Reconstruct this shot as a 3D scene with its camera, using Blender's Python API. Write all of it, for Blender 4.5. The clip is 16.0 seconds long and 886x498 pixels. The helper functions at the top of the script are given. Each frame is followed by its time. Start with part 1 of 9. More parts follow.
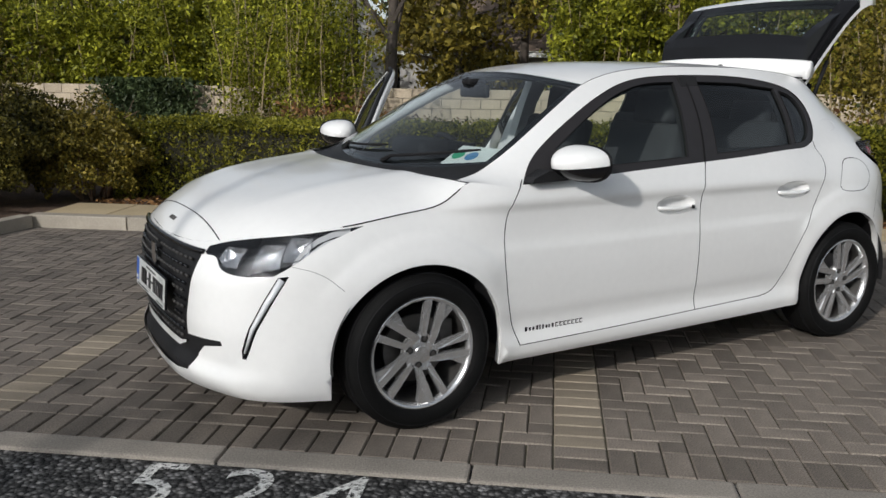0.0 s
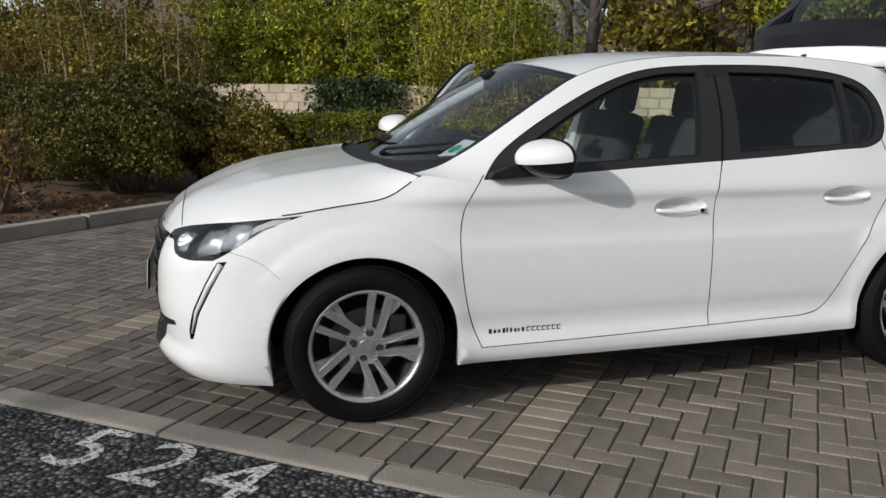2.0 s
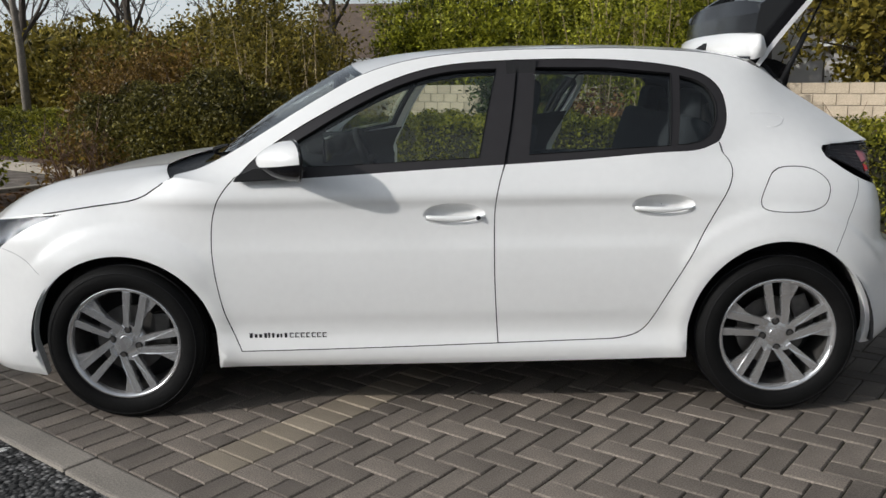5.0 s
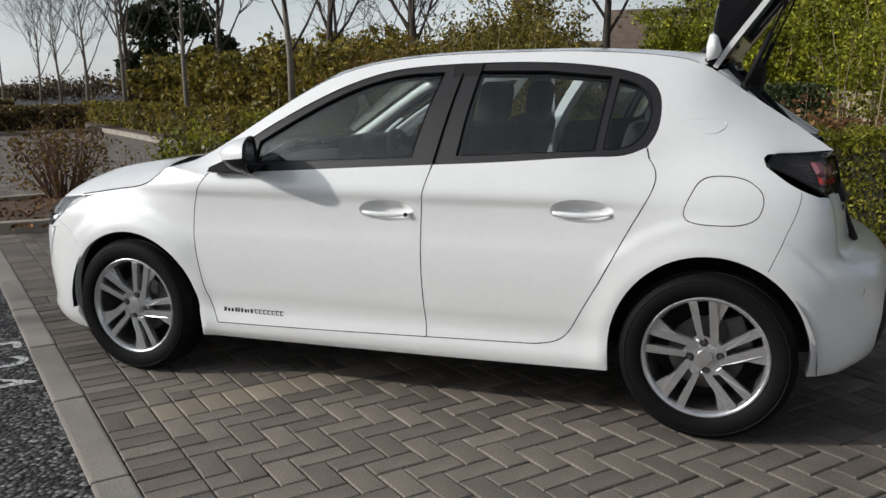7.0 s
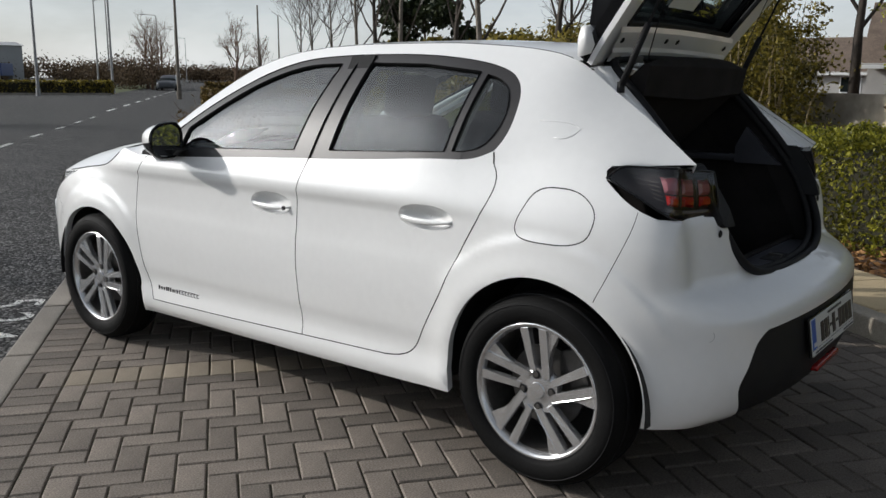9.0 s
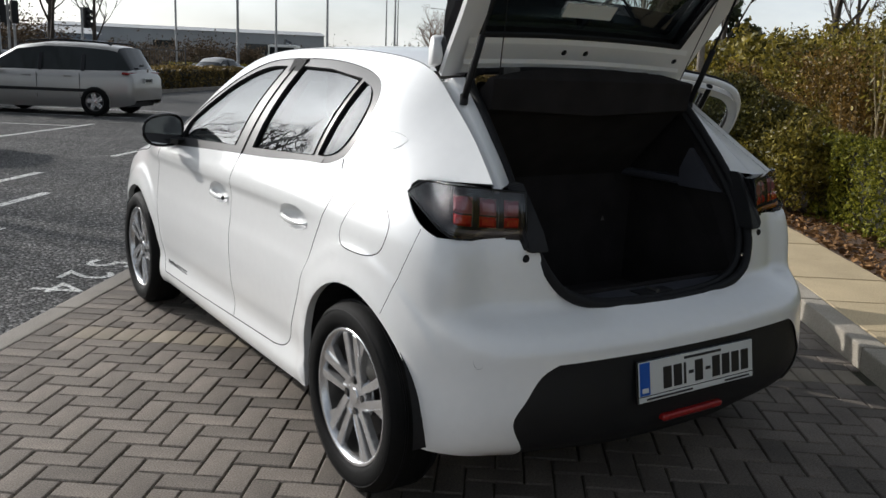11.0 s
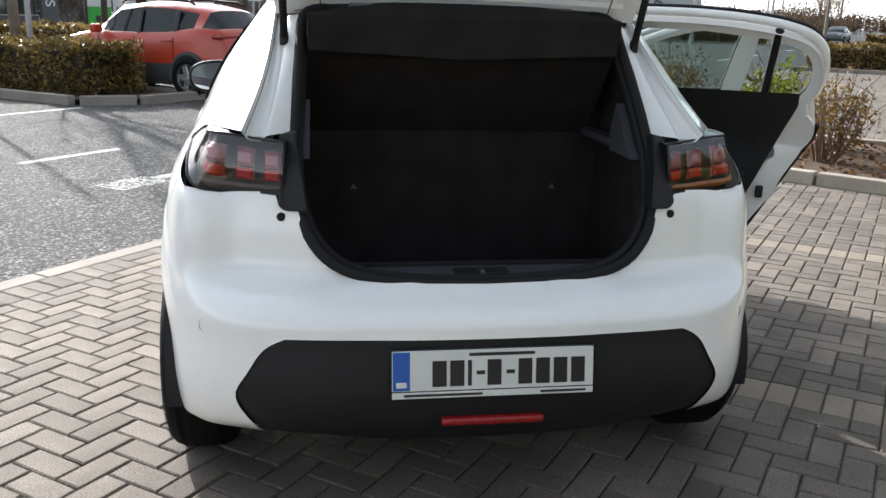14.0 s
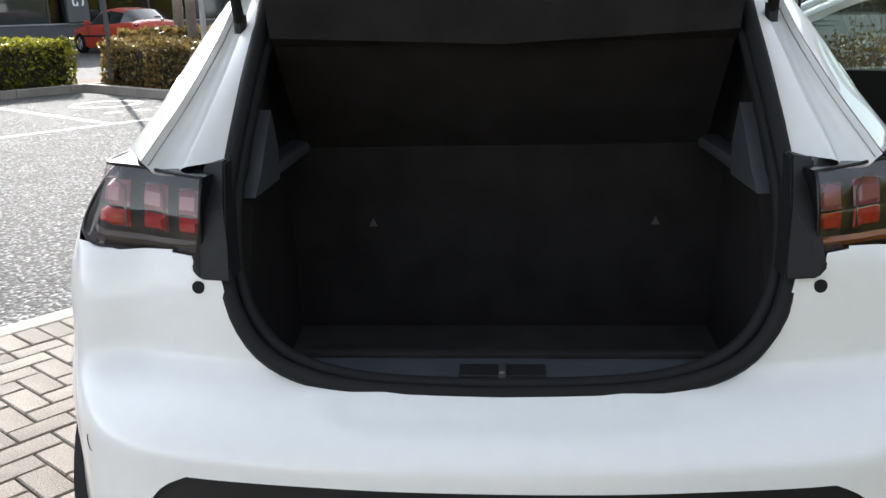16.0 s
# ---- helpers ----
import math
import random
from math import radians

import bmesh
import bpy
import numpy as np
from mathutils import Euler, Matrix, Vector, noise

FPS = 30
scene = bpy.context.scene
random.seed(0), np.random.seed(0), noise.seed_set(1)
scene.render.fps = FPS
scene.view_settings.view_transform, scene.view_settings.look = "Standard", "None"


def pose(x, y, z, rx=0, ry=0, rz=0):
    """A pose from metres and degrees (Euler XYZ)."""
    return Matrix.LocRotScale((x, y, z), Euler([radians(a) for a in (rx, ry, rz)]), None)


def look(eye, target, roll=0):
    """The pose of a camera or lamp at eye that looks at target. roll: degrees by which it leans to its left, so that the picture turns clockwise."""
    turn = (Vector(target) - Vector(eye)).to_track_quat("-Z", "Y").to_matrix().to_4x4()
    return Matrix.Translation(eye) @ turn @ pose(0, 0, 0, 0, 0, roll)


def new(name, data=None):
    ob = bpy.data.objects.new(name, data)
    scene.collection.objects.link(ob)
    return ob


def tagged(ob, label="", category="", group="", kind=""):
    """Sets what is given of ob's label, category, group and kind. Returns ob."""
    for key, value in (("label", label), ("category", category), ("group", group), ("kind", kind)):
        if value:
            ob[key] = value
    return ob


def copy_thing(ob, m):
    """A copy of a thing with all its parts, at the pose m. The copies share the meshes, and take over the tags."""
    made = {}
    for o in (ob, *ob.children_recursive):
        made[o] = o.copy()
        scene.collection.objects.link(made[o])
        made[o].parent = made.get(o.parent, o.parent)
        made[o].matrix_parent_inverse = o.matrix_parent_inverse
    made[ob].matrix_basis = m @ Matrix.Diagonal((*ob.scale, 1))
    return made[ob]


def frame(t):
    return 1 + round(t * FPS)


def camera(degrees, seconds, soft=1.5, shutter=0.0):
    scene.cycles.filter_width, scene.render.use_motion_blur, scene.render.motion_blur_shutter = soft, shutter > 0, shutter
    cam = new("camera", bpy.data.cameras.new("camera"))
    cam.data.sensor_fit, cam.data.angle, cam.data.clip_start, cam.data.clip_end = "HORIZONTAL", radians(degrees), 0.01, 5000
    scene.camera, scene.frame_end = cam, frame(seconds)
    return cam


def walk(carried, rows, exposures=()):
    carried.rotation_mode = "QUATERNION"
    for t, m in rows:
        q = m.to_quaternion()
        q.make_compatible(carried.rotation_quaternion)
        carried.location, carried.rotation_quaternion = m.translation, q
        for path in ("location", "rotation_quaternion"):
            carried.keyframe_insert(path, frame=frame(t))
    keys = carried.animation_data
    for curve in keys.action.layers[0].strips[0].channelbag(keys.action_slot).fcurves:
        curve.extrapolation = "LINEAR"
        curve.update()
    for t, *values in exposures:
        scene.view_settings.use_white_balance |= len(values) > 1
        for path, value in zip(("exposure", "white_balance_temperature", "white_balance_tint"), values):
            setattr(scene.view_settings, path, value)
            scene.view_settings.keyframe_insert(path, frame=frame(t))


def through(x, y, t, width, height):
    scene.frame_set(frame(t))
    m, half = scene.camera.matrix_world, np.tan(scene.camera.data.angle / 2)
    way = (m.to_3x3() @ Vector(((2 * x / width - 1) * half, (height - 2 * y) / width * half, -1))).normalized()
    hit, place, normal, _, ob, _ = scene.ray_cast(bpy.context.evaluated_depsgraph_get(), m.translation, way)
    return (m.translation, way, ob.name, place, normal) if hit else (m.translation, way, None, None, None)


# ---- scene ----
cam = camera(54.5, 16.0)
PATH = [
    (0, (-1.54, -3.629, 1.374), (-0.549, -1.939, 0.971), 0.7),
    (0.5, (-1.297, -3.683, 1.357), (-0.366, -1.956, 0.966), 2.1),
    (1, (-1.026, -3.773, 1.362), (-0.203, -1.993, 0.97), 1.7),
    (1.5, (-0.751, -3.869, 1.342), (-0.082, -2.027, 0.943), 1.1),
    (2, (-0.504, -3.971, 1.343), (-0.015, -2.074, 0.938), 0.2),
    (2.5, (-0.22, -3.998, 1.33), (0.2, -2.085, 0.927), 0.5),
    (3, (0.053, -4.022, 1.333), (0.369, -2.089, 0.932), -0.2),
    (3.5, (0.355, -4.059, 1.387), (0.593, -2.119, 0.964), -0.1),
    (4, (0.641, -4.072, 1.372), (0.83, -2.127, 0.947), 0.2),
    (4.2, (0.765, -4.071, 1.356), (0.929, -2.123, 0.938), -0.1),
    (6.3, (2.258, -4.058, 1.301), (1.739, -2.163, 0.928), -1.4),
    (6.5, (2.396, -4.031, 1.287), (1.811, -2.155, 0.918), -1.4),
    (7, (2.745, -3.946, 1.291), (2.032, -2.116, 0.916), -1.1),
    (7.5, (3.03, -3.749, 1.278), (2.195, -1.972, 0.898), -0.2),
    (8, (3.291, -3.544, 1.285), (2.334, -1.83, 0.903), -0.6),
    (8.5, (3.619, -3.326, 1.299), (2.531, -1.693, 0.913), 0.1),
    (9, (3.903, -3.083, 1.284), (2.695, -1.537, 0.896), 0.4),
    (9.5, (4.156, -2.804, 1.304), (2.867, -1.327, 0.909), 0.1),
    (9.7, (4.258, -2.708, 1.301), (2.927, -1.27, 0.903), 0.1),
    (11.8, (5.094, -1.651, 1.384), (3.344, -0.787, 0.950), 2.3),
    (12, (5.128, -1.537, 1.374), (3.357, -0.719, 0.934), 2.0),
    (12.5, (5.186, -1.255, 1.361), (3.367, -0.553, 0.915), 2.9),
    (13, (5.218, -0.986, 1.355), (3.330, -0.508, 0.902), 3.4),
    (13.5, (5.256, -0.701, 1.374), (3.351, -0.302, 0.912), 3.9),
    (14, (5.171, -0.456, 1.334), (3.265, -0.150, 0.813), 1.6),
    (14.5, (5.031, -0.274, 1.335), (3.120, -0.013, 0.805), -1.1),
    (15, (4.882, -0.083, 1.334), (2.961, 0.055, 0.794), -1.8),
    (15.5, (4.691, 0.008, 1.338), (2.769, -0.056, 0.802), -1.7),
    (16, (4.372, -0.001, 1.29), (2.452, -0.136, 0.744), -1.4),
]


walk(cam, [(row[0], look(*row[1:])) for row in PATH],
     [(0, -0.72), (7, -0.62), (9.5, -0.54), (11.8, -0.14), (12.5, 0.08), (13.0, 0.52), (13.5, 0.72), (14.5, 1.28), (15.5, 1.36), (16, 1.34)])

# ---- light ----
world = bpy.data.worlds.new("sky")
scene.world = world
world.use_nodes = True
wn = world.node_tree
sky = wn.nodes.new("ShaderNodeTexSky")
sky.sky_type = "NISHITA"
sky.sun_disc = False
sky.sun_elevation = radians(26)
sky.sun_rotation = radians(243)
sky.air_density = 0.9
sky.dust_density = 1.4
sky.ozone_density = 1.0
wn.links.new(sky.outputs[0], wn.nodes["Background"].inputs[0])
wn.nodes["Background"].inputs[1].default_value = 0.05
# a thin veil of high cloud over the whole sky, paler round the sun
veil = wn.nodes.new("ShaderNodeBackground")
veil.inputs[0].default_value = (0.90, 0.95, 1.0, 1)
coord = wn.nodes.new("ShaderNodeTexCoord")
toward = wn.nodes.new("ShaderNodeVectorMath")
toward.operation = "DOT_PRODUCT"
toward.inputs[1].default_value = tuple(-Vector((1.95, 1.0, -1.05)).normalized())
wn.links.new(coord.outputs["Generated"], toward.inputs[0])
lit = wn.nodes.new("ShaderNodeMath")
lit.operation = "MAXIMUM"
lit.inputs[1].default_value = 0.0
wn.links.new(toward.outputs["Value"], lit.inputs[0])
haze = wn.nodes.new("ShaderNodeMath")
haze.operation = "POWER"
haze.inputs[1].default_value = 5.0
wn.links.new(lit.outputs[0], haze.inputs[0])
rise = wn.nodes.new("ShaderNodeSeparateXYZ")
wn.links.new(coord.outputs["Generated"], rise.inputs[0])
low = wn.nodes.new("ShaderNodeMapRange")
low.inputs["From Min"].default_value, low.inputs["From Max"].default_value = 0.0, 1.0
low.inputs["To Min"].default_value, low.inputs["To Max"].default_value = 1.0, 0.0
wn.links.new(rise.outputs[2], low.inputs["Value"])
steep = wn.nodes.new("ShaderNodeMath")
steep.operation = "POWER"
steep.inputs[1].default_value = 3.0
wn.links.new(low.outputs[0], steep.inputs[0])
pale = wn.nodes.new("ShaderNodeMath")
pale.operation = "MULTIPLY_ADD"
pale.inputs[1].default_value = 0.62
pale.inputs[2].default_value = 0.25
wn.links.new(steep.outputs[0], pale.inputs[0])
glow = wn.nodes.new("ShaderNodeMath")
glow.operation = "MULTIPLY_ADD"
glow.inputs[1].default_value = 1.2
wn.links.new(haze.outputs[0], glow.inputs[0])
bright = wn.nodes.new("ShaderNodeMath")
bright.operation = "POWER"
bright.inputs[1].default_value = 28.0
wn.links.new(lit.outputs[0], bright.inputs[0])
ring = wn.nodes.new("ShaderNodeMath")
ring.operation = "MULTIPLY_ADD"
ring.inputs[1].default_value = 6.0
wn.links.new(bright.outputs[0], ring.inputs[0])
wn.links.new(pale.outputs[0], ring.inputs[2])
wn.links.new(ring.outputs[0], glow.inputs[2])
# streaks of thin cloud
stretch = wn.nodes.new("ShaderNodeMapping")
stretch.inputs["Scale"].default_value = (1.0, 1.0, 2.6)
wn.links.new(coord.outputs["Generated"], stretch.inputs["Vector"])
wisp = wn.nodes.new("ShaderNodeTexNoise")
wisp.inputs["Scale"].default_value = 2.6
wisp.inputs["Detail"].default_value = 6
wisp.inputs["Roughness"].default_value = 0.6
wn.links.new(stretch.outputs[0], wisp.inputs["Vector"])
cloud = wn.nodes.new("ShaderNodeMapRange")
cloud.inputs["From Min"].default_value, cloud.inputs["From Max"].default_value = 0.3, 0.7
cloud.inputs["To Min"].default_value, cloud.inputs["To Max"].default_value = 0.72, 1.30
wn.links.new(wisp.outputs[0], cloud.inputs["Value"])
thick = wn.nodes.new("ShaderNodeMath")
thick.operation = "MULTIPLY"
wn.links.new(glow.outputs[0], thick.inputs[0])
wn.links.new(cloud.outputs[0], thick.inputs[1])
wn.links.new(thick.outputs[0], veil.inputs[1])
both = wn.nodes.new("ShaderNodeAddShader")
wn.links.new(wn.nodes["Background"].outputs[0], both.inputs[0])
wn.links.new(veil.outputs[0], both.inputs[1])
wn.links.new(both.outputs[0], wn.nodes["World Output"].inputs[0])
SUN_WAY = Vector((1.95, 1.0, -1.05))
sun = new("sun", bpy.data.lights.new("sun", "SUN"))
sun.data.energy = 4.25
sun.data.angle = radians(0.6)
sun.data.color = (1.0, 0.965, 0.92)
sun.matrix_world = look(-SUN_WAY * 20, (0, 0, 0))


# ---- materials ----
def material(name, color, rough=0.5, metal=0.0, vary=0.0, scale=5.0, fine=0.0, fine_scale=60.0, bump=0.0, bump_scale=80.0,
             coat=0.0, island=0.0, item=0.0, spec=0.5, rough_vary=0.0):
    """A surface with blotches (vary), grain (fine), relief (bump) and differences from piece to piece (island, item)."""
    m = bpy.data.materials.new(name)
    m.use_nodes = True
    nt = m.node_tree
    b = nt.nodes["Principled BSDF"]
    b.inputs["Roughness"].default_value = rough
    b.inputs["Metallic"].default_value = metal
    b.inputs["Coat Weight"].default_value = coat
    b.inputs["Coat Roughness"].default_value = 0.03
    b.inputs["Specular IOR Level"].default_value = spec
    tex = nt.nodes.new("ShaderNodeTexCoord")
    out = None

    def value_step(src, amount):
        mr = nt.nodes.new("ShaderNodeMapRange")
        mr.inputs["To Min"].default_value = 1 - amount
        mr.inputs["To Max"].default_value = 1 + amount
        nt.links.new(src, mr.inputs["Value"])
        return mr.outputs[0]

    steps = []
    if vary:
        n = nt.nodes.new("ShaderNodeTexNoise")
        n.inputs["Scale"].default_value = scale
        n.inputs["Detail"].default_value = 5
        nt.links.new(tex.outputs["Object"], n.inputs["Vector"])
        steps.append(value_step(n.outputs[0], vary * 2))
        if rough_vary:
            mr = nt.nodes.new("ShaderNodeMapRange")
            mr.inputs["From Min"].default_value, mr.inputs["From Max"].default_value = 0.3, 0.7
            mr.inputs["To Min"].default_value = max(0.0, rough - rough_vary)
            mr.inputs["To Max"].default_value = min(1.0, rough + rough_vary)
            nt.links.new(n.outputs[0], mr.inputs["Value"])
            nt.links.new(mr.outputs[0], b.inputs["Roughness"])
    if fine:
        n = nt.nodes.new("ShaderNodeTexNoise")
        n.inputs["Scale"].default_value = fine_scale
        n.inputs["Detail"].default_value = 3
        nt.links.new(tex.outputs["Object"], n.inputs["Vector"])
        steps.append(value_step(n.outputs[0], fine * 2))
    if island:
        g = nt.nodes.new("ShaderNodeNewGeometry")
        steps.append(value_step(g.outputs["Random Per Island"], island))
    if item:
        g = nt.nodes.new("ShaderNodeObjectInfo")
        steps.append(value_step(g.outputs["Random"], item))
    if steps:
        cur = steps[0]
        for s in steps[1:]:
            mul = nt.nodes.new("ShaderNodeMath")
            mul.operation = "MULTIPLY"
            nt.links.new(cur, mul.inputs[0])
            nt.links.new(s, mul.inputs[1])
            cur = mul.outputs[0]
        mix = nt.nodes.new("ShaderNodeVectorMath")
        mix.operation = "SCALE"
        mix.inputs[0].default_value = color
        nt.links.new(cur, mix.inputs["Scale"])
        nt.links.new(mix.outputs[0], b.inputs["Base Color"])
    else:
        b.inputs["Base Color"].default_value = (*color, 1)
    if bump:
        n = nt.nodes.new("ShaderNodeTexNoise")
        n.inputs["Scale"].default_value = bump_scale
        n.inputs["Detail"].default_value = 4
        nt.links.new(tex.outputs["Object"], n.inputs["Vector"])
        bp = nt.nodes.new("ShaderNodeBump")
        bp.inputs["Strength"].default_value = bump
        bp.inputs["Distance"].default_value = 0.01
        nt.links.new(n.outputs[0], bp.inputs["Height"])
        nt.links.new(bp.outputs[0], b.inputs["Normal"])
    return m


def leaf_material(name, dark, light, rough=0.45, through=0.25):
    """Leaves: colour from leaf to leaf between dark and light, a little light passing through."""
    m = bpy.data.materials.new(name)
    m.use_nodes = True
    nt = m.node_tree
    b = nt.nodes["Principled BSDF"]
    b.inputs["Roughness"].default_value = rough
    b.inputs["Specular IOR Level"].default_value = 0.22
    g = nt.nodes.new("ShaderNodeNewGeometry")
    ramp = nt.nodes.new("ShaderNodeValToRGB")
    ramp.color_ramp.elements[0].color = (*dark, 1)
    ramp.color_ramp.elements[1].color = (*light, 1)
    nt.links.new(g.outputs["Random Per Island"], ramp.inputs[0])
    tex = nt.nodes.new("ShaderNodeTexCoord")
    n = nt.nodes.new("ShaderNodeTexNoise")
    n.inputs["Scale"].default_value = 1.3
    nt.links.new(tex.outputs["Object"], n.inputs["Vector"])
    mr = nt.nodes.new("ShaderNodeMapRange")
    mr.inputs["From Min"].default_value, mr.inputs["From Max"].default_value = 0.3, 0.7
    mr.inputs["To Min"].default_value, mr.inputs["To Max"].default_value = 0.5, 1.45
    nt.links.new(n.outputs[0], mr.inputs["Value"])
    sc = nt.nodes.new("ShaderNodeVectorMath")
    sc.operation = "SCALE"
    nt.links.new(ramp.outputs[0], sc.inputs[0])
    nt.links.new(mr.outputs[0], sc.inputs["Scale"])
    nt.links.new(sc.outputs[0], b.inputs["Base Color"])
    tr = nt.nodes.new("ShaderNodeBsdfTranslucent")
    nt.links.new(sc.outputs[0], tr.inputs["Color"])
    mx = nt.nodes.new("ShaderNodeMixShader")
    mx.inputs[0].default_value = through
    nt.links.new(b.outputs[0], mx.inputs[1])
    nt.links.new(tr.outputs[0], mx.inputs[2])
    nt.links.new(mx.outputs[0], nt.nodes["Material Output"].inputs[0])
    return m


def glass_material(name, tint, reflect_rough=0.0, slant_gloss=0.88):
    """Thin glass: clear with a tint, and a mirror gloss that grows at a slant."""
    m = bpy.data.materials.new(name)
    m.use_nodes = True
    nt = m.node_tree
    nt.nodes.remove(nt.nodes["Principled BSDF"])
    t = nt.nodes.new("ShaderNodeBsdfTransparent")
    t.inputs[0].default_value = (*tint, 1)
    g = nt.nodes.new("ShaderNodeBsdfGlossy")
    g.inputs["Roughness"].default_value = reflect_rough
    slant = nt.nodes.new("ShaderNodeLayerWeight")
    slant.inputs[0].default_value = 0.5
    steep = nt.nodes.new("ShaderNodeMath")
    steep.operation = "POWER"
    steep.inputs[1].default_value = 4.0
    nt.links.new(slant.outputs["Facing"], steep.inputs[0])
    f = nt.nodes.new("ShaderNodeMath")
    f.operation = "MULTIPLY_ADD"
    f.inputs[1].default_value = slant_gloss
    f.inputs[2].default_value = 0.075
    nt.links.new(steep.outputs[0], f.inputs[0])
    mx = nt.nodes.new("ShaderNodeMixShader")
    nt.links.new(f.outputs[0], mx.inputs[0])
    nt.links.new(t.outputs[0], mx.inputs[1])
    nt.links.new(g.outputs[0], mx.inputs[2])
    nt.links.new(mx.outputs[0], nt.nodes["Material Output"].inputs[0])
    return m


def asphalt_material(name, base, stone, size=260.0):
    """Worn asphalt: dark binder with paler chips of stone standing out of it."""
    m = bpy.data.materials.new(name)
    m.use_nodes = True
    nt = m.node_tree
    b = nt.nodes["Principled BSDF"]
    b.inputs["Roughness"].default_value = 0.85
    b.inputs["Specular IOR Level"].default_value = 0.25
    tex = nt.nodes.new("ShaderNodeTexCoord")
    v = nt.nodes.new("ShaderNodeTexVoronoi")
    v.inputs["Scale"].default_value = size
    nt.links.new(tex.outputs["Object"], v.inputs["Vector"])
    sep = nt.nodes.new("ShaderNodeSeparateColor")
    nt.links.new(v.outputs["Color"], sep.inputs[0])
    pw = nt.nodes.new("ShaderNodeMath")
    pw.operation = "POWER"
    pw.inputs[1].default_value = 2.6
    nt.links.new(sep.outputs[0], pw.inputs[0])
    n = nt.nodes.new("ShaderNodeTexNoise")
    n.inputs["Scale"].default_value = 1.2
    n.inputs["Detail"].default_value = 10
    n.inputs["Roughness"].default_value = 0.78
    nt.links.new(tex.outputs["Object"], n.inputs["Vector"])
    mr = nt.nodes.new("ShaderNodeMapRange")
    mr.inputs["From Min"].default_value, mr.inputs["From Max"].default_value = 0.25, 0.75
    mr.inputs["To Min"].default_value, mr.inputs["To Max"].default_value = 0.5, 1.5
    nt.links.new(n.outputs[0], mr.inputs["Value"])
    mix = nt.nodes.new("ShaderNodeMix")
    mix.data_type = "RGBA"
    mix.inputs[6].default_value = (*base, 1)
    mix.inputs[7].default_value = (*stone, 1)
    nt.links.new(pw.outputs[0], mix.inputs[0])
    sc = nt.nodes.new("ShaderNodeVectorMath")
    sc.operation = "SCALE"
    nt.links.new(mix.outputs[2], sc.inputs[0])
    pit = nt.nodes.new("ShaderNodeMapRange")
    pit.inputs["From Min"].default_value, pit.inputs["From Max"].default_value = 0.32, 0.68
    pit.inputs["To Min"].default_value, pit.inputs["To Max"].default_value = 1.15, 0.35
    nt.links.new(v.outputs["Distance"], pit.inputs["Value"])
    both_ = nt.nodes.new("ShaderNodeMath")
    both_.operation = "MULTIPLY"
    nt.links.new(mr.outputs[0], both_.inputs[0])
    nt.links.new(pit.outputs[0], both_.inputs[1])
    nt.links.new(both_.outputs[0], sc.inputs["Scale"])
    nt.links.new(sc.outputs[0], b.inputs["Base Color"])
    bp = nt.nodes.new("ShaderNodeBump")
    bp.inputs["Strength"].default_value = 1.0
    bp.inputs["Distance"].default_value = 0.012
    nt.links.new(v.outputs["Distance"], bp.inputs["Height"])
    bp.invert = True
    nt.links.new(bp.outputs[0], b.inputs["Normal"])
    return m


M_ASPHALT = asphalt_material("asphalt", (0.026, 0.026, 0.026), (0.245, 0.24, 0.235), 52.0)
M_PAVER = material("paver", (0.160, 0.135, 0.112), 0.85, vary=0.30, scale=3.5, fine=0.45, fine_scale=150, bump=0.5, bump_scale=220, island=0.27, item=0.27)
M_PAVER_PALE = material("pale_paver", (0.245, 0.205, 0.155), 0.85, vary=0.22, scale=4, fine=0.25, fine_scale=180, bump=0.35, bump_scale=220, island=0.2, item=0.2)
M_JOINT = material("joint_sand", (0.05, 0.047, 0.025), 0.95, vary=0.5, scale=2.0, fine=0.4, fine_scale=90, bump=0.6)
M_CONCRETE = material("kerb_concrete", (0.24, 0.215, 0.185), 0.85, vary=0.22, scale=3, fine=0.3, fine_scale=140, bump=0.3, bump_scale=160)
M_KERB = material("pale_kerb_concrete", (0.32, 0.285, 0.235), 0.85, vary=0.22, scale=3, fine=0.25, fine_scale=120, bump=0.25, bump_scale=140)
M_SLAB = material("footpath_slab", (0.43, 0.34, 0.21), 0.85, vary=0.15, scale=2, fine=0.2, fine_scale=100, bump=0.2, bump_scale=140, item=0.08)
M_SOIL = material("soil_with_leaf_litter", (0.085, 0.05, 0.03), 0.95, vary=0.5, scale=6, fine=0.6, fine_scale=45, bump=1.0, bump_scale=40)
M_GRASS = material("grass_ground", (0.07, 0.085, 0.03), 0.95, vary=0.4, scale=1.5, fine=0.5, fine_scale=40, bump=1.0, bump_scale=50)
M_LINE = material("road_paint", (0.62, 0.62, 0.6), 0.7, vary=0.25, scale=9, fine=0.5, fine_scale=70, bump=0.5, bump_scale=120)
M_BARK = material("bark", (0.062, 0.050, 0.040), 0.9, vary=0.3, scale=6, fine=0.3, fine_scale=40, bump=0.6, bump_scale=40)
M_BARK_PALE = material("pale_bark", (0.20, 0.175, 0.145), 0.9, vary=0.3, scale=6, fine=0.3, fine_scale=40, bump=0.6, bump_scale=40)
M_TWIG = material("shrub_twigs", (0.16, 0.10, 0.065), 0.9, vary=0.3, scale=6)
M_STEM = material("pale_shrub_stems", (0.30, 0.235, 0.13), 0.8, vary=0.3, scale=4)
L_HEDGE = leaf_material("hedge_leaf", (0.025, 0.038, 0.006), (0.33, 0.31, 0.035), through=0.35)
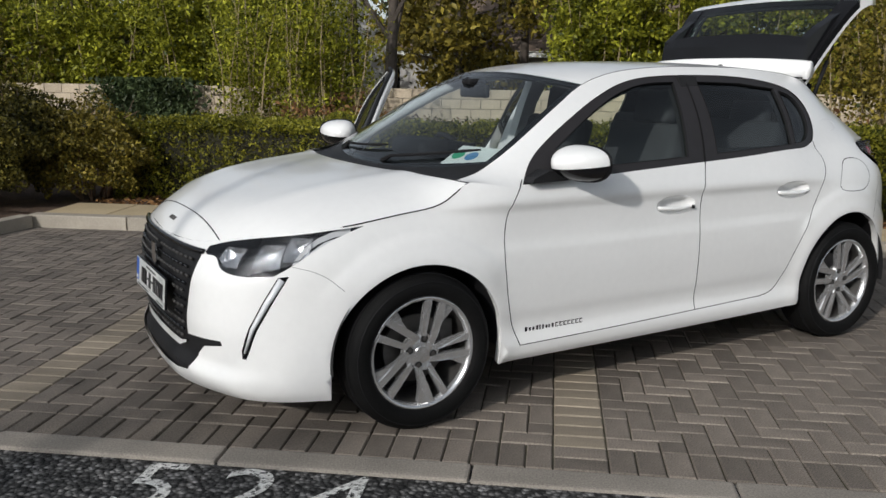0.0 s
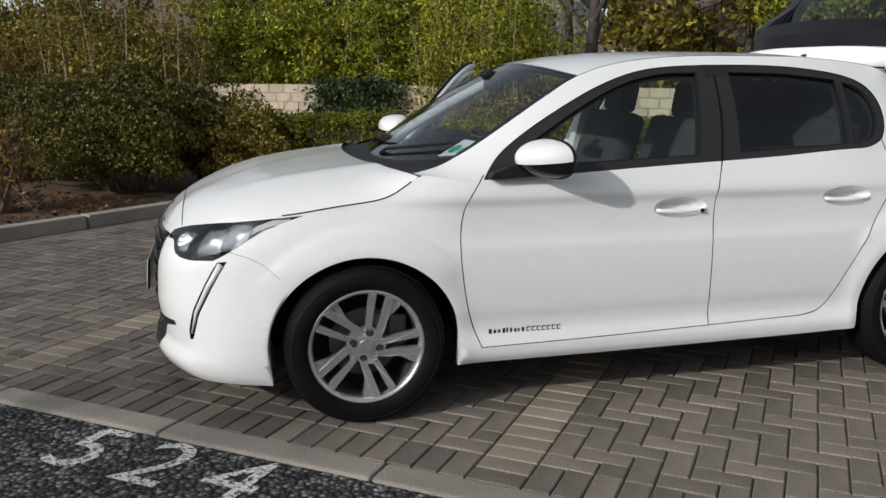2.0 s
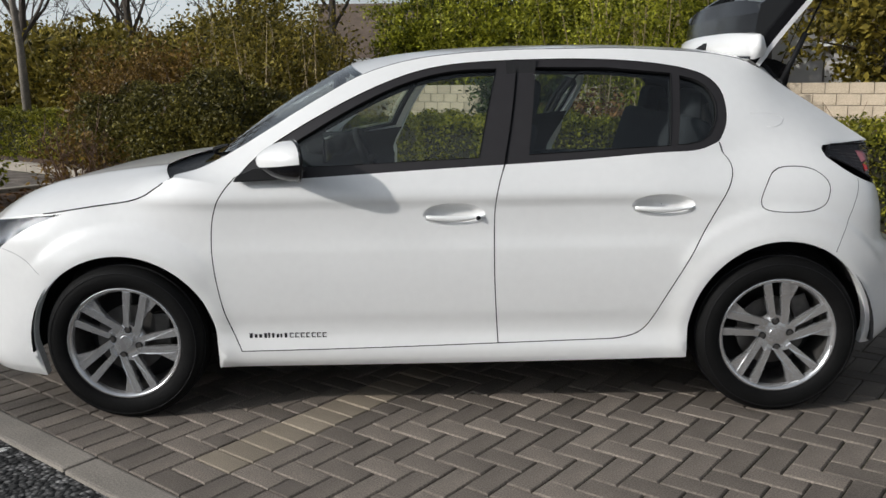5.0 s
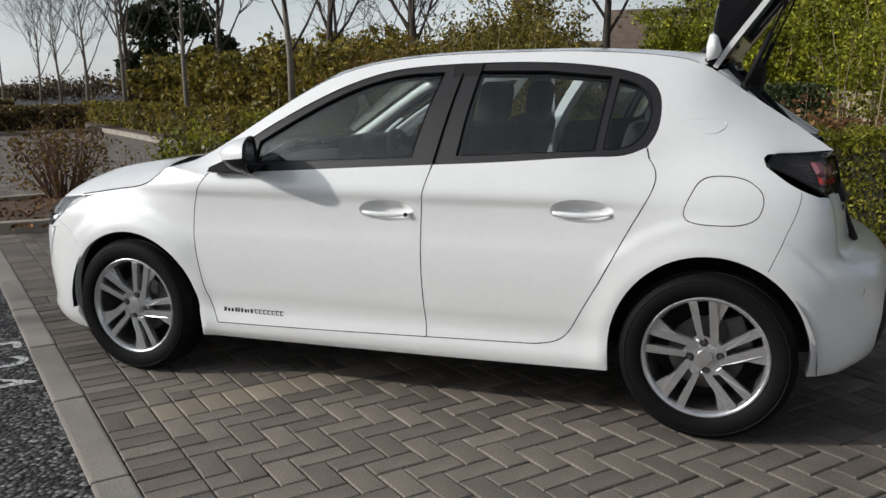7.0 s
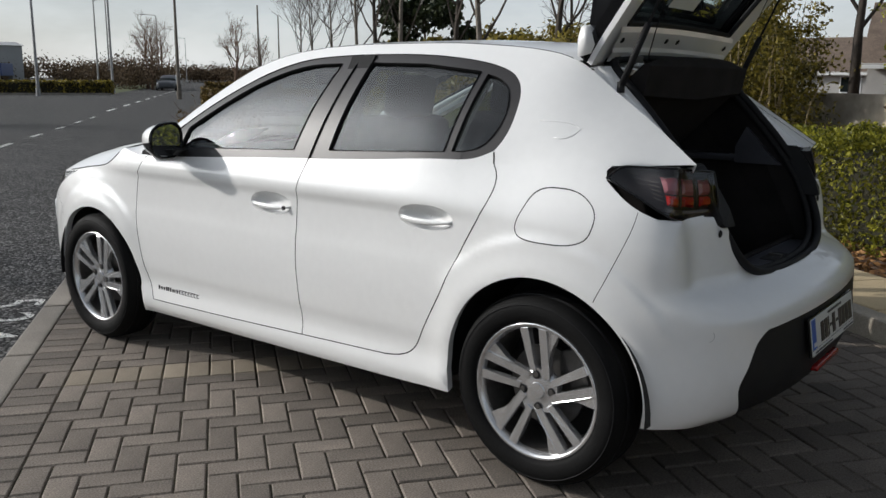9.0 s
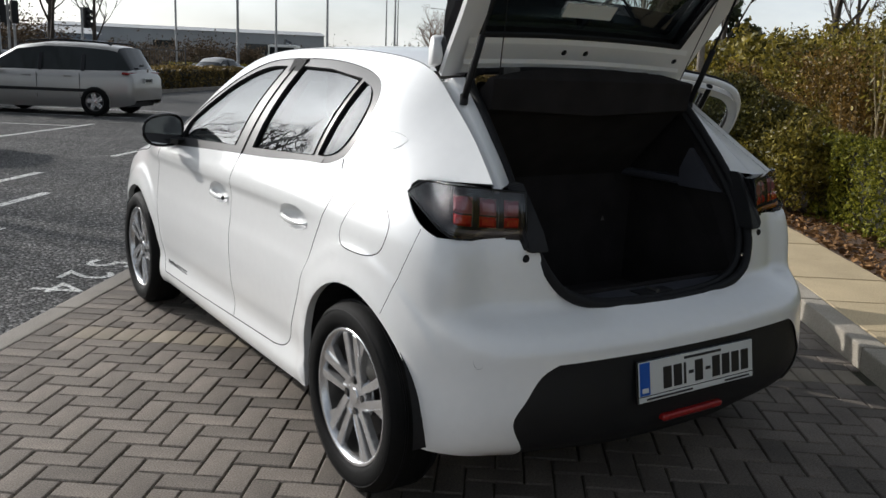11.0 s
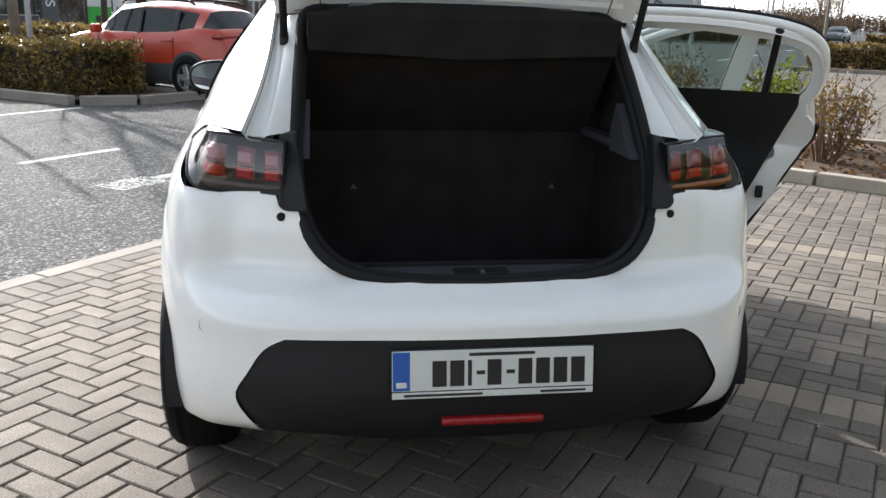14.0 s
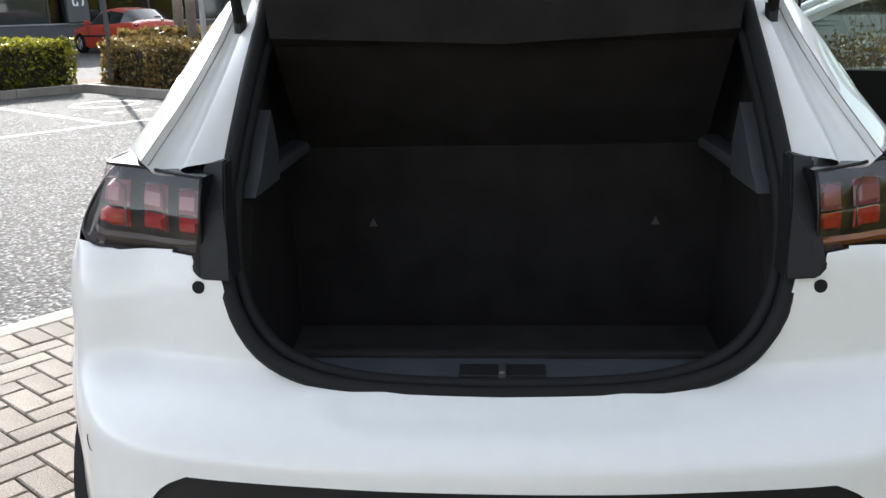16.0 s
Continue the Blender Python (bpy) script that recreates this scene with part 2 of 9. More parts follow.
L_DARK = leaf_material("dark_shrub_leaf", (0.014, 0.018, 0.006), (0.20, 0.17, 0.035), through=0.25)
L_RED = leaf_material("autumn_shrub_leaf", (0.08, 0.05, 0.015), (0.26, 0.155, 0.035))
L_BRIGHT = leaf_material("bright_shrub_leaf", (0.03, 0.045, 0.006), (0.42, 0.42, 0.04), through=0.35)
L_OLIVE = leaf_material("olive_shrub_leaf", (0.028, 0.030, 0.007), (0.33, 0.26, 0.045), through=0.3)
L_PINE = leaf_material("conifer_leaf", (0.012, 0.02, 0.01), (0.06, 0.075, 0.03))
L_IVY = leaf_material("ivy_leaf", (0.02, 0.035, 0.015), (0.09, 0.12, 0.05))
L_LITTER = leaf_material("leaf_litter", (0.06, 0.028, 0.012), (0.28, 0.15, 0.06), 0.8, 0.1)


# ---- helpers for building ----
TURN = radians(-37.6)
EX, EY = math.cos(TURN), math.sin(TURN)


def bay(e, n, z=0.0):
    """World place from the bay's own axes: e along the edge of the pavers, n across it towards the verge."""
    return Vector((e * EX - n * EY, e * EY + n * EX, z))


BAY = Matrix.Rotation(TURN, 4, "Z")


def mesh_of(name, verts, faces, mat, smooth=False):
    me = bpy.data.meshes.new(name)
    me.from_pydata([tuple(v) for v in verts], [], faces)
    for m in (mat if isinstance(mat, (list, tuple)) else [mat]):
        me.materials.append(m)
    if smooth:
        me.polygons.foreach_set("use_smooth", [True] * len(me.polygons))
    me.update()
    return me


def part(name, bm, mat, parent=None, label="", smooth=False):
    """Links a bmesh (or a finished mesh) as one object under a thing or a part."""
    if isinstance(bm, bpy.types.Mesh):
        me = bm
    else:
        me = bpy.data.meshes.new(name)
        bm.to_mesh(me)
        bm.free()
    if mat is not None and not len(me.materials):
        me.materials.append(mat)
    if smooth:
        me.polygons.foreach_set("use_smooth", [True] * len(me.polygons))
    ob = new(name, me)
    if parent is not None:
        ob.parent = parent
    return tagged(ob, label)


def empty(name, m=None):
    ob = new(name)
    ob.empty_display_size = 0.2
    if m is not None:
        ob.matrix_world = m
    return ob


def box(size, at=(0, 0, 0), bevel=0.0, seg=2, m=None, bm=None):
    """A block with rounded edges, its middle at the given place."""
    own = bmesh.new()
    bmesh.ops.create_cube(own, size=1)
    bmesh.ops.scale(own, vec=size, verts=own.verts)
    if bevel:
        bmesh.ops.bevel(own, geom=own.edges[:] + own.verts[:], offset=bevel, segments=seg, affect="EDGES", profile=0.6)
    mm = Matrix.Translation(at)
    if m is not None:
        mm = m @ mm
    bmesh.ops.transform(own, matrix=mm, verts=own.verts)
    return joined(bm, own)


def joined(bm, own):
    if bm is None:
        return own
    me = bpy.data.meshes.new("tmp")
    own.to_mesh(me)
    own.free()
    bm.from_mesh(me)
    bpy.data.meshes.remove(me)
    return bm


def tube(points, radii, sides=6, bm=None, cap=True):
    """A round rod through the points, with a radius at each."""
    own = bmesh.new() if bm is None else bm
    pts = [Vector(p) for p in points]
    if not isinstance(radii, (list, tuple)):
        radii = [radii] * len(pts)
    rings = []
    up = Vector((0.13, 0.21, 0.97))
    for i, p in enumerate(pts):
        d = (pts[min(i + 1, len(pts) - 1)] - pts[max(i - 1, 0)]).normalized()
        a = d.cross(up)
        if a.length < 0.1:
            a = d.cross(Vector((1, 0, 0)))
        a.normalize()
        b = d.cross(a)
        rings.append([own.verts.new(p + radii[i] * (a * math.cos(k * math.tau / sides) + b * math.sin(k * math.tau / sides))) for k in range(sides)])
    for r0, r1 in zip(rings, rings[1:]):
        for k in range(sides):
            own.faces.new((r0[k], r0[(k + 1) % sides], r1[(k + 1) % sides], r1[k]))
    if cap:
        own.faces.new(rings[0][::-1])
        own.faces.new(rings[-1])
    return own


def lathe(profile, sides=48, bm=None):
    """Turns a profile of (radius, y) about the y axis."""
    own = bmesh.new() if bm is None else bm
    rings = []
    for r, y in profile:
        rings.append([own.verts.new((r * math.cos(k * math.tau / sides), y, r * math.sin(k * math.tau / sides))) for k in range(sides)])
    for r0, r1 in zip(rings, rings[1:]):
        for k in range(sides):
            own.faces.new((r0[k], r1[k], r1[(k + 1) % sides], r0[(k + 1) % sides]))
    return own


def prism(outline, depth, at=(0, 0, 0), m=None, bm=None):
    """A flat outline of (x, y) given a thickness along z."""
    own = bmesh.new()
    low = [own.verts.new((x, y, 0)) for x, y in outline]
    high = [own.verts.new((x, y, depth)) for x, y in outline]
    own.faces.new(low[::-1])
    own.faces.new(high)
    for i in range(len(low)):
        j = (i + 1) % len(low)
        own.faces.new((low[i], low[j], high[j], high[i]))
    bmesh.ops.recalc_face_normals(own, faces=own.faces)
    mm = Matrix.Translation(at)
    if m is not None:
        mm = m @ mm
    bmesh.ops.transform(own, matrix=mm, verts=own.verts)
    return joined(bm, own)


def leaf_mesh(name, places, size, mat, spread=0.4, rng=None, flat=0.0):
    """One mesh of many small folded leaves at the given places."""
    rng = rng or np.random.default_rng(1)
    n = len(places)
    d = rng.normal(size=(n, 3))
    d[:, 2] *= 1 - flat
    d /= np.linalg.norm(d, axis=1)[:, None]
    u = rng.normal(size=(n, 3))
    u -= (u * d).sum(1)[:, None] * d
    u /= np.linalg.norm(u, axis=1)[:, None]
    w = np.cross(d, u)
    s = size * (1 - spread + 2 * spread * rng.random(n))[:, None]
    v = np.empty((n, 4, 3))
    v[:, 0] = places - d * s
    v[:, 1] = places + u * s * 0.5 + w * s * 0.15
    v[:, 2] = places + d * s
    v[:, 3] = places - u * s * 0.5 + w * s * 0.15
    idx = np.arange(n)[:, None] * 4
    tri = np.concatenate([idx + [0, 1, 2], idx + [0, 2, 3]], axis=1).reshape(-1)
    me = bpy.data.meshes.new(name)
    me.vertices.add(n * 4)
    me.vertices.foreach_set("co", v.reshape(-1))
    me.loops.add(n * 6)
    me.loops.foreach_set("vertex_index", tri.astype(np.int32))
    me.polygons.add(n * 2)
    me.polygons.foreach_set("loop_start", np.arange(n * 2, dtype=np.int32) * 3)
    me.materials.append(mat)
    me.update(calc_edges=True)
    return me


# ---- ground ----
def sheet(name, outline, z, mat, parent=None):
    return part(name, mesh_of(name, [(p[0], p[1], z) for p in outline], [tuple(range(len(outline)))], mat), None, parent)


def bay_outline(e0, e1, n0, n1):
    return [bay(e0, n0), bay(e1, n0), bay(e1, n1), bay(e0, n1)]


ground = tagged(sheet("ground", [(-700, -700), (700, -700), (700, 700), (-700, 700)], -0.012, M_ASPHALT),
                "dark grey worn asphalt of the car park", "asphalt", kind="structure")


# ---- the white hatchback ----
from mathutils import geometry

M_WHITE = material("white_car_paint", (0.80, 0.80, 0.79), 0.28, coat=0.8, fine=0.015, fine_scale=30, vary=0.02, scale=2)
M_BLACK = material("black_plastic", (0.012, 0.012, 0.013), 0.55, spec=0.3, vary=0.2, scale=8, bump=0.15, bump_scale=600)
M_GLOSSBLACK = material("gloss_black_trim", (0.008, 0.008, 0.009), 0.14, spec=0.35)
M_TRIM = material("window_trim", (0.022, 0.020, 0.021), 0.42, spec=0.4, vary=0.1, scale=20)
M_RUBBER = material("rubber_seal", (0.010, 0.010, 0.011), 0.7, spec=0.25)
M_TYRE = material("tyre_rubber", (0.006, 0.006, 0.006), 0.7, spec=0.12, vary=0.25, scale=10, fine=0.2, fine_scale=120, bump=0.2, bump_scale=200)
M_ALLOY = material("alloy_wheel", (0.62, 0.62, 0.625), 0.26, metal=0.8, vary=0.1, scale=14)
M_STEEL = material("dark_steel", (0.11, 0.105, 0.10), 0.5, metal=0.7, vary=0.3, scale=20)
M_CHROME = material("chrome", (0.72, 0.72, 0.72), 0.12, metal=1.0)
M_DARKIN = material("dark_interior", (0.016, 0.016, 0.017), 0.8, spec=0.25, vary=0.2, scale=10, bump=0.2, bump_scale=400)
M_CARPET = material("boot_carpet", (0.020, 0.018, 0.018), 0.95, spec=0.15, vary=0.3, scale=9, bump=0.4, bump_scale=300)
M_SEAT = material("seat_fabric", (0.035, 0.035, 0.04), 0.9, vary=0.2, scale=12, bump=0.3, bump_scale=350)
M_HEADLINER = material("headliner", (0.20, 0.195, 0.19), 0.95, vary=0.1)
M_MIRROR = material("mirror_glass", (0.8, 0.8, 0.8), 0.02, metal=1.0)
M_PAPER = material("paper", (0.75, 0.78, 0.75), 0.7)
M_GREEN = material("green_print", (0.03, 0.33, 0.17), 0.7)
M_BLUE = material("blue_print", (0.10, 0.25, 0.45), 0.7)
M_PLATE = material("plate_white", (0.60, 0.61, 0.59), 0.35, vary=0.04, scale=9)
M_PLATEBLUE = material("plate_blue", (0.01, 0.09, 0.40), 0.35)
M_INK = material("plate_ink", (0.012, 0.012, 0.015), 0.4)
M_FOGRED = material("fog_lamp_lens", (0.26, 0.012, 0.012), 0.2, vary=0.3, scale=60)
M_GREYLENS = material("grey_lens", (0.055, 0.055, 0.048), 0.25, coat=0.3)
M_REDLENS = material("red_lens", (0.40, 0.018, 0.015), 0.12, coat=0.6)
M_SMOKE = material("smoked_red_lens", (0.30, 0.11, 0.13), 0.1, coat=0.8)
M_AMBER = material("amber_lens", (0.30, 0.11, 0.02), 0.12, coat=0.6)
M_REFLECT = material("lamp_reflector", (0.62, 0.63, 0.65), 0.14, metal=0.9, vary=0.3, scale=22, bump=0.5, bump_scale=60)
M_PEARL = material("lamp_light_bar", (0.72, 0.74, 0.76), 0.15, coat=0.5)
G_CLEAR = glass_material("clear_glass", (0.64, 0.72, 0.73))
G_SIDE = glass_material("green_side_glass", (0.70, 0.80, 0.75))
G_DARK = glass_material("rear_glass", (0.56, 0.65, 0.64))
G_LENS = glass_material("lamp_lens", (0.95, 0.95, 0.95))
G_TAIL = glass_material("smoked_tail_lens", (0.84, 0.78, 0.79), 0.0, 0.16)


def pchip(xs, ys):
    """A smooth curve through the knots that does not overshoot."""
    xs, ys = np.array(xs, float), np.array(ys, float)
    h, d = np.diff(xs), np.diff(ys) / np.diff(xs)
    m = np.zeros(len(xs))
    m[0], m[-1] = d[0], d[-1]
    for i in range(1, len(xs) - 1):
        if d[i - 1] * d[i] > 0:
            w1, w2 = 2 * h[i] + h[i - 1], h[i] + 2 * h[i - 1]
            m[i] = (w1 + w2) / (w1 / d[i - 1] + w2 / d[i])

    def f(x):
        x = np.asarray(x, float)
        i = np.clip(np.searchsorted(xs, x) - 1, 0, len(h) - 1)
        t = np.clip((x - xs[i]) / h[i], -0.5, 1.5)
        return ((1 + 2 * t) * (1 - t) ** 2 * ys[i] + t * (1 - t) ** 2 * h[i] * m[i]
                + t * t * (3 - 2 * t) * ys[i + 1] + t * t * (t - 1) * h[i] * m[i + 1])
    return f


def knots(*pairs):
    return pchip([p[0] for p in pairs], [p[1] for p in pairs])


def cubic(points):
    """A natural cubic spline through points of the plane, by chord length."""
    p = np.array(points, float)
    t = np.concatenate([[0], np.cumsum(np.linalg.norm(np.diff(p, axis=0), axis=1))])
    n, h = len(p), np.diff(t)
    a = np.zeros((n, n))
    r = np.zeros((n, 2))
    a[0, 0] = a[-1, -1] = 1
    for i in range(1, n - 1):
        a[i, i - 1], a[i, i], a[i, i + 1] = h[i - 1], 2 * (h[i - 1] + h[i]), h[i]
        r[i] = 6 * ((p[i + 1] - p[i]) / h[i] - (p[i] - p[i - 1]) / h[i - 1])
    m = np.linalg.solve(a, r)
    fine = np.linspace(0, t[-1], 2400)
    i = np.clip(np.searchsorted(t, fine) - 1, 0, n - 2)
    u, v = (t[i + 1] - fine)[:, None], (fine - t[i])[:, None]
    hh = h[i][:, None]
    q = (m[i] * u ** 3 + m[i + 1] * v ** 3) / (6 * hh) + (p[i] / hh - m[i] * hh / 6) * u + (p[i + 1] / hh - m[i + 1] * hh / 6) * v
    s = np.concatenate([[0], np.cumsum(np.linalg.norm(np.diff(q, axis=0), axis=1))])
    return s, q


def smooth(x):
    x = np.clip(x, 0, 1)
    return x * x * (3 - 2 * x)


# half the plan at bumper height, from the nose round the left flank to the tail
OUT_S, OUT_P = cubic([(-0.805, 0), (-0.800, -0.20), (-0.780, -0.40), (-0.735, -0.56), (-0.665, -0.675), (-0.56, -0.755),
                      (-0.42, -0.812), (-0.25, -0.845), (0, -0.862), (0.4, -0.866), (0.9, -0.868), (1.4, -0.870), (2.0, -0.872),
                      (2.4, -0.873), (2.62, -0.868), (2.78, -0.848), (2.92, -0.808), (3.02, -0.752), (3.09, -0.670),
                      (3.135, -0.56), (3.165, -0.40), (3.185, -0.20), (3.19, 0)])
OUT_T = np.gradient(OUT_P, OUT_S, axis=0)
OUT_N = np.stack([OUT_T[:, 1], -OUT_T[:, 0]], 1)
OUT_N /= np.linalg.norm(OUT_N, axis=1)[:, None]
S_END = OUT_S[-1]


def s_at_x(x):
    """Place along the outline for a place x on the flank."""
    a = np.argmin(np.abs(OUT_P[:, 0] + 0.66) + (OUT_P[:, 0] > 0))
    k = slice(300, 2060)
    return np.interp(x, OUT_P[k, 0], OUT_S[k])


def s_front(y):
    """Place along the outline for a place y (negative) on the nose."""
    return np.interp(-np.asarray(y, float), -OUT_P[:700, 1], OUT_S[:700])


def s_rear(y):
    q = OUT_P[-700:][::-1]
    return np.interp(-np.asarray(y, float), -q[:, 1], OUT_S[-700:][::-1])


IN_DOOR = knots((0.15, 0.085), (0.18, 0.06), (0.205, 0.03), (0.235, 0.012), (0.27, 0.008), (0.30, 0.014), (0.345, 0.022), (0.375, 0.020), (0.42, 0.011), (0.47, 0.006),
                (0.58, 0.0), (0.66, 0.002), (0.72, 0.010), (0.80, 0.014), (0.838, 0.013), (0.862, 0.003), (0.885, 0.005), (0.93, 0.020), (1.0, 0.048), (1.1, 0.08))
IN_FRONT = knots((0.15, 0.05), (0.20, 0.025), (0.30, 0.006), (0.45, 0.0), (0.60, 0.0), (0.70, 0.010), (0.78, 0.030), (0.83, 0.046),
                 (0.88, 0.060), (0.95, 0.085), (1.0, 0.10))
IN_REAR = knots((0.15, 0.08), (0.22, 0.04), (0.28, 0.012), (0.40, 0.0), (0.62, 0.0), (0.76, 0.004), (0.85, 0.014), (0.90, 0.028), (0.95, 0.052),
                (1.0, 0.082), (1.06, 0.115))
DX_FRONT = knots((0.14, 0.03), (0.18, 0.0), (0.235, -0.014), (0.30, 0.014), (0.36, 0.010), (0.45, 0.0), (0.58, 0.004), (0.66, 0.02), (0.70, 0.034),
                 (0.74, 0.065), (0.78, 0.11), (0.83, 0.18))
DX_REAR = knots((0.20, -0.11), (0.25, -0.075), (0.30, -0.02), (0.36, 0.002), (0.42, 0.010), (0.53, 0.0), (0.585, -0.004), (0.62, -0.028), (0.645, -0.07),
                (0.668, -0.125), (0.70, -0.15), (0.80, -0.155), (0.92, -0.165), (1.03, -0.20), (1.08, -0.23))
Z_LOW = knots((0, 0.168), (0.6, 0.165), (1.0, 0.160), (1.35, 0.165), (1.7, 0.20), (2.4, 0.207), (3.6, 0.228), (4.2, 0.262), (4.5, 0.262), (4.75, 0.245), (5.4, 0.235))


def top_edge():
    s = [0, float(s_front(-0.25)), float(s_front(-0.42)), float(s_front(-0.56)), float(s_front(-0.675))]
    z = [0.716, 0.724, 0.737, 0.763, 0.785]
    for x, zz in ((-0.54, 0.800), (-0.33, 0.818), (-0.11, 0.848), (0.04, 0.868), (0.10, 0.888), (0.15, 0.920), (0.21, 0.955), (0.33, 0.942),
                  (0.45, 0.925), (1.0, 0.945), (1.5, 0.965), (2.0, 0.995), (2.3, 1.012), (2.5, 1.024), (2.7, 1.030), (2.95, 1.032)):
        s.append(float(s_at_x(x)))
        z.append(zz)
    s.append(S_END)
    z.append(1.032)
    return pchip(s, z)


Z_TOP = top_edge()
WHEELS = ((0.0, 0.312), (2.54, 0.312))


def lower(s, z):
    """The body below the belt: place along the outline and height, to a point of the left half."""
    s, z = np.asarray(s, float), np.asarray(z, float)
    x, y = np.interp(s, OUT_S, OUT_P[:, 0]), np.interp(s, OUT_S, OUT_P[:, 1])
    nx, ny = np.interp(s, OUT_S, OUT_N[:, 0]), np.interp(s, OUT_S, OUT_N[:, 1])
    wf, wr = smooth((0.42 - x) / 0.5), smooth((x - 2.0) / 0.5)
    inset = IN_DOOR(z) * (1 - wf) * (1 - wr) + IN_FRONT(z) * wf + IN_REAR(z) * wr
    near = smooth((np.abs(y) - 0.2) / 0.4)
    inset = inset * near
    for k, (wx, wz) in enumerate(WHEELS):
        r = np.hypot((x - wx), (z - wz) * (1.02 if k == 0 else 0.97))
        inset = inset - 0.009 * np.exp(-((r - 0.375) / 0.045) ** 2) * smooth((r - 0.2) / 0.1) * near
        inset = inset - 0.008 * smooth(((0.480, 0.495)[k] - r) / 0.030) * smooth((z - 0.46 - 0.9 * np.maximum(0, np.where(k == 0, x - wx, wx - x) - 0.30)) / 0.16) * near
    x, y = x - nx * inset, y - ny * inset
    front, rear = smooth((0.86 - np.abs(y)) / 0.27) * (x < 0.3), smooth((0.86 - np.abs(y)) / 0.24) * (x > 2.2)
    x = x + DX_FRONT(z) * front + DX_REAR(z) * rear
    return np.stack([x, y, z], -1)


RAIL_Z = knots((0.21, 0.957), (0.30, 0.978), (0.40, 1.022), (0.50, 1.077), (0.60, 1.137), (0.70, 1.197), (0.80, 1.254), (0.90, 1.308), (1.0, 1.348), (1.1, 1.374),
               (1.2, 1.391), (1.4, 1.408), (1.6, 1.414), (1.9, 1.413), (2.2, 1.398), (2.4, 1.372), (2.48, 1.345), (2.63, 1.245), (2.77, 1.152), (2.93, 1.040))
RAIL_Y = knots((0.21, 0.742), (0.30, 0.735), (0.40, 0.718), (0.50, 0.702), (0.60, 0.682), (0.70, 0.658), (0.80, 0.632), (0.90, 0.602), (1.0, 0.582),
               (1.2, 0.562), (1.6, 0.555), (2.0, 0.553), (2.4, 0.548), (2.48, 0.548), (2.63, 0.560), (2.77, 0.582), (2.93, 0.625))
FX = np.linspace(0.21, 2.93, 900)
F_EDGE = lower(s_at_x(FX), Z_TOP(s_at_x(FX)))


def upper(x, t):
    """The flank above the belt: x and t, 0 at the belt and 1 at the roof rail."""
    x, t = np.asarray(x, float), np.asarray(t, float)
    yb, zb = np.interp(x, FX, -F_EDGE[:, 1]), np.interp(x, FX, F_EDGE[:, 2])
    xb = np.interp(x, FX, F_EDGE[:, 0])
    yr, zr = RAIL_Y(x), RAIL_Z(x)
    hh = np.clip((zr - zb) / 0.4, 0, 1)
    y = yb + (yr - yb) * t + 0.034 * np.sin(np.pi * np.clip(t, 0, 1)) * hh
    return np.stack([xb + (x - xb) * t, -y, zb + (zr - zb) * t], -1)


def t_at(x, z):
    zb, zr = np.interp(x, FX, F_EDGE[:, 2]), RAIL_Z(x)
    return (np.asarray(z) - zb) / np.maximum(zr - zb, 0.004)


def dense(points, step=0.02, closed=True):
    p = [np.array(q, float) for q in points]
    if closed:
        p.append(p[0])
    out = []
    for a, b in zip(p, p[1:]):
        n = max(1, int(np.ceil(np.linalg.norm(b - a) / step)))
        out += [a + (b - a) * k / n for k in range(n)]
    if not closed:
        out.append(p[-1])
    return np.array(out)


def curved(points, step=0.02, closed=False):
    """A smooth run through the points."""
    p = np.array(points, float)
    if closed:
        p = np.vstack([p[-3:], p, p[:3]])
    s, q = cubic(p)
    if closed:
        d = np.linalg.norm(q - np.array(points[0]), axis=1)
        n = len(q) // 2
        a = np.argmin(d[:n])
        b = n + np.argmin(d[n:])
        s, q = s[a:b] - s[a], q[a:b]
    k = max(2, int(s[-1] / step))
    t = np.linspace(0, s[-1], k + 1)
    if closed:
        t = t[:-1]
    return np.stack([np.interp(t, s, q[:, 0]), np.interp(t, s, q[:, 1])], 1)


def strip(line, half=0.0024):
    """The outline of a narrow gap along a line."""
    d = np.gradient(line, axis=0)
    d /= np.linalg.norm(d, axis=1)[:, None]
    n = np.stack([-d[:, 1], d[:, 0]], 1) * half
    return np.vstack([line + n, (line - n)[::-1]])


def inside(pts, poly):
    x, y = pts[:, 0], pts[:, 1]
    hit = np.zeros(len(pts), bool)
    px, py = poly[:, 0], poly[:, 1]
    qx, qy = np.roll(px, -1), np.roll(py, -1)
    lo, hi = np.minimum(py, qy).min(), np.maximum(py, qy).max()
    for a, b, c, d in zip(px, py, qx, qy):
        if b == d:
            continue
        cross = ((b > y) != (d > y)) & (x < (c - a) * (y - b) / (d - b) + a)
        hit ^= cross
    return hit


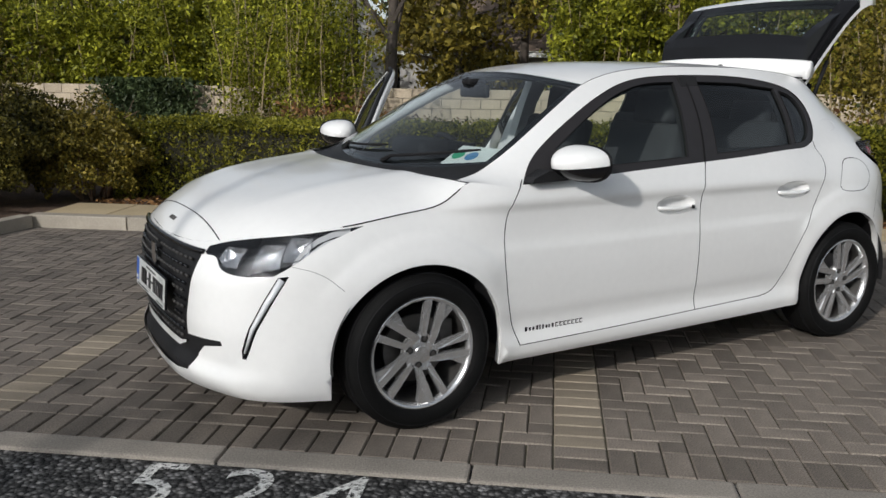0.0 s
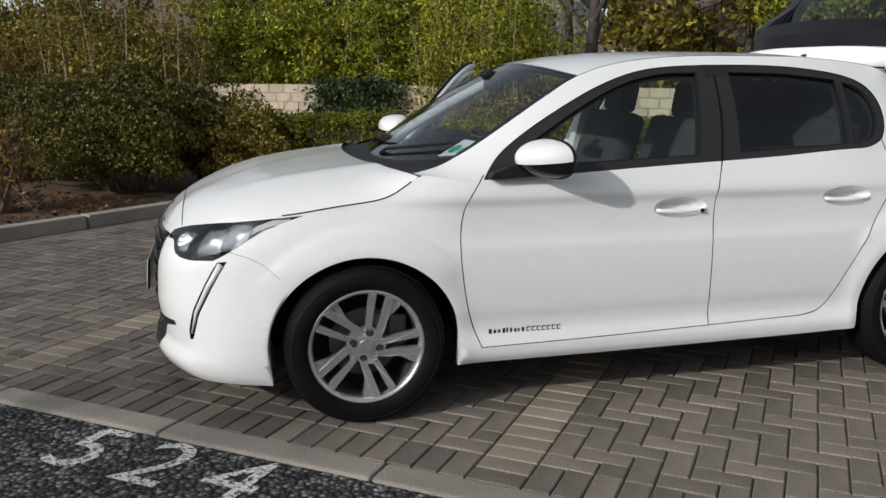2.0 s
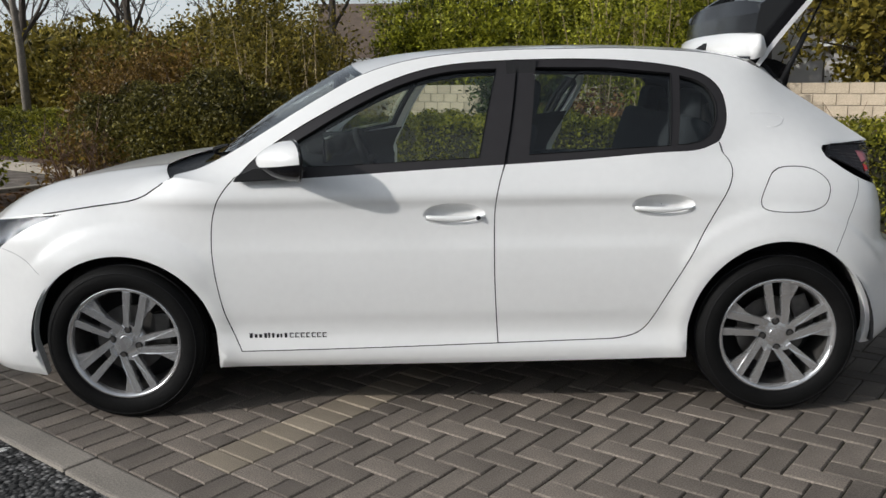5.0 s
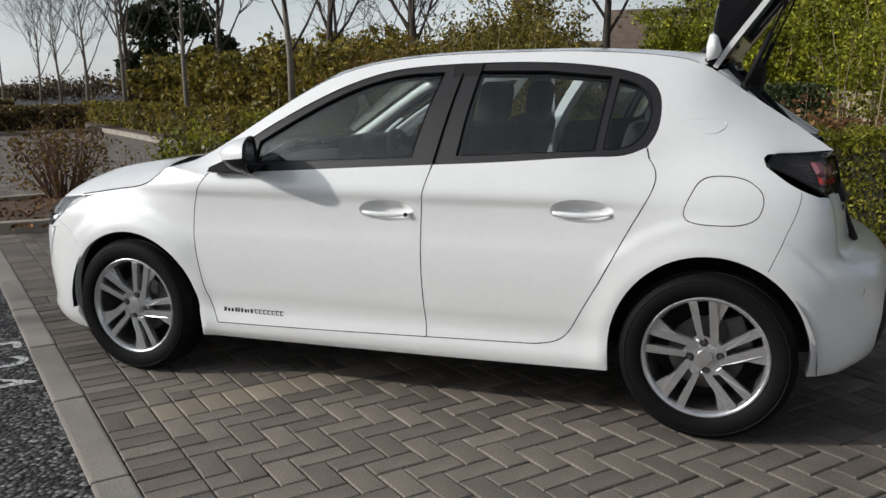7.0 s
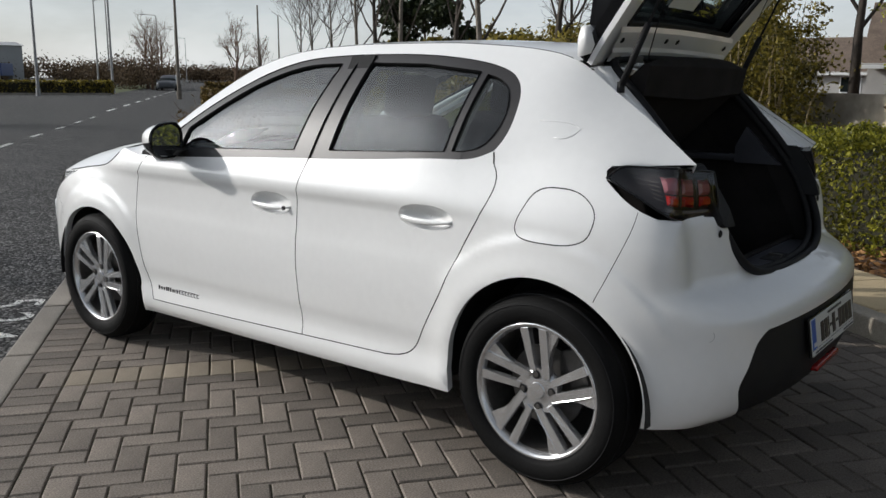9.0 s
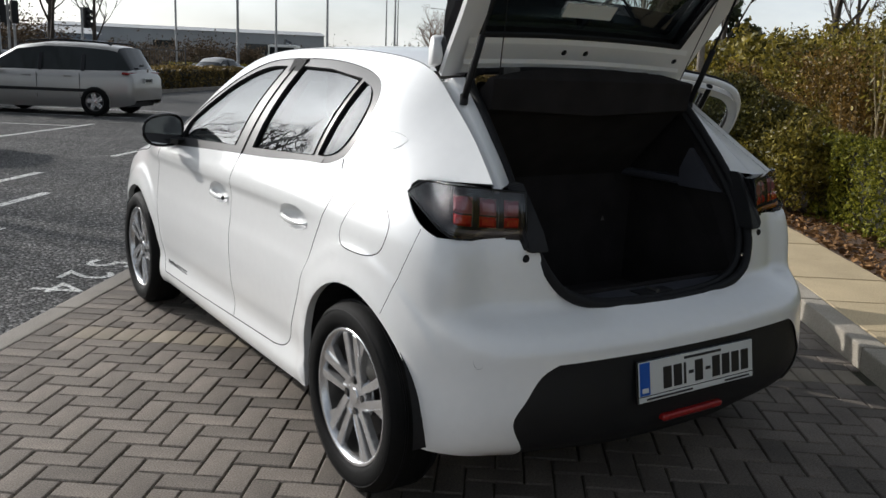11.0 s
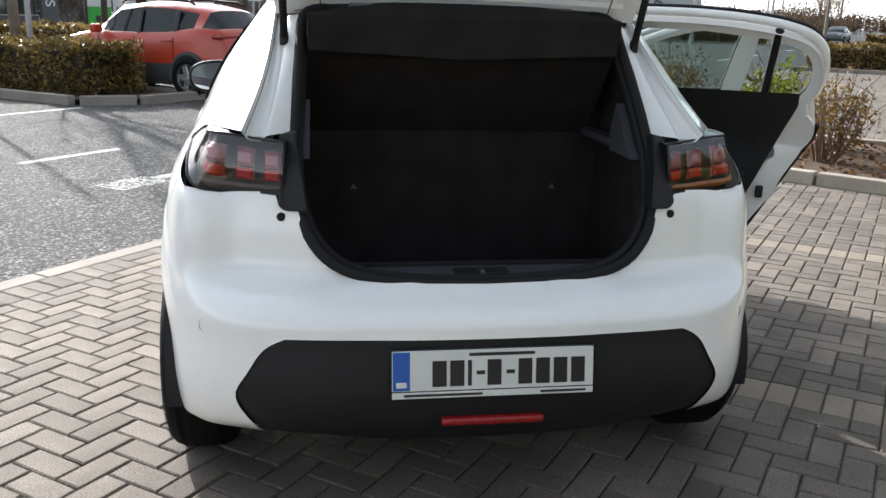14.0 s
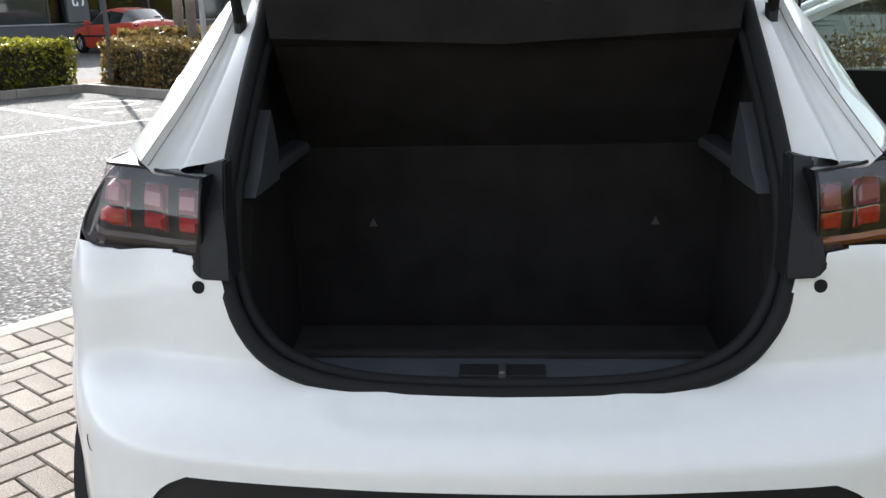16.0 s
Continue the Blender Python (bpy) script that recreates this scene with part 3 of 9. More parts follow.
def cut_surface(border, grid, shapes, surface):
    """Meshes a domain so that every shape's outline is an edge; returns points and triangles by shape name. First shapes win."""
    lines = [border] + [p for _, p in shapes]
    pts, edges = [], []
    for p in lines:
        base = len(pts)
        pts += [tuple(q) for q in p]
        edges += [(base + i, base + (i + 1) % len(p)) for i in range(len(p))]
    fixed = np.array(pts)
    keep = inside(grid, border)
    grid = grid[keep]
    far = np.ones(len(grid), bool)
    for k in range(0, len(grid), 1500):
        g = grid[k:k + 1500]
        far[k:k + 1500] = (((g[:, None] - fixed[None]) ** 2).sum(2).min(1) > 0.008 ** 2)
    pts += [tuple(q) for q in grid[far]]
    v, _, f, _, _, _ = geometry.delaunay_2d_cdt([Vector(p) for p in pts], edges, [], 0, 1e-5)
    v2 = np.array([(p[0], p[1]) for p in v])
    f = np.array([t for t in f if len(t) == 3])
    mid = v2[f].mean(1)
    ok = inside(mid, border)
    f, mid = f[ok], mid[ok]
    name = np.full(len(f), "body", dtype=object)
    taken = np.zeros(len(f), bool)
    for label, p in shapes:
        h = inside(mid, p) & ~taken
        name[h] = label
        taken |= h
    return surface(v2[:, 0], v2[:, 1]), f, name


def arch(k, grow=0.0):
    wx, wz = WHEELS[k]
    rx, rz = ((0.366, 0.350), (0.350, 0.374))[k]
    a = np.linspace(math.pi, 0, 40)
    p = [(wx + (rx + grow) * math.cos(q), wz + (rz + grow) * math.sin(q)) for q in a]
    return [(p[0][0] + 0.005, 0.05)] + p + [(p[-1][0] - 0.003, 0.05)]


def on_flank(points):
    p = np.array(points)
    return np.stack([s_at_x(p[:, 0]), p[:, 1]], 1)


def on_nose(points):
    p = np.array(points)
    return np.stack([np.where(p[:, 0] > 0, -p[:, 0], s_front(p[:, 0])), p[:, 1]], 1)


def on_tail(points):
    p = np.array(points)
    return np.stack([np.where(p[:, 0] > 0, S_END + p[:, 0], s_rear(p[:, 0])), p[:, 1]], 1)


UP = 0.45


def on_upper(points):
    p = np.array(points)
    return np.stack([p[:, 0], t_at(p[:, 0], p[:, 1]) * UP], 1)


def rounded(points, times=3):
    """A closed outline with its corners cut back to curves."""
    p = np.array(points, float)
    for _ in range(times):
        nxt = np.roll(p, -1, axis=0)
        p = np.stack([p * 0.78 + nxt * 0.22, p * 0.22 + nxt * 0.78], 1).reshape(-1, 2)
    return dense(p, 0.02)


# shut lines and windows, as (x, z) on the flank
DOOR_FRONT = curved([(0.468, 0.955), (0.39, 0.84), (0.370, 0.74), (0.380, 0.55), (0.410, 0.40), (0.460, 0.272)])
SILL = curved([(0.460, 0.272), (0.92, 0.280), (1.46, 0.294), (1.90, 0.306)])
DOOR_MID = curved([(1.462, 0.294), (1.450, 0.58), (1.450, 0.72), (1.462, 0.88), (1.492, 0.985)])
DOOR_MID_UP = curved([(1.492, 0.985), (1.53, 1.19), (1.557, 1.375)])
DOOR_REAR = curved([(1.90, 0.306), (2.02, 0.340), (2.075, 0.42), (2.17, 0.59), (2.27, 0.78), (2.345, 0.92), (2.363, 0.99), (2.342, 1.052)])
TRIM_LOW = curved([(0.462, 0.936), (0.67, 0.944), (1.04, 0.963), (1.49, 0.985), (1.85, 1.004), (2.16, 1.022), (2.27, 1.030), (2.342, 1.056)])
TRIM_HIGH = curved([(2.342, 1.056), (2.366, 1.10), (2.370, 1.18), (2.350, 1.245), (2.305, 1.293), (2.21, 1.330), (2.05, 1.357), (1.83, 1.373), (1.56, 1.374),
                    (1.38, 1.368), (1.20, 1.346), (1.02, 1.290), (0.80, 1.186), (0.62, 1.082), (0.52, 1.005), (0.462, 0.936)])
TRIM = np.vstack([TRIM_LOW, TRIM_HIGH[1:-1]])
GLASS_FRONT = dense(np.vstack([[(0.675, 0.985), (1.395, 1.013)], curved([(1.395, 1.013), (1.43, 1.18), (1.470, 1.341)])[1:],
                               curved([(1.470, 1.341), (1.30, 1.334), (1.14, 1.300), (0.92, 1.207), (0.675, 1.068)])[1:]]))
GLASS_REAR = dense([(1.585, 1.021), (2.118, 1.046), (2.150, 1.312), (1.90, 1.338), (1.625, 1.344)])
GLASS_QUARTER = dense(np.vstack([[(2.150, 1.048)], curved([(2.20, 1.050), (2.285, 1.072), (2.325, 1.13), (2.328, 1.19), (2.300, 1.250), (2.25, 1.285), (2.182, 1.302)])]))
FUEL = rounded([(2.511, 0.960), (2.668, 0.960), (2.730, 0.900), (2.690, 0.793), (2.463, 0.795), (2.443, 0.845)])
HEADLAMP = np.vstack([on_flank(curved([(-0.243, 0.818), (-0.33, 0.787), (-0.42, 0.742), (-0.50, 0.688), (-0.560, 0.652)])),
                      on_nose(curved([(-0.70, 0.646), (-0.625, 0.652), (-0.585, 0.668), (-0.545, 0.700), (-0.475, 0.709), (-0.475, 0.728)])),
                      on_nose([(-0.52, 0.744), (-0.56, 0.755), (-0.62, 0.767), (-0.675, 0.777)]), on_flank([(-0.54, 0.792), (-0.45, 0.801), (-0.33, 0.811)])])
GRILLE = on_nose(np.vstack([dense([(0.02, 0.700), (-0.25, 0.702), (-0.455, 0.702)], closed=False), dense([(-0.465, 0.692), (-0.375, 0.345), (-0.30, 0.328), (0.02, 0.326)], closed=False)]))
INTAKE = on_nose(dense([(0.02, 0.298), (-0.27, 0.300), (-0.345, 0.328), (-0.385, 0.374), (-0.600, 0.392), (-0.604, 0.374), (-0.50, 0.352), (-0.455, 0.315),
                        (-0.40, 0.236), (-0.30, 0.222), (0.02, 0.218)]))
DRL = np.vstack([on_flank(dense([(-0.508, 0.652), (-0.562, 0.55), (-0.610, 0.45), (-0.644, 0.355), (-0.652, 0.336)], closed=False)),
                 on_flank(dense([(-0.664, 0.336), (-0.662, 0.37), (-0.634, 0.46), (-0.590, 0.56), (-0.545, 0.648)], closed=False))])
INSERT = on_tail(np.vstack([dense([(0.02, 0.556), (-0.30, 0.556), (-0.52, 0.553)], closed=False),
                            curved([(-0.52, 0.553), (-0.570, 0.525), (-0.618, 0.455), (-0.648, 0.395), (-0.625, 0.335), (-0.590, 0.270), (-0.57, 0.20)])[1:],
                            dense([(-0.55, 0.15), (0.02, 0.15)], closed=False)]))
OPENING = on_tail(np.vstack([dense([(0.02, 0.664), (-0.16, 0.666)], closed=False),
                             curved([(-0.16, 0.666), (-0.30, 0.680), (-0.40, 0.716), (-0.465, 0.785), (-0.490, 0.86), (-0.502, 0.95), (-0.512, 1.10)])[1:], [(0.02, 1.10)]]))
TAILLAMP = np.vstack([on_flank(curved([(2.785, 0.990), (2.815, 0.952), (2.875, 0.912), (2.94, 0.890)])),
                      on_tail(dense([(-0.70, 0.880), (-0.585, 0.886), (-0.578, 1.10)], closed=False)), on_flank([(2.94, 1.10), (2.85, 1.034), (2.805, 1.018)])])
LAMPTRIM = on_tail(dense([(-0.588, 0.881), (-0.546, 0.878), (-0.534, 0.850), (-0.508, 0.848), (-0.516, 1.10), (-0.574, 1.10)]))
BUMPER_GAP = curved([(2.868, 0.908), (2.79, 0.76), (2.735, 0.64)])
FRONT_GAP = curved([(-0.50, 0.685), (-0.40, 0.655), (-0.315, 0.590)])
SENSOR = np.array([(float(s_at_x(3.045)) + 0.014 * math.cos(a), 0.560 + 0.016 * math.sin(a)) for a in np.linspace(0, math.tau, 20)[:-1]])

door_f = np.vstack([SILL[SILL[:, 0] < 1.45], DOOR_MID, DOOR_MID_UP[1:], TRIM_HIGH[(TRIM_HIGH[:, 0] < 1.55)][1:-1], DOOR_FRONT[:-1]])
door_r = np.vstack([SILL[SILL[:, 0] > 1.47], DOOR_REAR[1:-1], TRIM_HIGH[TRIM_HIGH[:, 0] > 1.562], DOOR_MID_UP[::-1], DOOR_MID[::-1][1:]])


def gap(line, put, half=0.0024):
    return ("gap", strip(put(line), half))


def dish_outline(x, z):
    return np.array([(float(s_at_x(x - 0.004 + 0.1180 * math.copysign(abs(math.cos(a)) ** 0.85, math.cos(a)))), z + 0.002 + 0.043 * math.sin(a)) for a in np.linspace(0, math.tau, 37)[:-1]])


low_shapes = [("dish", dish_outline(1.302, 0.800)), ("dish", dish_outline(2.090, 0.824)), ("none", on_flank(arch(0))), ("none", on_flank(arch(1))), ("none", OPENING), ("headlamp", HEADLAMP), ("grille", GRILLE), ("intake", INTAKE), ("drl", DRL),
              ("insert", INSERT), ("taillamp", TAILLAMP), ("lamptrim", LAMPTRIM), ("sensor", SENSOR),
              gap(DOOR_FRONT, on_flank, 0.0021), gap(DOOR_MID, on_flank, 0.0021), gap(DOOR_REAR, on_flank, 0.0021), gap(SILL, on_flank, 0.0018), gap(BUMPER_GAP, on_flank, 0.0012),
              gap(FRONT_GAP, on_flank, 0.0007), ("gap", strip(on_flank(np.vstack([FUEL, FUEL[:1]])), 0.0018)), ("fuel", on_flank(FUEL)),
              ("door_f", on_flank(door_f)), ("door_r", on_flank(door_r))]
ss = np.unique(np.concatenate([np.arange(0, S_END, 0.028), [S_END]]))
end_z, nose_z = np.arange(0.25, 1.02, 0.0185), np.arange(0.185, 0.705, 0.0185)
border_low = np.vstack([np.stack([ss, Z_LOW(ss)], 1), np.stack([0 * end_z + S_END, end_z], 1), np.stack([ss, Z_TOP(ss)], 1)[::-1], np.stack([0 * nose_z, nose_z], 1)[::-1]])
gs, gz = np.meshgrid(np.arange(0.011, S_END - 0.008, 0.021), np.arange(0.17, 1.04, 0.0145))
grid_low = np.stack([gs.ravel(), gz.ravel()], 1)
LOW = cut_surface(border_low, grid_low, low_shapes, lower)

xs = np.array([x for x in np.interp(ss, OUT_S, OUT_P[:, 0])[(ss > s_at_x(0.21)) & (ss < s_at_x(2.93))]])
xs = np.concatenate([[0.21], xs, [2.93]])
border_up = np.vstack([np.stack([xs, 0 * xs], 1), np.stack([xs, 0 * xs + UP], 1)[::-1]])
gx, gt = np.meshgrid(np.arange(0.23, 2.93, 0.028), np.arange(0.02, UP, 0.022))
up_shapes = [("gap", strip(on_upper(DOOR_MID_UP), 0.003)), ("gap", strip(on_upper(DOOR_MID[-6:]), 0.003)), ("gap", strip(on_upper(DOOR_REAR[-12:]), 0.003)), ("gap", strip(on_upper(DOOR_FRONT[:6]), 0.003)),
             ("glass_f", on_upper(GLASS_FRONT)), ("glass_r", on_upper(GLASS_REAR)), ("glass_q", on_upper(GLASS_QUARTER)),
             ("trim_f", on_upper(np.vstack([TRIM[(TRIM[:, 0] < 1.53) & (np.arange(len(TRIM)) < len(TRIM_LOW)) & (TRIM[:, 0] < 1.49)], DOOR_MID_UP, TRIM_HIGH[TRIM_HIGH[:, 0] < 1.55][1:-1]]))),
             ("trim_r", on_upper(TRIM)), ("door_f", on_upper(door_f)), ("door_r", on_upper(door_r))]
UPP = cut_surface(border_up, np.stack([gx.ravel(), gt.ravel()], 1), up_shapes, lambda a, b: upper(a, b / UP))

# one skin with shared normals
skin_v = np.vstack([LOW[0], UPP[0]])
skin_f = np.vstack([LOW[1], UPP[1] + len(LOW[0])])
skin_c = np.concatenate([LOW[2], UPP[2]])
tri = skin_v[skin_f]
nrm = np.cross(tri[:, 1] - tri[:, 0], tri[:, 2] - tri[:, 0])
mid = tri.mean(1)
centre = np.stack([np.clip(mid[:, 0], -0.25, 2.55), 0 * mid[:, 1], np.clip(mid[:, 2], 0.4, 0.8)], 1)
flip = (nrm * (mid - centre)).sum(1) < 0
skin_f[flip] = skin_f[flip][:, ::-1]
nrm[flip] *= -1
key = np.round(skin_v, 3)
_, weld = np.unique(key, axis=0, return_inverse=True)
weld = weld.ravel()
acc = np.zeros((weld.max() + 1, 3))
for k in range(3):
    np.add.at(acc, weld[skin_f[:, k]], nrm)
skin_n = acc[weld]
skin_n /= np.maximum(np.linalg.norm(skin_n, axis=1), 1e-9)[:, None]
edge_n = np.abs(skin_v[:, 1]) < 1e-3
skin_n[edge_n, 1] = 0


def piece(name, classes, mat, parent, sides=(1,), push=0.0, label="", both=False, back=False, smooth_normals=True):
    """Cuts the named classes out of the skin: side 1 is the left half, -1 its mirror image; push moves it inwards."""
    pick = np.isin(skin_c, classes)
    f = skin_f[pick]
    used, inv = np.unique(f, return_inverse=True)
    inv = inv.reshape(-1, 3)
    allv, alln, allf, base = [], [], [], 0
    for side in sides:
        v = skin_v[used] - skin_n[used] * push
        n = skin_n[used].copy()
        g = inv.copy()
        if side < 0:
            v = v * (1, -1, 1)
            n = n * (1, -1, 1)
            g = g[:, ::-1]
        if back:
            n, g = -n, g[:, ::-1]
        allv.append(v)
        alln.append(n)
        allf.append(g + base)
        base += len(v)
    v, n, f = np.vstack(allv), np.vstack(alln), np.vstack(allf)
    me = mesh_of(name, v, [tuple(int(q) for q in t) for t in f], mat, True)
    if smooth_normals:
        me.normals_split_custom_set_from_vertices([tuple(q) for q in n])
    return part(name, me, None, parent, label)


def rim_edges(classes):
    """The open edges of the named classes, as pairs of skin points."""
    count = {}
    for t in skin_f[np.isin(skin_c, classes)]:
        for a, b in ((t[0], t[1]), (t[1], t[2]), (t[2], t[0])):
            ka, kb = int(weld[a]), int(weld[b])
            k = (min(ka, kb), max(ka, kb))
            if k in count:
                count[k] = None
            else:
                count[k] = (int(a), int(b))
    return [e for e in count.values() if e]


def returns(name, classes, depth, mat, parent, side=1, keep=None, start=0.0):
    """The folded edge round a panel: its open edges carried inwards."""
    verts, faces = [], []
    for a, b in rim_edges(classes):
        if keep is not None and not (keep(skin_v[a]) and keep(skin_v[b])):
            continue
        k = len(verts)
        for q in (a, b):
            verts.append(skin_v[q] - skin_n[q] * start)
        for q in (b, a):
            verts.append(skin_v[q] - skin_n[q] * depth)
        faces.append((k, k + 1, k + 2, k + 3))
    v = np.array(verts)
    if side < 0:
        v = v * (1, -1, 1)
    return part(name, mesh_of(name, v, faces, mat), None, parent)


car = tagged(empty("car"), "white five-door hatchback with open tailgate and open passenger doors", "car")

M_LAMPBACK = material("lamp_bezel", (0.05, 0.05, 0.055), 0.25, metal=0.6, vary=0.3, scale=30)
body = piece("body_shell", ["body"], M_WHITE, car, (1, -1))
piece("body_lining", ["body", "fuel", "door_f", "door_r", "gap", "grille", "intake", "insert", "lamptrim"], M_DARKIN, body, (1,), push=0.014)
piece("body_lining", ["body", "fuel", "grille", "intake", "insert", "lamptrim"], M_DARKIN, body, (-1,), push=0.014)
for side in (1, -1):
    piece("fuel_flap" if side > 0 else "flap_panel", ["fuel"], M_WHITE, car, (side,))
bumper_insert = piece("bumper_insert", ["insert"], M_BLACK, car, (1, -1), push=0.006)
grille_backing = piece("grille", ["grille"], M_BLACK, car, (1, -1), push=0.012)
piece("lower_intake", ["intake"], M_BLACK, car, (1, -1), push=0.012)
for side in (1, -1):
    piece("lamp_trim", ["lamptrim"], M_BLACK, car, (side,), push=0.012)
for side in (1, -1):
    piece("parking_sensor", ["sensor"], M_WHITE, car, (side,), push=0.0015)

for side in (1, -1):
    run = curved([(2.470, 1.156), (2.53, 1.154), (2.585, 1.146), (2.614, 1.127), (2.598, 1.110), (2.545, 1.104)])
    part("pillar_emboss", tube([Vector((q[0], side * (q[1] + 0.0012), q[2])) for q in (upper(x, float(t_at(x, z))) for x, z in run)], 0.0026, 6), M_WHITE, body, smooth=True)

# quarter windows stay with the body side on this car's rear doors
for side in (1, -1):
    for w in WHEELS:
        returns("arch_lip", ["body", "door_f", "door_r", "fuel", "gap", "insert", "sensor"], 0.03, M_WHITE, body, side,
                keep=lambda p: math.hypot(p[0] - w[0], p[2] - w[1]) < 0.40 and abs(p[1]) > 0.7)

# ---- bonnet, windscreen, roof ----
EDGE_S = np.linspace(0, float(s_at_x(0.21)), 400)
EDGE = lower(EDGE_S, Z_TOP(EDGE_S))


def loft(name, fn, nu, nv, mat, parent, label=""):
    """A smooth sheet from a function of two shares."""
    verts, faces = [], []
    for i in range(nu + 1):
        for j in range(nv + 1):
            verts.append(fn(i / nu, j / nv))
    for i in range(nu):
        for j in range(nv):
            a = i * (nv + 1) + j
            faces.append((a, a + 1, a + nv + 2, a + nv + 1))
    me = mesh_of(name, verts, faces, mat, True)
    bm = bmesh.new()
    bm.from_mesh(me)
    bmesh.ops.remove_doubles(bm, verts=bm.verts, dist=0.0003)
    bmesh.ops.recalc_face_normals(bm, faces=bm.faces)
    up = sum((f.normal.z * f.calc_area() for f in bm.faces), 0.0)
    if up < 0:
        bmesh.ops.reverse_faces(bm, faces=bm.faces)
    bm.to_mesh(me)
    bm.free()
    return part(name, me, None, parent, label, smooth=True)


EDGE_X0 = EDGE[0, 0]
mono = np.maximum.accumulate(EDGE[:, 0])
BONNET_C = knots((EDGE_X0, 0.716), (-0.735, 0.752), (-0.70, 0.785), (-0.64, 0.822), (-0.56, 0.856), (-0.45, 0.889), (-0.3, 0.925), (-0.1, 0.955), (0.05, 0.968), (0.30, 0.975))


def bonnet_point(u, v):
    back = 0.055
    x = EDGE_X0 + (0.215 - EDGE_X0) * (1 - (1 - u) ** 1.3)
    c = 2 * v - 1
    yb = float(np.interp(x, mono, -EDGE[:, 1]))
    zb = float(np.interp(x, mono, EDGE[:, 2]))
    x2 = x - 0.155 * smooth((x + 0.25) / 0.46) * (1 - abs(c) ** 2.4)
    zc = float(BONNET_C(x2))
    p = 2.6 + 2.2 * float(smooth((x + 0.75) / 0.4))
    z = zc - (zc - zb) * abs(c) ** p
    ridge = 0.006 * math.exp(-((abs(c) - 0.62) / 0.08) ** 2) * float(smooth((x + 0.6) / 0.3))
    return (x2, yb * c * 0.9985, z + ridge)


bonnet = loft("bonnet", bonnet_point, 70, 60, M_WHITE, car)
part("bonnet_seam", tube([Vector(bonnet_point(0.075, v)) for v in np.linspace(0.0, 1.0, 50)], 0.0024, 5), M_RUBBER, bonnet)
for side in (1, -1):
    line_x = [i for i in range(len(EDGE)) if -0.30 < EDGE[i, 0] < 0.19][::4]
    part("bonnet_gap", tube([Vector((EDGE[i, 0], EDGE[i, 1] * side, EDGE[i, 2] + 0.0005)) for i in line_x], 0.0026, 5), M_RUBBER, bonnet)


def screen_point(u, v):
    c = 2 * u - 1
    xr = 0.385 + (0.945 - 0.385) * v
    a = abs(c) ** 2.3
    xc = 0.175 + (0.845 - 0.175) * v
    zc = 0.955 + (1.378 - 0.955) * v + 0.030 * math.sin(math.pi * v)
    return (xc + (xr - xc) * a, c * float(RAIL_Y(xr)), zc + (float(RAIL_Z(xr)) - zc) * a)


windscreen = loft("windscreen", screen_point, 40, 24, G_CLEAR, car, "tinted laminated windscreen")
windscreen.visible_shadow = False
for u0, u1, v0, v1 in ((0.0, 1.0, 0.955, 1.0), (0.0, 0.028, 0.0, 0.955), (0.972, 1.0, 0.0, 0.955), (0.0, 1.0, -0.01, 0.05)):
    band = loft("screen_border", lambda u, v: Vector(screen_point(u0 + (u1 - u0) * u, v0 + (v1 - v0) * v)) + Vector((0.004, 0, -0.006)), 30, 6, M_GLOSSBLACK, windscreen)
ROOF_C = knots((0.80, 1.368), (0.845, 1.379), (0.95, 1.398), (1.1, 1.419), (1.3, 1.434), (1.6, 1.440), (1.9, 1.438), (2.2, 1.424), (2.4, 1.406), (2.55, 1.388))


def roof_point(u, v):
    c = 2 * v - 1
    a = abs(c) ** 2.3
    x0 = 0.845 + (0.945 - 0.845) * a
    x1 = 2.515 - 0.035 * abs(c) ** 3
    x = x0 + (x1 - x0) * u
    zr, zc = float(RAIL_Z(x)), float(ROOF_C(x))
    return (x, c * float(RAIL_Y(x)), zr + (zc - zr) * (1 - abs(c) ** 2.5))


roof = loft("roof", roof_point, 60, 40, M_WHITE, car)
loft("headliner", lambda u, v: Vector(roof_point(u, v)) + Vector((0, 0, -0.03)), 30, 20, M_HEADLINER, roof)
part("roof_seam", tube([(x, -float(RAIL_Y(x)) + 0.001, float(RAIL_Z(x)) - 0.001) for x in np.linspace(0.95, 2.46, 40)], 0.0022, 5), M_RUBBER, roof)
part("roof_seam", tube([(x, float(RAIL_Y(x)) - 0.001, float(RAIL_Z(x)) - 0.001) for x in np.linspace(0.95, 2.46, 40)], 0.0022, 5), M_RUBBER, roof)
aerial = part("aerial", tube([(2.43, 0.0, 1.40), (2.455, 0, 1.425), (2.53, 0, 1.44)], [0.022, 0.014, 0.004], 8), M_BLACK, car, "short black roof aerial")


# cowl under the windscreen, with the wipers
def cowl_point(u, v):
    c = 2 * u - 1
    a = Vector(bonnet_point(1.0, u)) + Vector((-0.01, 0, -0.012))
    b = Vector(screen_point(u, 0.03)) + Vector((0.0, 0, -0.004))
    p = a.lerp(b, v)
    p.z -= 0.018 * math.sin(math.pi * v)
    return p


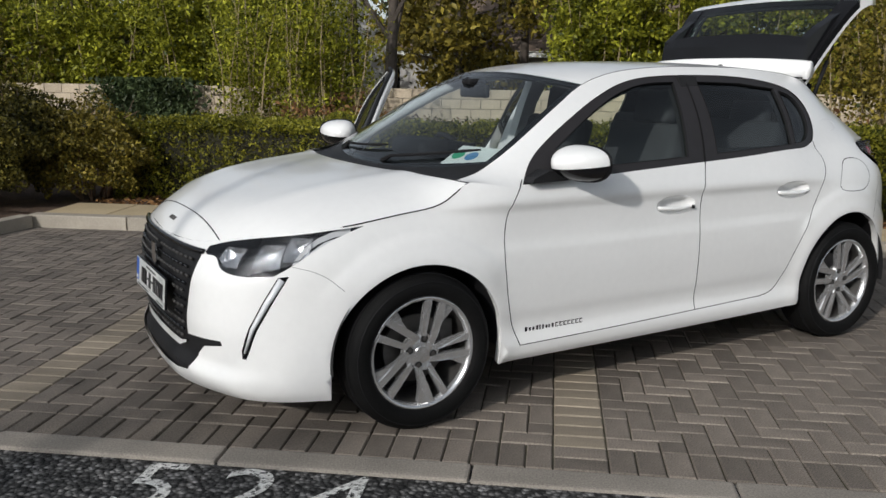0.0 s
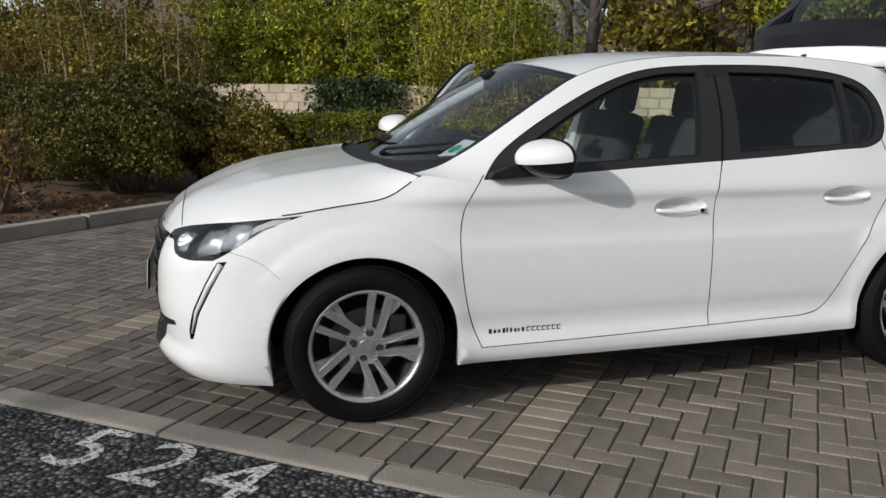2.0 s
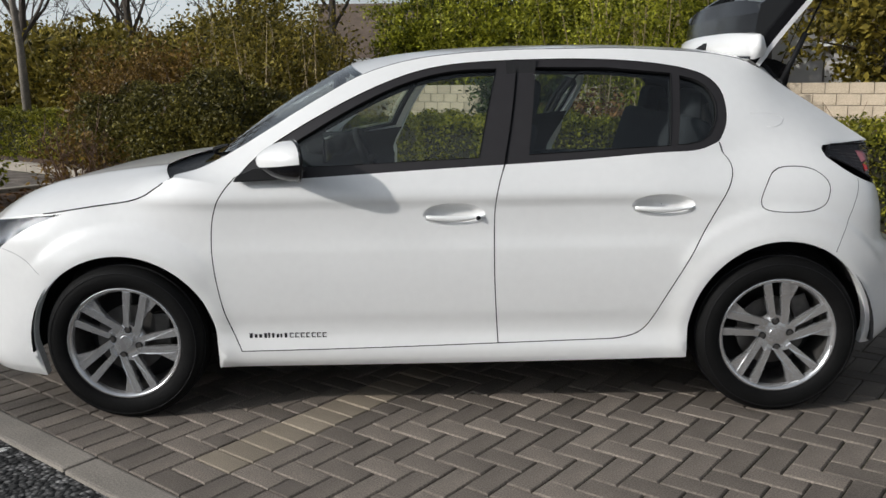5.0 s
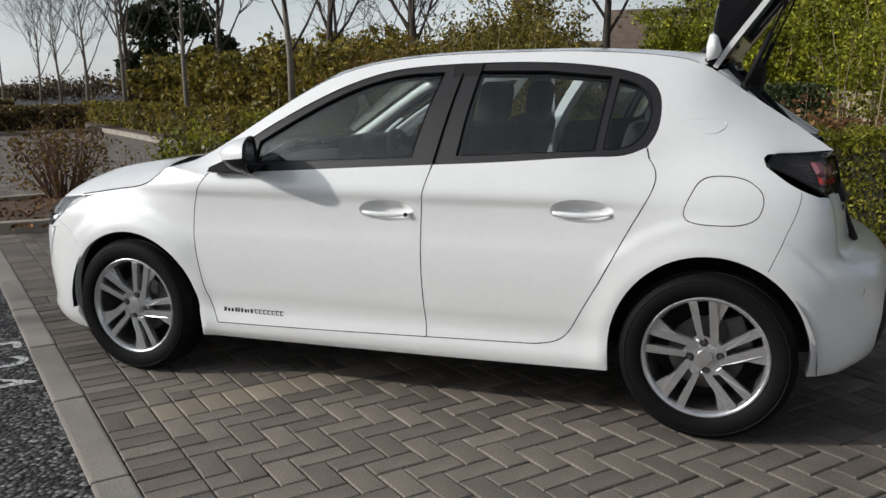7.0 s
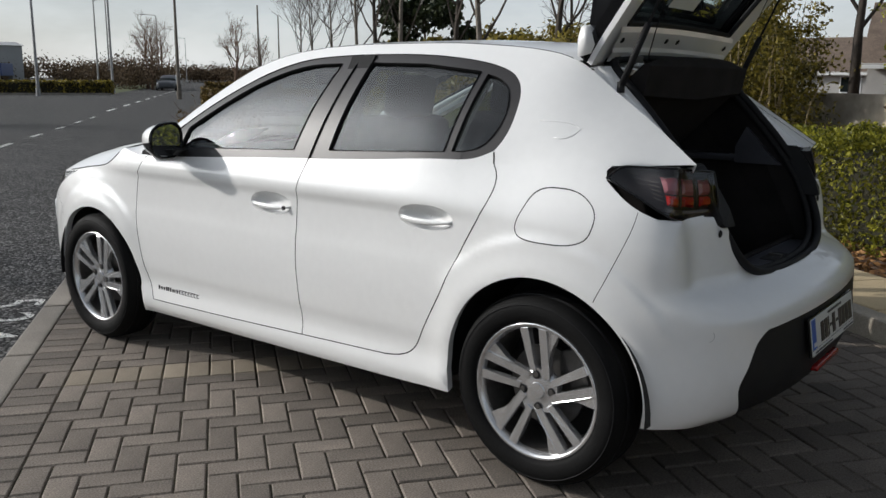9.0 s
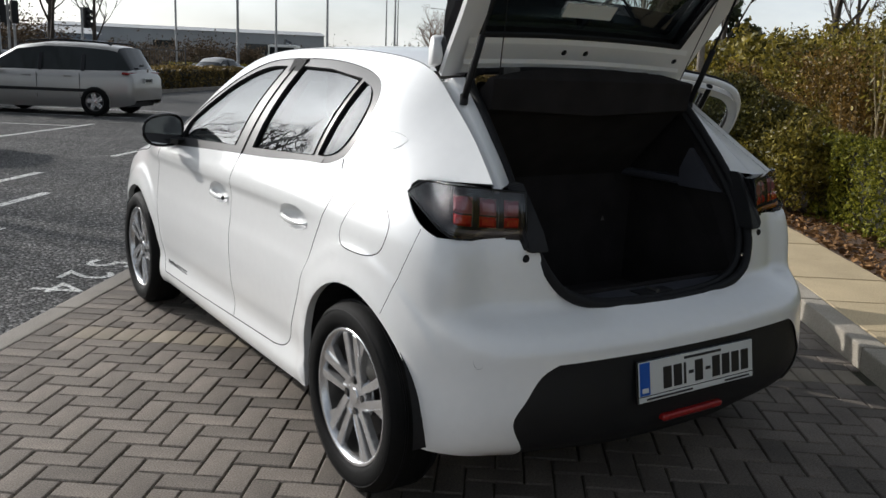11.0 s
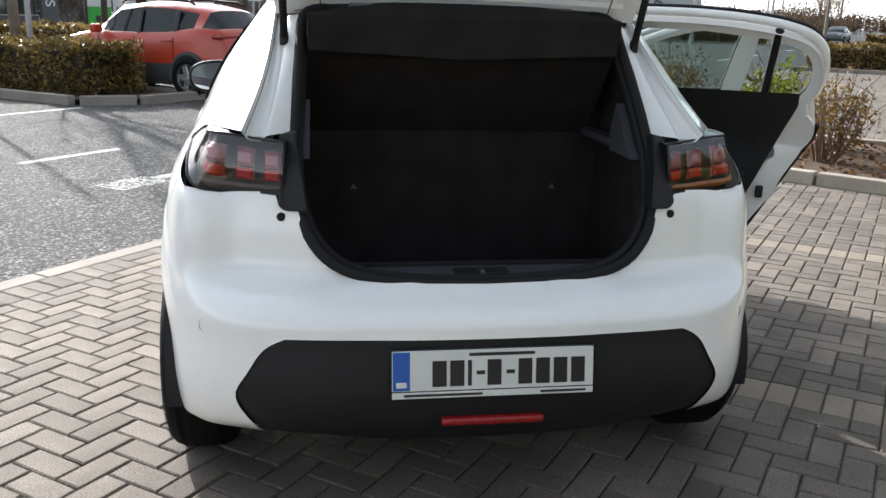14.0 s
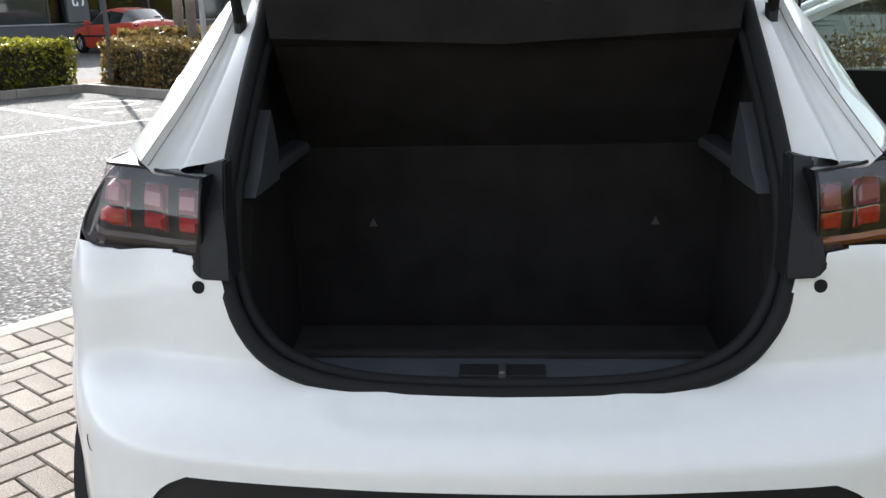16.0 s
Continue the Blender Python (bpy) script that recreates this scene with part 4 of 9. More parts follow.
cowl = loft("cowl", cowl_point, 30, 6, M_BLACK, car, "black plastic cowl below the windscreen")
for y0, y1, v1 in ((-0.10, -0.62, 0.05), (0.48, -0.05, 0.06)):
    pts = [Vector((0.20 + 0.17 * abs(y0 / 0.72) ** 2.3, y0, 0.977))]
    for k in range(1, 9):
        y = y0 + (y1 - y0) * k / 8
        u = 0.5 + 0.5 * y / 0.705
        pts.append(Vector(screen_point(u, v1 + 0.01 * k)) + Vector((-0.010, 0, 0.016)))
    wiper = part("wiper", tube(pts, [0.012] + [0.007] * 7 + [0.004], 6), M_RUBBER, car)

# ---- lamps ----
for side in (1, -1):
    lamp = piece("headlamp", ["headlamp"], M_LAMPBACK, car, (side,), push=0.055)
    piece("lens", ["headlamp"], G_LENS, lamp, (side,), push=-0.001).visible_shadow = False
    returns("housing", ["headlamp"], 0.06, M_GLOSSBLACK, lamp, side)
    flipm = Matrix.Diagonal((1, side, 1, 1))
    # reflector bowls and the claw-shaped light bar
    for s0, z0, w, h in ((float(s_front(-0.605)), 0.703, 0.105, 0.066), (float(s_at_x(-0.592)), 0.716, 0.110, 0.082), (float(s_at_x(-0.490)), 0.742, 0.10, 0.082)):
        own = bmesh.new()
        rows = []
        for i in range(9):
            row = []
            for j in range(9):
                a, b = (i / 8 - 0.5), (j / 8 - 0.5)
                p = lower(s0 + a * w, z0 + b * h)
                nn = np.array([np.interp(s0, OUT_S, OUT_N[:, 0]), np.interp(s0, OUT_S, OUT_N[:, 1]), 0.15])
                row.append(own.verts.new(Vector(p - nn * (0.012 + 0.034 * (1 - 4 * max(a * a, b * b)))) * Vector((1, 1, 1))))
            rows.append(row)
        for i in range(8):
            for j in range(8):
                own.faces.new((rows[i][j], rows[i + 1][j], rows[i + 1][j + 1], rows[i][j + 1]))
        bmesh.ops.transform(own, matrix=flipm, verts=own.verts)
        part("reflector", own, M_REFLECT, lamp, smooth=True)
    bar = [lower(float(s_at_x(x)), z) for x, z in ((-0.300, 0.798), (-0.37, 0.790), (-0.43, 0.768), (-0.47, 0.735), (-0.505, 0.685))]
    bar2 = [lower(float(s_at_x(x)), z) for x, z in ((-0.330, 0.776), (-0.40, 0.755), (-0.455, 0.715), (-0.48, 0.690))]
    for pts, half in ((bar, 0.011), (bar2, 0.009)):
        own = bmesh.new()
        rows = [[own.verts.new((p[0] + 0.010 + 0.004 * abs(dz), (p[1] + 0.016) * side, p[2] + dz * half)) for dz in (-1, -0.5, 0.5, 1)] for p in pts]
        for a, b in zip(rows, rows[1:]):
            for j in range(3):
                own.faces.new((a[j], a[j + 1], b[j + 1], b[j]))
        bmesh.ops.recalc_face_normals(own, faces=own.faces)
        part("light_bar", own, M_PEARL, lamp, smooth=True)
    drl = piece("daytime_lamp", ["drl"], M_GLOSSBLACK, car, (side,), push=0.010)
    pts = [lower(float(s_at_x(x)), z) for x, z in ((-0.533, 0.638), (-0.580, 0.55), (-0.626, 0.45), (-0.655, 0.36))]
    part("light_strip", tube([Vector((p[0] + 0.004, (p[1] + 0.006) * side, p[2])) for p in pts], [0.014, 0.012, 0.009, 0.006], 8), M_PEARL, drl, smooth=True)
# ---- tail lamps: a boxy lens wrapped round the corner, with red elements behind it ----
TAIL_S = np.linspace(4.205, float(s_rear(-0.525)), 27)
TAIL_LOW = knots((0, 0.995), (0.074, 0.978), (0.188, 0.949), (0.30, 0.920), (0.357, 0.907), (0.415, 0.898), (0.471, 0.890), (0.585, 0.883), (0.70, 0.878), (0.8, 0.875), (1, 0.875))
TAIL_HIGH = knots((0, 0.999), (0.074, 1.012), (0.13, 1.022), (0.188, 1.028), (0.25, 1.032), (0.53, 1.033), (0.70, 1.027), (0.81, 1.021), (1, 1.013))


def tail_point(u, v, push, side):
    """u from the front tip round to the inner edge, v from the lower edge to the upper."""
    s = float(np.interp(u, np.linspace(0, 1, 27), TAIL_S))
    p = lower(s, 0.905)
    n = np.array([np.interp(s, OUT_S, OUT_N[:, 0]), np.interp(s, OUT_S, OUT_N[:, 1])])
    out = 0.003 + 0.010 * float(smooth(u / 0.5)) - push - 0.026 * v ** 2 * float(smooth(u / 0.3)) - 0.008 * (1 - v) ** 3
    z = float(TAIL_LOW(u)) + (float(TAIL_HIGH(u)) - float(TAIL_LOW(u))) * v
    far = np.array([p[0] + n[0] * out, p[1] + n[1] * out])
    on = lower(s, z)
    near = np.array([on[0] + n[0] * (0.004 - push), on[1] + n[1] * (0.004 - push)])
    q = near + (far - near) * float(smooth((u - 0.22) / 0.38))
    return Vector((q[0], q[1] * side, z))


def tail_sheet(u0, u1, v0, v1, push, side, nu, nv, dome=0.0):
    own = bmesh.new()
    rows = []
    for i in range(nu + 1):
        rows.append([own.verts.new(tail_point(u0 + (u1 - u0) * i / nu, v0 + (v1 - v0) * j / nv, push - (dome if 0 < i < nu and 0 < j < nv else 0), side)) for j in range(nv + 1)])
    for a, b in zip(rows, rows[1:]):
        for j in range(nv):
            q = (a[j], b[j], b[j + 1], a[j + 1])
            own.faces.new(q if side > 0 else q[::-1])
    return own


for side in (1, -1):
    tail = part("tail_lamp", tail_sheet(0, 1, 0, 1, 0.028, side, 30, 8), M_BLACK, car, "smoked tail lamp with red claw elements", smooth=True)
    part("lens", tail_sheet(0, 1, 0, 1, 0.0, side, 40, 12), G_TAIL, tail, smooth=True).visible_shadow = False
    shell = bmesh.new()
    ring = [(u, 0.0) for u in np.linspace(0, 1, 31)] + [(1.0, v) for v in np.linspace(0, 1, 9)][1:] + [(u, 1.0) for u in np.linspace(1, 0, 31)][1:]
    rows = [[shell.verts.new(tail_point(u, v, d, side)) for d in (-0.001, 0.10)] for u, v in ring]
    for a, b in zip(rows, rows[1:] + rows[:1]):
        shell.faces.new((a[0], a[1], b[1], b[0]))
    bmesh.ops.recalc_face_normals(shell, faces=shell.faces)
    part("housing", shell, M_GLOSSBLACK, tail)
    rim_ = bmesh.new()
    tube([tail_point(u, v, 0.0, side) for u, v in ring + ring[:1]], 0.0035, 5, rim_)
    part("lens_rim", rim_, M_GLOSSBLACK, tail, smooth=True)
    for u0, u1 in ((0.435, 0.635), (0.708, 0.826), (0.878, 0.978)):
        for v0, v1, mat in ((0.24, 0.45, M_REDLENS), (0.48, 0.80, M_SMOKE)):
            part("red_element", tail_sheet(u0, u1, v0, v1, 0.022, side, 6, 4, 0.010), mat, tail)
        claw = tube([tail_point(u, v, 0.010, side) for u, v in ((u0 + 0.01, 0.78), (u0 + (u1 - u0) * 0.72, 0.84), (u1 + 0.004, 0.70), (u1 + 0.008, 0.48), (u1 + 0.006, 0.26))], 0.0016, 5)
        part("element_edge", claw, M_STEEL, tail, smooth=True)
    for k in range(5):
        v = 0.28 + 0.10 * k
        part("light_bar", tail_sheet(0.32, 0.405, v, v + 0.022, 0.020 - 0.002 * k, side, 6, 2), M_STEEL, tail)
    for k in range(3):
        v = 0.54 + 0.12 * k
        part("light_bar", tail_sheet(0.235, 0.295, v, v + 0.020, 0.018, side, 5, 2), M_STEEL, tail)
    part("reversing_strip", tail_sheet(0.40, 0.975, 0.06, 0.18, 0.014, side, 10, 2, 0.004), M_GREYLENS if side > 0 else M_AMBER, tail)
    # black filler panel between the lamp and the boot seal
    own = bmesh.new()
    pts = [(0.530, 0.95), (0.532, 1.024), (0.488, 1.034), (0.478, 0.96), (0.470, 0.90), (0.460, 0.844), (0.520, 0.843), (0.538, 0.860), (0.532, 0.872)]
    front = [own.verts.new((2.835 + (1.04 - z) * 0.50, -y * side, z)) for y, z in pts]
    rear_ = [own.verts.new((float(lower(float(s_rear(-y)), min(z, 0.99))[0]) + 0.014 - 0.022 * float(smooth((z - 0.95) / 0.09)), -y * side, z)) for y, z in pts]
    own.faces.new(front)
    own.faces.new(rear_[::-1])
    for i in range(len(pts)):
        j = (i + 1) % len(pts)
        own.faces.new((front[i], rear_[i], rear_[j], front[j]))
    bmesh.ops.recalc_face_normals(own, faces=own.faces)
    bmesh.ops.bevel(own, geom=own.edges[:], offset=0.004, segments=2, affect="EDGES")
    part("lamp_bracket", own, M_BLACK, car)

# ---- grille bars ----
for r in range(11):
    z = 0.350 + r * 0.032
    half = 0.375 + (z - 0.345) * 0.245 - 0.012
    n = int(half * 2 / 0.044)
    for side in (1, -1):
        own = bmesh.new()
        for i in range(n // 2 + 1):
            y = (i + (0.5 if r % 2 else 0.0)) * 0.044
            if y > half - 0.02 or (abs(z - 0.50) < 0.06 and y < 0.25):
                continue
            p = lower(float(s_front(-y)), z)
            box((0.010, 0.034, 0.011), (p[0] + 0.002, -y * side, z), 0.003, 1, bm=own)
        if len(own.verts):
            part("grille_bar", own, M_GLOSSBLACK if r % 2 else M_STEEL, grille_backing)
        else:
            own.free()
own = bmesh.new()
tube([Vector(lower(float(s_front(-abs(y))), 0.706)) * Vector((1, 1 if y < 0 else -1, 1)) + Vector((-0.004, 0, 0.002)) for y in np.linspace(-0.475, 0.475, 40)], 0.011, 6, own)
part("grille_rim", own, M_GLOSSBLACK, grille_backing, smooth=True)
own = prism([(-0.030, -0.045), (0.03, -0.045), (0.038, 0.03), (0.0, 0.05), (-0.038, 0.03)], 0.008)
part("badge", own, M_CHROME, grille_backing).matrix_local = Matrix.Translation((-0.800, 0, 0.625)) @ Matrix.Rotation(radians(-90), 4, "Y") @ Matrix.Rotation(radians(90), 4, "Z")
for k in range(3):
    bm = box((0.003, 0.022, 0.020), (0, 0, 0), 0.002, 1)
    o = part("badge_mark", bm, M_STEEL, bonnet)
    o.matrix_local = Matrix.Translation((-0.722, 0.03 - 0.03 * k, float(BONNET_C(-0.722)) + 0.002)) @ Matrix.Rotation(radians(52), 4, "Y")


def number_plate(m, parent):
    """A white plate with a blue band; its characters are plain bars."""
    plate = part("number_plate", box((0.010, 0.530, 0.128), (0, 0, 0), 0.004), M_GLOSSBLACK, parent, "white number plate with blue band in a black frame")
    plate.matrix_local = m
    part("plate_face", box((0.004, 0.518, 0.102), (0.006, 0, 0.008), 0.001, 1), M_PLATE, plate)
    part("plate_band", box((0.004, 0.043, 0.098), (0.0075, -0.236, 0.008), 0.001, 1), M_PLATEBLUE, plate)
    part("dealer_strip", box((0.004, 0.518, 0.016), (0.006, 0, -0.054), 0.001, 1), M_PLATE, plate)
    for y, w in ((-0.140, 0.036), (-0.095, 0.036), (-0.063, 0.010), (0.000, 0.036), (0.080, 0.036), (0.126, 0.036), (0.172, 0.036), (0.218, 0.036)):
        part("bar", box((0.003, w, 0.066), (0.0085, y, 0.0), 0.001, 1), M_INK, plate)
    for y in (-0.035, 0.042):
        part("bar", box((0.003, 0.022, 0.010), (0.0085, y, 0.0), 0.001, 1), M_INK, plate)
    part("bar", box((0.003, 0.17, 0.008), (0.0085, 0.02, 0.047), 0.001, 1), M_INK, plate)
    part("bar", box((0.003, 0.20, 0.006), (0.0085, -0.13, -0.054), 0.001, 1), M_INK, plate)
    part("bar", box((0.003, 0.12, 0.006), (0.0085, 0.18, -0.054), 0.001, 1), M_INK, plate)
    part("bar", box((0.003, 0.026, 0.014), (0.010, -0.236, -0.026), 0.001, 1), M_PLATE, plate)
    return plate


number_plate(Matrix.Translation((3.196, 0, 0.472)) @ Matrix.Rotation(radians(-9), 4, "Y"), car)
number_plate(Matrix.Translation((-0.822, 0, 0.505)) @ Matrix.Rotation(radians(180), 4, "Z") @ Matrix.Rotation(radians(-4), 4, "Y"), car)
fog = part("fog_lamp", box((0.03, 0.27, 0.022), (0, 0, 0), 0.010, 3), M_FOGRED, bumper_insert, "red rear fog lamp", smooth=True)
fog.matrix_local = Matrix.Translation((3.185, 0.005, 0.335))
part("exhaust", tube([(2.7, 0.40, 0.225), (2.98, 0.40, 0.225)], 0.024, 14), M_BLACK, car)

# underbody and wheel wells
under = part("underbody", box((3.2, 1.36, 0.10), (1.25, 0, 0.24), 0.03), M_BLACK, car)
for wx, wz in WHEELS:
    for side in (1, -1):
        own = bmesh.new()
        rings = []
        for y in (0.852, 0.56):
            rings.append([own.verts.new((wx + 0.372 * math.cos(a), -side * y, wz + 0.366 * math.sin(a))) for a in np.linspace(-0.10, math.pi + 0.10, 30)])
        for i in range(29):
            own.faces.new((rings[0][i], rings[0][i + 1], rings[1][i + 1], rings[1][i]))
        own.faces.new(rings[1])
        part("wheel_well", own, M_BLACK, under)


# ---- wheels ----
def wheel():
    """An alloy wheel with five twin spokes, outer face towards -y."""
    w = empty("wheel")
    prof = [(0.222, 0.075), (0.228, 0.088), (0.240, 0.096), (0.268, 0.100), (0.288, 0.094), (0.300, 0.082), (0.309, 0.060), (0.312, 0.03), (0.312, -0.03), (0.309, -0.060),
            (0.300, -0.082), (0.288, -0.094), (0.268, -0.100), (0.240, -0.096), (0.228, -0.088), (0.222, -0.075)]
    tyre = part("tyre", lathe(prof, 72), M_TYRE, w, smooth=True)
    for y in (-0.055, -0.02, 0.02, 0.055):
        part("tread_groove", lathe([(0.3128, y - 0.004), (0.3090, y - 0.003), (0.3090, y + 0.003), (0.3128, y + 0.004)], 64), M_RUBBER, w)
    part("tyre_ring", lathe([(0.283, -0.0975), (0.2845, -0.0985), (0.286, -0.0965)], 64), M_RUBBER, w)
    part("rim_well", lathe([(0.196, 0.08), (0.200, -0.03), (0.204, -0.060)], 60), M_STEEL, w, smooth=True)
    rim = part("rim", lathe([(0.204, -0.060), (0.205, -0.068), (0.212, -0.082), (0.220, -0.088), (0.226, -0.084), (0.226, -0.070), (0.214, -0.066)], 72), M_ALLOY, w, smooth=True)
    part("brake_disc", lathe([(0.0, -0.005), (0.135, -0.005), (0.135, 0.01), (0.0, 0.01)], 40), M_STEEL, w)
    part("barrel", lathe([(0.20, 0.085), (0.0, 0.085)], 40), M_BLACK, w)
    part("caliper", box((0.07, 0.05, 0.13), (0.13, 0.0, 0.04), 0.012), M_STEEL, w)
    # five pairs of slanting bars, with a web that widens towards the rim beside each pair
    def slab(outline, top, deep=0.024):
        own = bmesh.new()
        mid = sum((Vector(q) for q in outline), Vector((0, 0))) / len(outline)

        def face(q, lift, shrink):
            q = mid + (Vector(q) - mid) * shrink
            return (q.x, top(q.y) + lift, q.y)
        rings = [[own.verts.new(face(q, lift, sh)) for q in outline] for lift, sh in ((deep, 1.0), (0.0035, 1.0), (0.0, 0.94))]
        for p, q in zip(rings, rings[1:]):
            for i in range(len(outline)):
                j = (i + 1) % len(outline)
                own.faces.new((p[i], p[j], q[j], q[i]))
        own.faces.new(rings[-1])
        bmesh.ops.recalc_face_normals(own, faces=own.faces)
        return own

    def crown(r):
        return -0.060 - 0.020 * math.sin(min(1.0, r / 0.20) * math.pi / 2)

    for k in range(5):
        for nm, outline, drop in (("spoke", [(-0.026, 0.060), (-0.003, 0.060), (-0.010, 0.092), (-0.033, 0.210), (-0.064, 0.203)], 0.0),
                                  ("spoke", [(0.018, 0.040), (0.044, 0.040), (0.045, 0.090), (0.034, 0.212), (0.005, 0.214)], 0.0),
                                  ("spoke_web", [(0.043, 0.110), (0.048, 0.138), (0.074, 0.194), (0.034, 0.210), (0.039, 0.150)], 0.007),
                                  ("spoke_web", [(-0.028, 0.045), (0.044, 0.036), (0.019, 0.070), (-0.005, 0.080)], 0.004)):
            own = slab(outline, lambda r: crown(r) + drop)
            bmesh.ops.rotate(own, cent=(0, 0, 0), matrix=Matrix.Rotation(k * math.tau / 5 + radians(20), 3, "Y"), verts=own.verts)
            part(nm, own, M_ALLOY, w)
    hub = part("hub", lathe([(0.0, -0.066), (0.030, -0.0655), (0.050, -0.063), (0.068, -0.058), (0.076, -0.035)], 40), M_ALLOY, w, smooth=True)
    part("centre_cap", lathe([(0.0, -0.0705), (0.025, -0.0700), (0.028, -0.066)], 32), M_ALLOY, w)
    for k in range(4):
        a = k * math.tau / 4 - 0.25
        part("bolt_well", lathe([(0.0, -0.0668), (0.0145, -0.0668), (0.0150, -0.060)], 20), M_BLACK, w).location = (0.053 * math.cos(a), 0, 0.053 * math.sin(a))
        bolt = part("wheel_bolt", lathe([(0.0, -0.0705), (0.009, -0.0705), (0.0105, -0.062)], 6), M_STEEL, w)
        bolt.location = (0.053 * math.cos(a), 0, 0.053 * math.sin(a))
    return w


first = wheel()
first.matrix_basis = Matrix.Translation((0.0, -0.782, 0.312))
first.parent = car
spots = [Matrix.Translation((2.54, -0.780, 0.312)) @ Matrix.Rotation(radians(-20), 4, "Y"), Matrix.Translation((0, 0.782, 0.312)) @ Matrix.Rotation(math.pi, 4, "Z"),
         Matrix.Translation((2.54, 0.780, 0.312)) @ Matrix.Rotation(math.pi, 4, "Z")]
all_wheels = [first] + [copy_thing(first, m) for m in spots]


# ---- doors ----
def handle(door, x, z, side, keyhole):
    """A pull handle over a shallow dish in the door skin."""
    y = -float(lower(float(s_at_x(x)), z)[1])
    dish = bmesh.new()
    rings = []
    for r, d in ((1.0, 0.0), (0.97, 0.004), (0.84, 0.017), (0.55, 0.031), (0.02, 0.035)):
        ring = []
        for a in np.linspace(0, math.tau, 37)[:-1]:
            xx, zz = x - 0.004 + 0.1180 * r * math.copysign(abs(math.cos(a)) ** 0.85, math.cos(a)), z + 0.002 + 0.043 * r * math.sin(a)
            yy = -float(lower(float(s_at_x(xx)), zz)[1])
            ring.append(dish.verts.new((xx, side * -(yy - d), zz)))
        rings.append(ring)
    for a, b in zip(rings, rings[1:]):
        for k in range(36):
            dish.faces.new((a[k], a[(k + 1) % 36], b[(k + 1) % 36], b[k]))
    bmesh.ops.recalc_face_normals(dish, faces=dish.faces)
    bowl = part("handle_dish", dish, M_WHITE, door, smooth=True)
    bar = bmesh.new()
    n = 17
    rows = []
    for i in range(n):
        t = i / (n - 1)
        xx = x - 0.110 + 0.222 * t
        lift = 0.016 * math.sin(math.pi * t) ** 0.5
        hh = 0.0112 * (0.45 + 0.55 * math.sin(math.pi * min(1, t * 1.15 + 0.05)) ** 0.6) if t < 0.98 else 0.007
        yy = float(-lower(float(s_at_x(xx)), z)[1]) + lift - 0.004
        zz = z - 0.007 - 0.006 * math.sin(math.pi * t)
        rows.append([bar.verts.new((xx, -side * (yy + 0.008 * math.cos(a)), zz + hh * math.sin(a))) for a in np.linspace(0, math.tau, 13)[:-1]])
    for a, b in zip(rows, rows[1:]):
        for k in range(12):
            bar.faces.new((a[k], a[(k + 1) % 12], b[(k + 1) % 12], b[k]))
    bar.faces.new(rows[0])
    bar.faces.new(rows[-1])
    bmesh.ops.recalc_face_normals(bar, faces=bar.faces)
    part("door_handle", bar, M_WHITE, door, smooth=True)
    if keyhole:
        k = part("keyhole", lathe([(0.0, -0.002), (0.0085, -0.002), (0.0085, 0.004)], 16), M_BLACK, door)
        k.matrix_local = Matrix.Translation((x + 0.088, -side * (y + 0.016), z - 0.010)) @ Matrix.Rotation(0 if side > 0 else math.pi, 4, "Z")
    return bar


def wing_mirror(door, side):
    """The two-tone door mirror on its foot."""
    shell = bmesh.new()
    n, m = 20, 24
    rows = []
    for i in range(n + 1):
        t = i / n
        # from the front nose (t = 0) back to the rim of the glass (t = 1)
        grow = math.sin(min(1.0, t * 1.02 + 0.02) * math.pi / 2) ** 0.55
        x = 0.575 + 0.145 * t
        row = []
        for j in range(m):
            a = j * math.tau / m
            ca, sa = math.cos(a), math.sin(a)
            hy, hz = 0.104 * grow, 0.078 * grow
            yy = hy * math.copysign(abs(ca) ** 0.75, ca)
            zz = hz * math.copysign(abs(sa) ** 0.85, sa)
            zz *= 1.0 - 0.22 * (yy / 0.104 + 1) / 2 * (1 if sa > 0 else 0.3)
            row.append(shell.verts.new((x + 0.040 * (yy / 0.104), -side * (0.918 + yy), 1.022 + zz)))
        rows.append(row)
    for a, b in zip(rows, rows[1:]):
        for k in range(m):
            shell.faces.new((a[k], a[(k + 1) % m], b[(k + 1) % m], b[k]))
    shell.faces.new(rows[0])
    bmesh.ops.recalc_face_normals(shell, faces=shell.faces)
    lower_half = shell.copy()
    for bmx, keep_up in ((shell, True), (lower_half, False)):
        geom = bmx.verts[:] + bmx.edges[:] + bmx.faces[:]
        bmesh.ops.bisect_plane(bmx, geom=geom, plane_co=(0.6, 0, 1.002), plane_no=(-0.10, 0, 1), clear_inner=keep_up, clear_outer=not keep_up)
    part("mirror_cap", shell, M_WHITE, door, smooth=True)
    part("mirror_base", lower_half, M_GLOSSBLACK, door, smooth=True)
    glass = bmesh.new()
    ring = []
    for j in range(m):
        v = rows_to(j, m, side)
        ring.append(glass.verts.new(v))
    glass.faces.new(ring if side > 0 else ring[::-1])
    part("mirror_glass", glass, M_MIRROR, door)
    part("mirror_rim", tube([rows_to(j, m, side, 1.0) for j in range(m + 1)], 0.007, 6), M_GLOSSBLACK, door)
    foot = prism([(0.475, 0.945), (0.70, 0.950), (0.74, 0.975), (0.66, 0.985), (0.56, 0.992), (0.49, 0.965)], 0.11)
    bmesh.ops.transform(foot, matrix=Matrix(((1, 0, 0, 0), (0, 0, -side, -side * 0.775), (0, 1, 0, 0), (0, 0, 0, 1))), verts=foot.verts)
    part("mirror_foot", foot, M_BLACK, door)


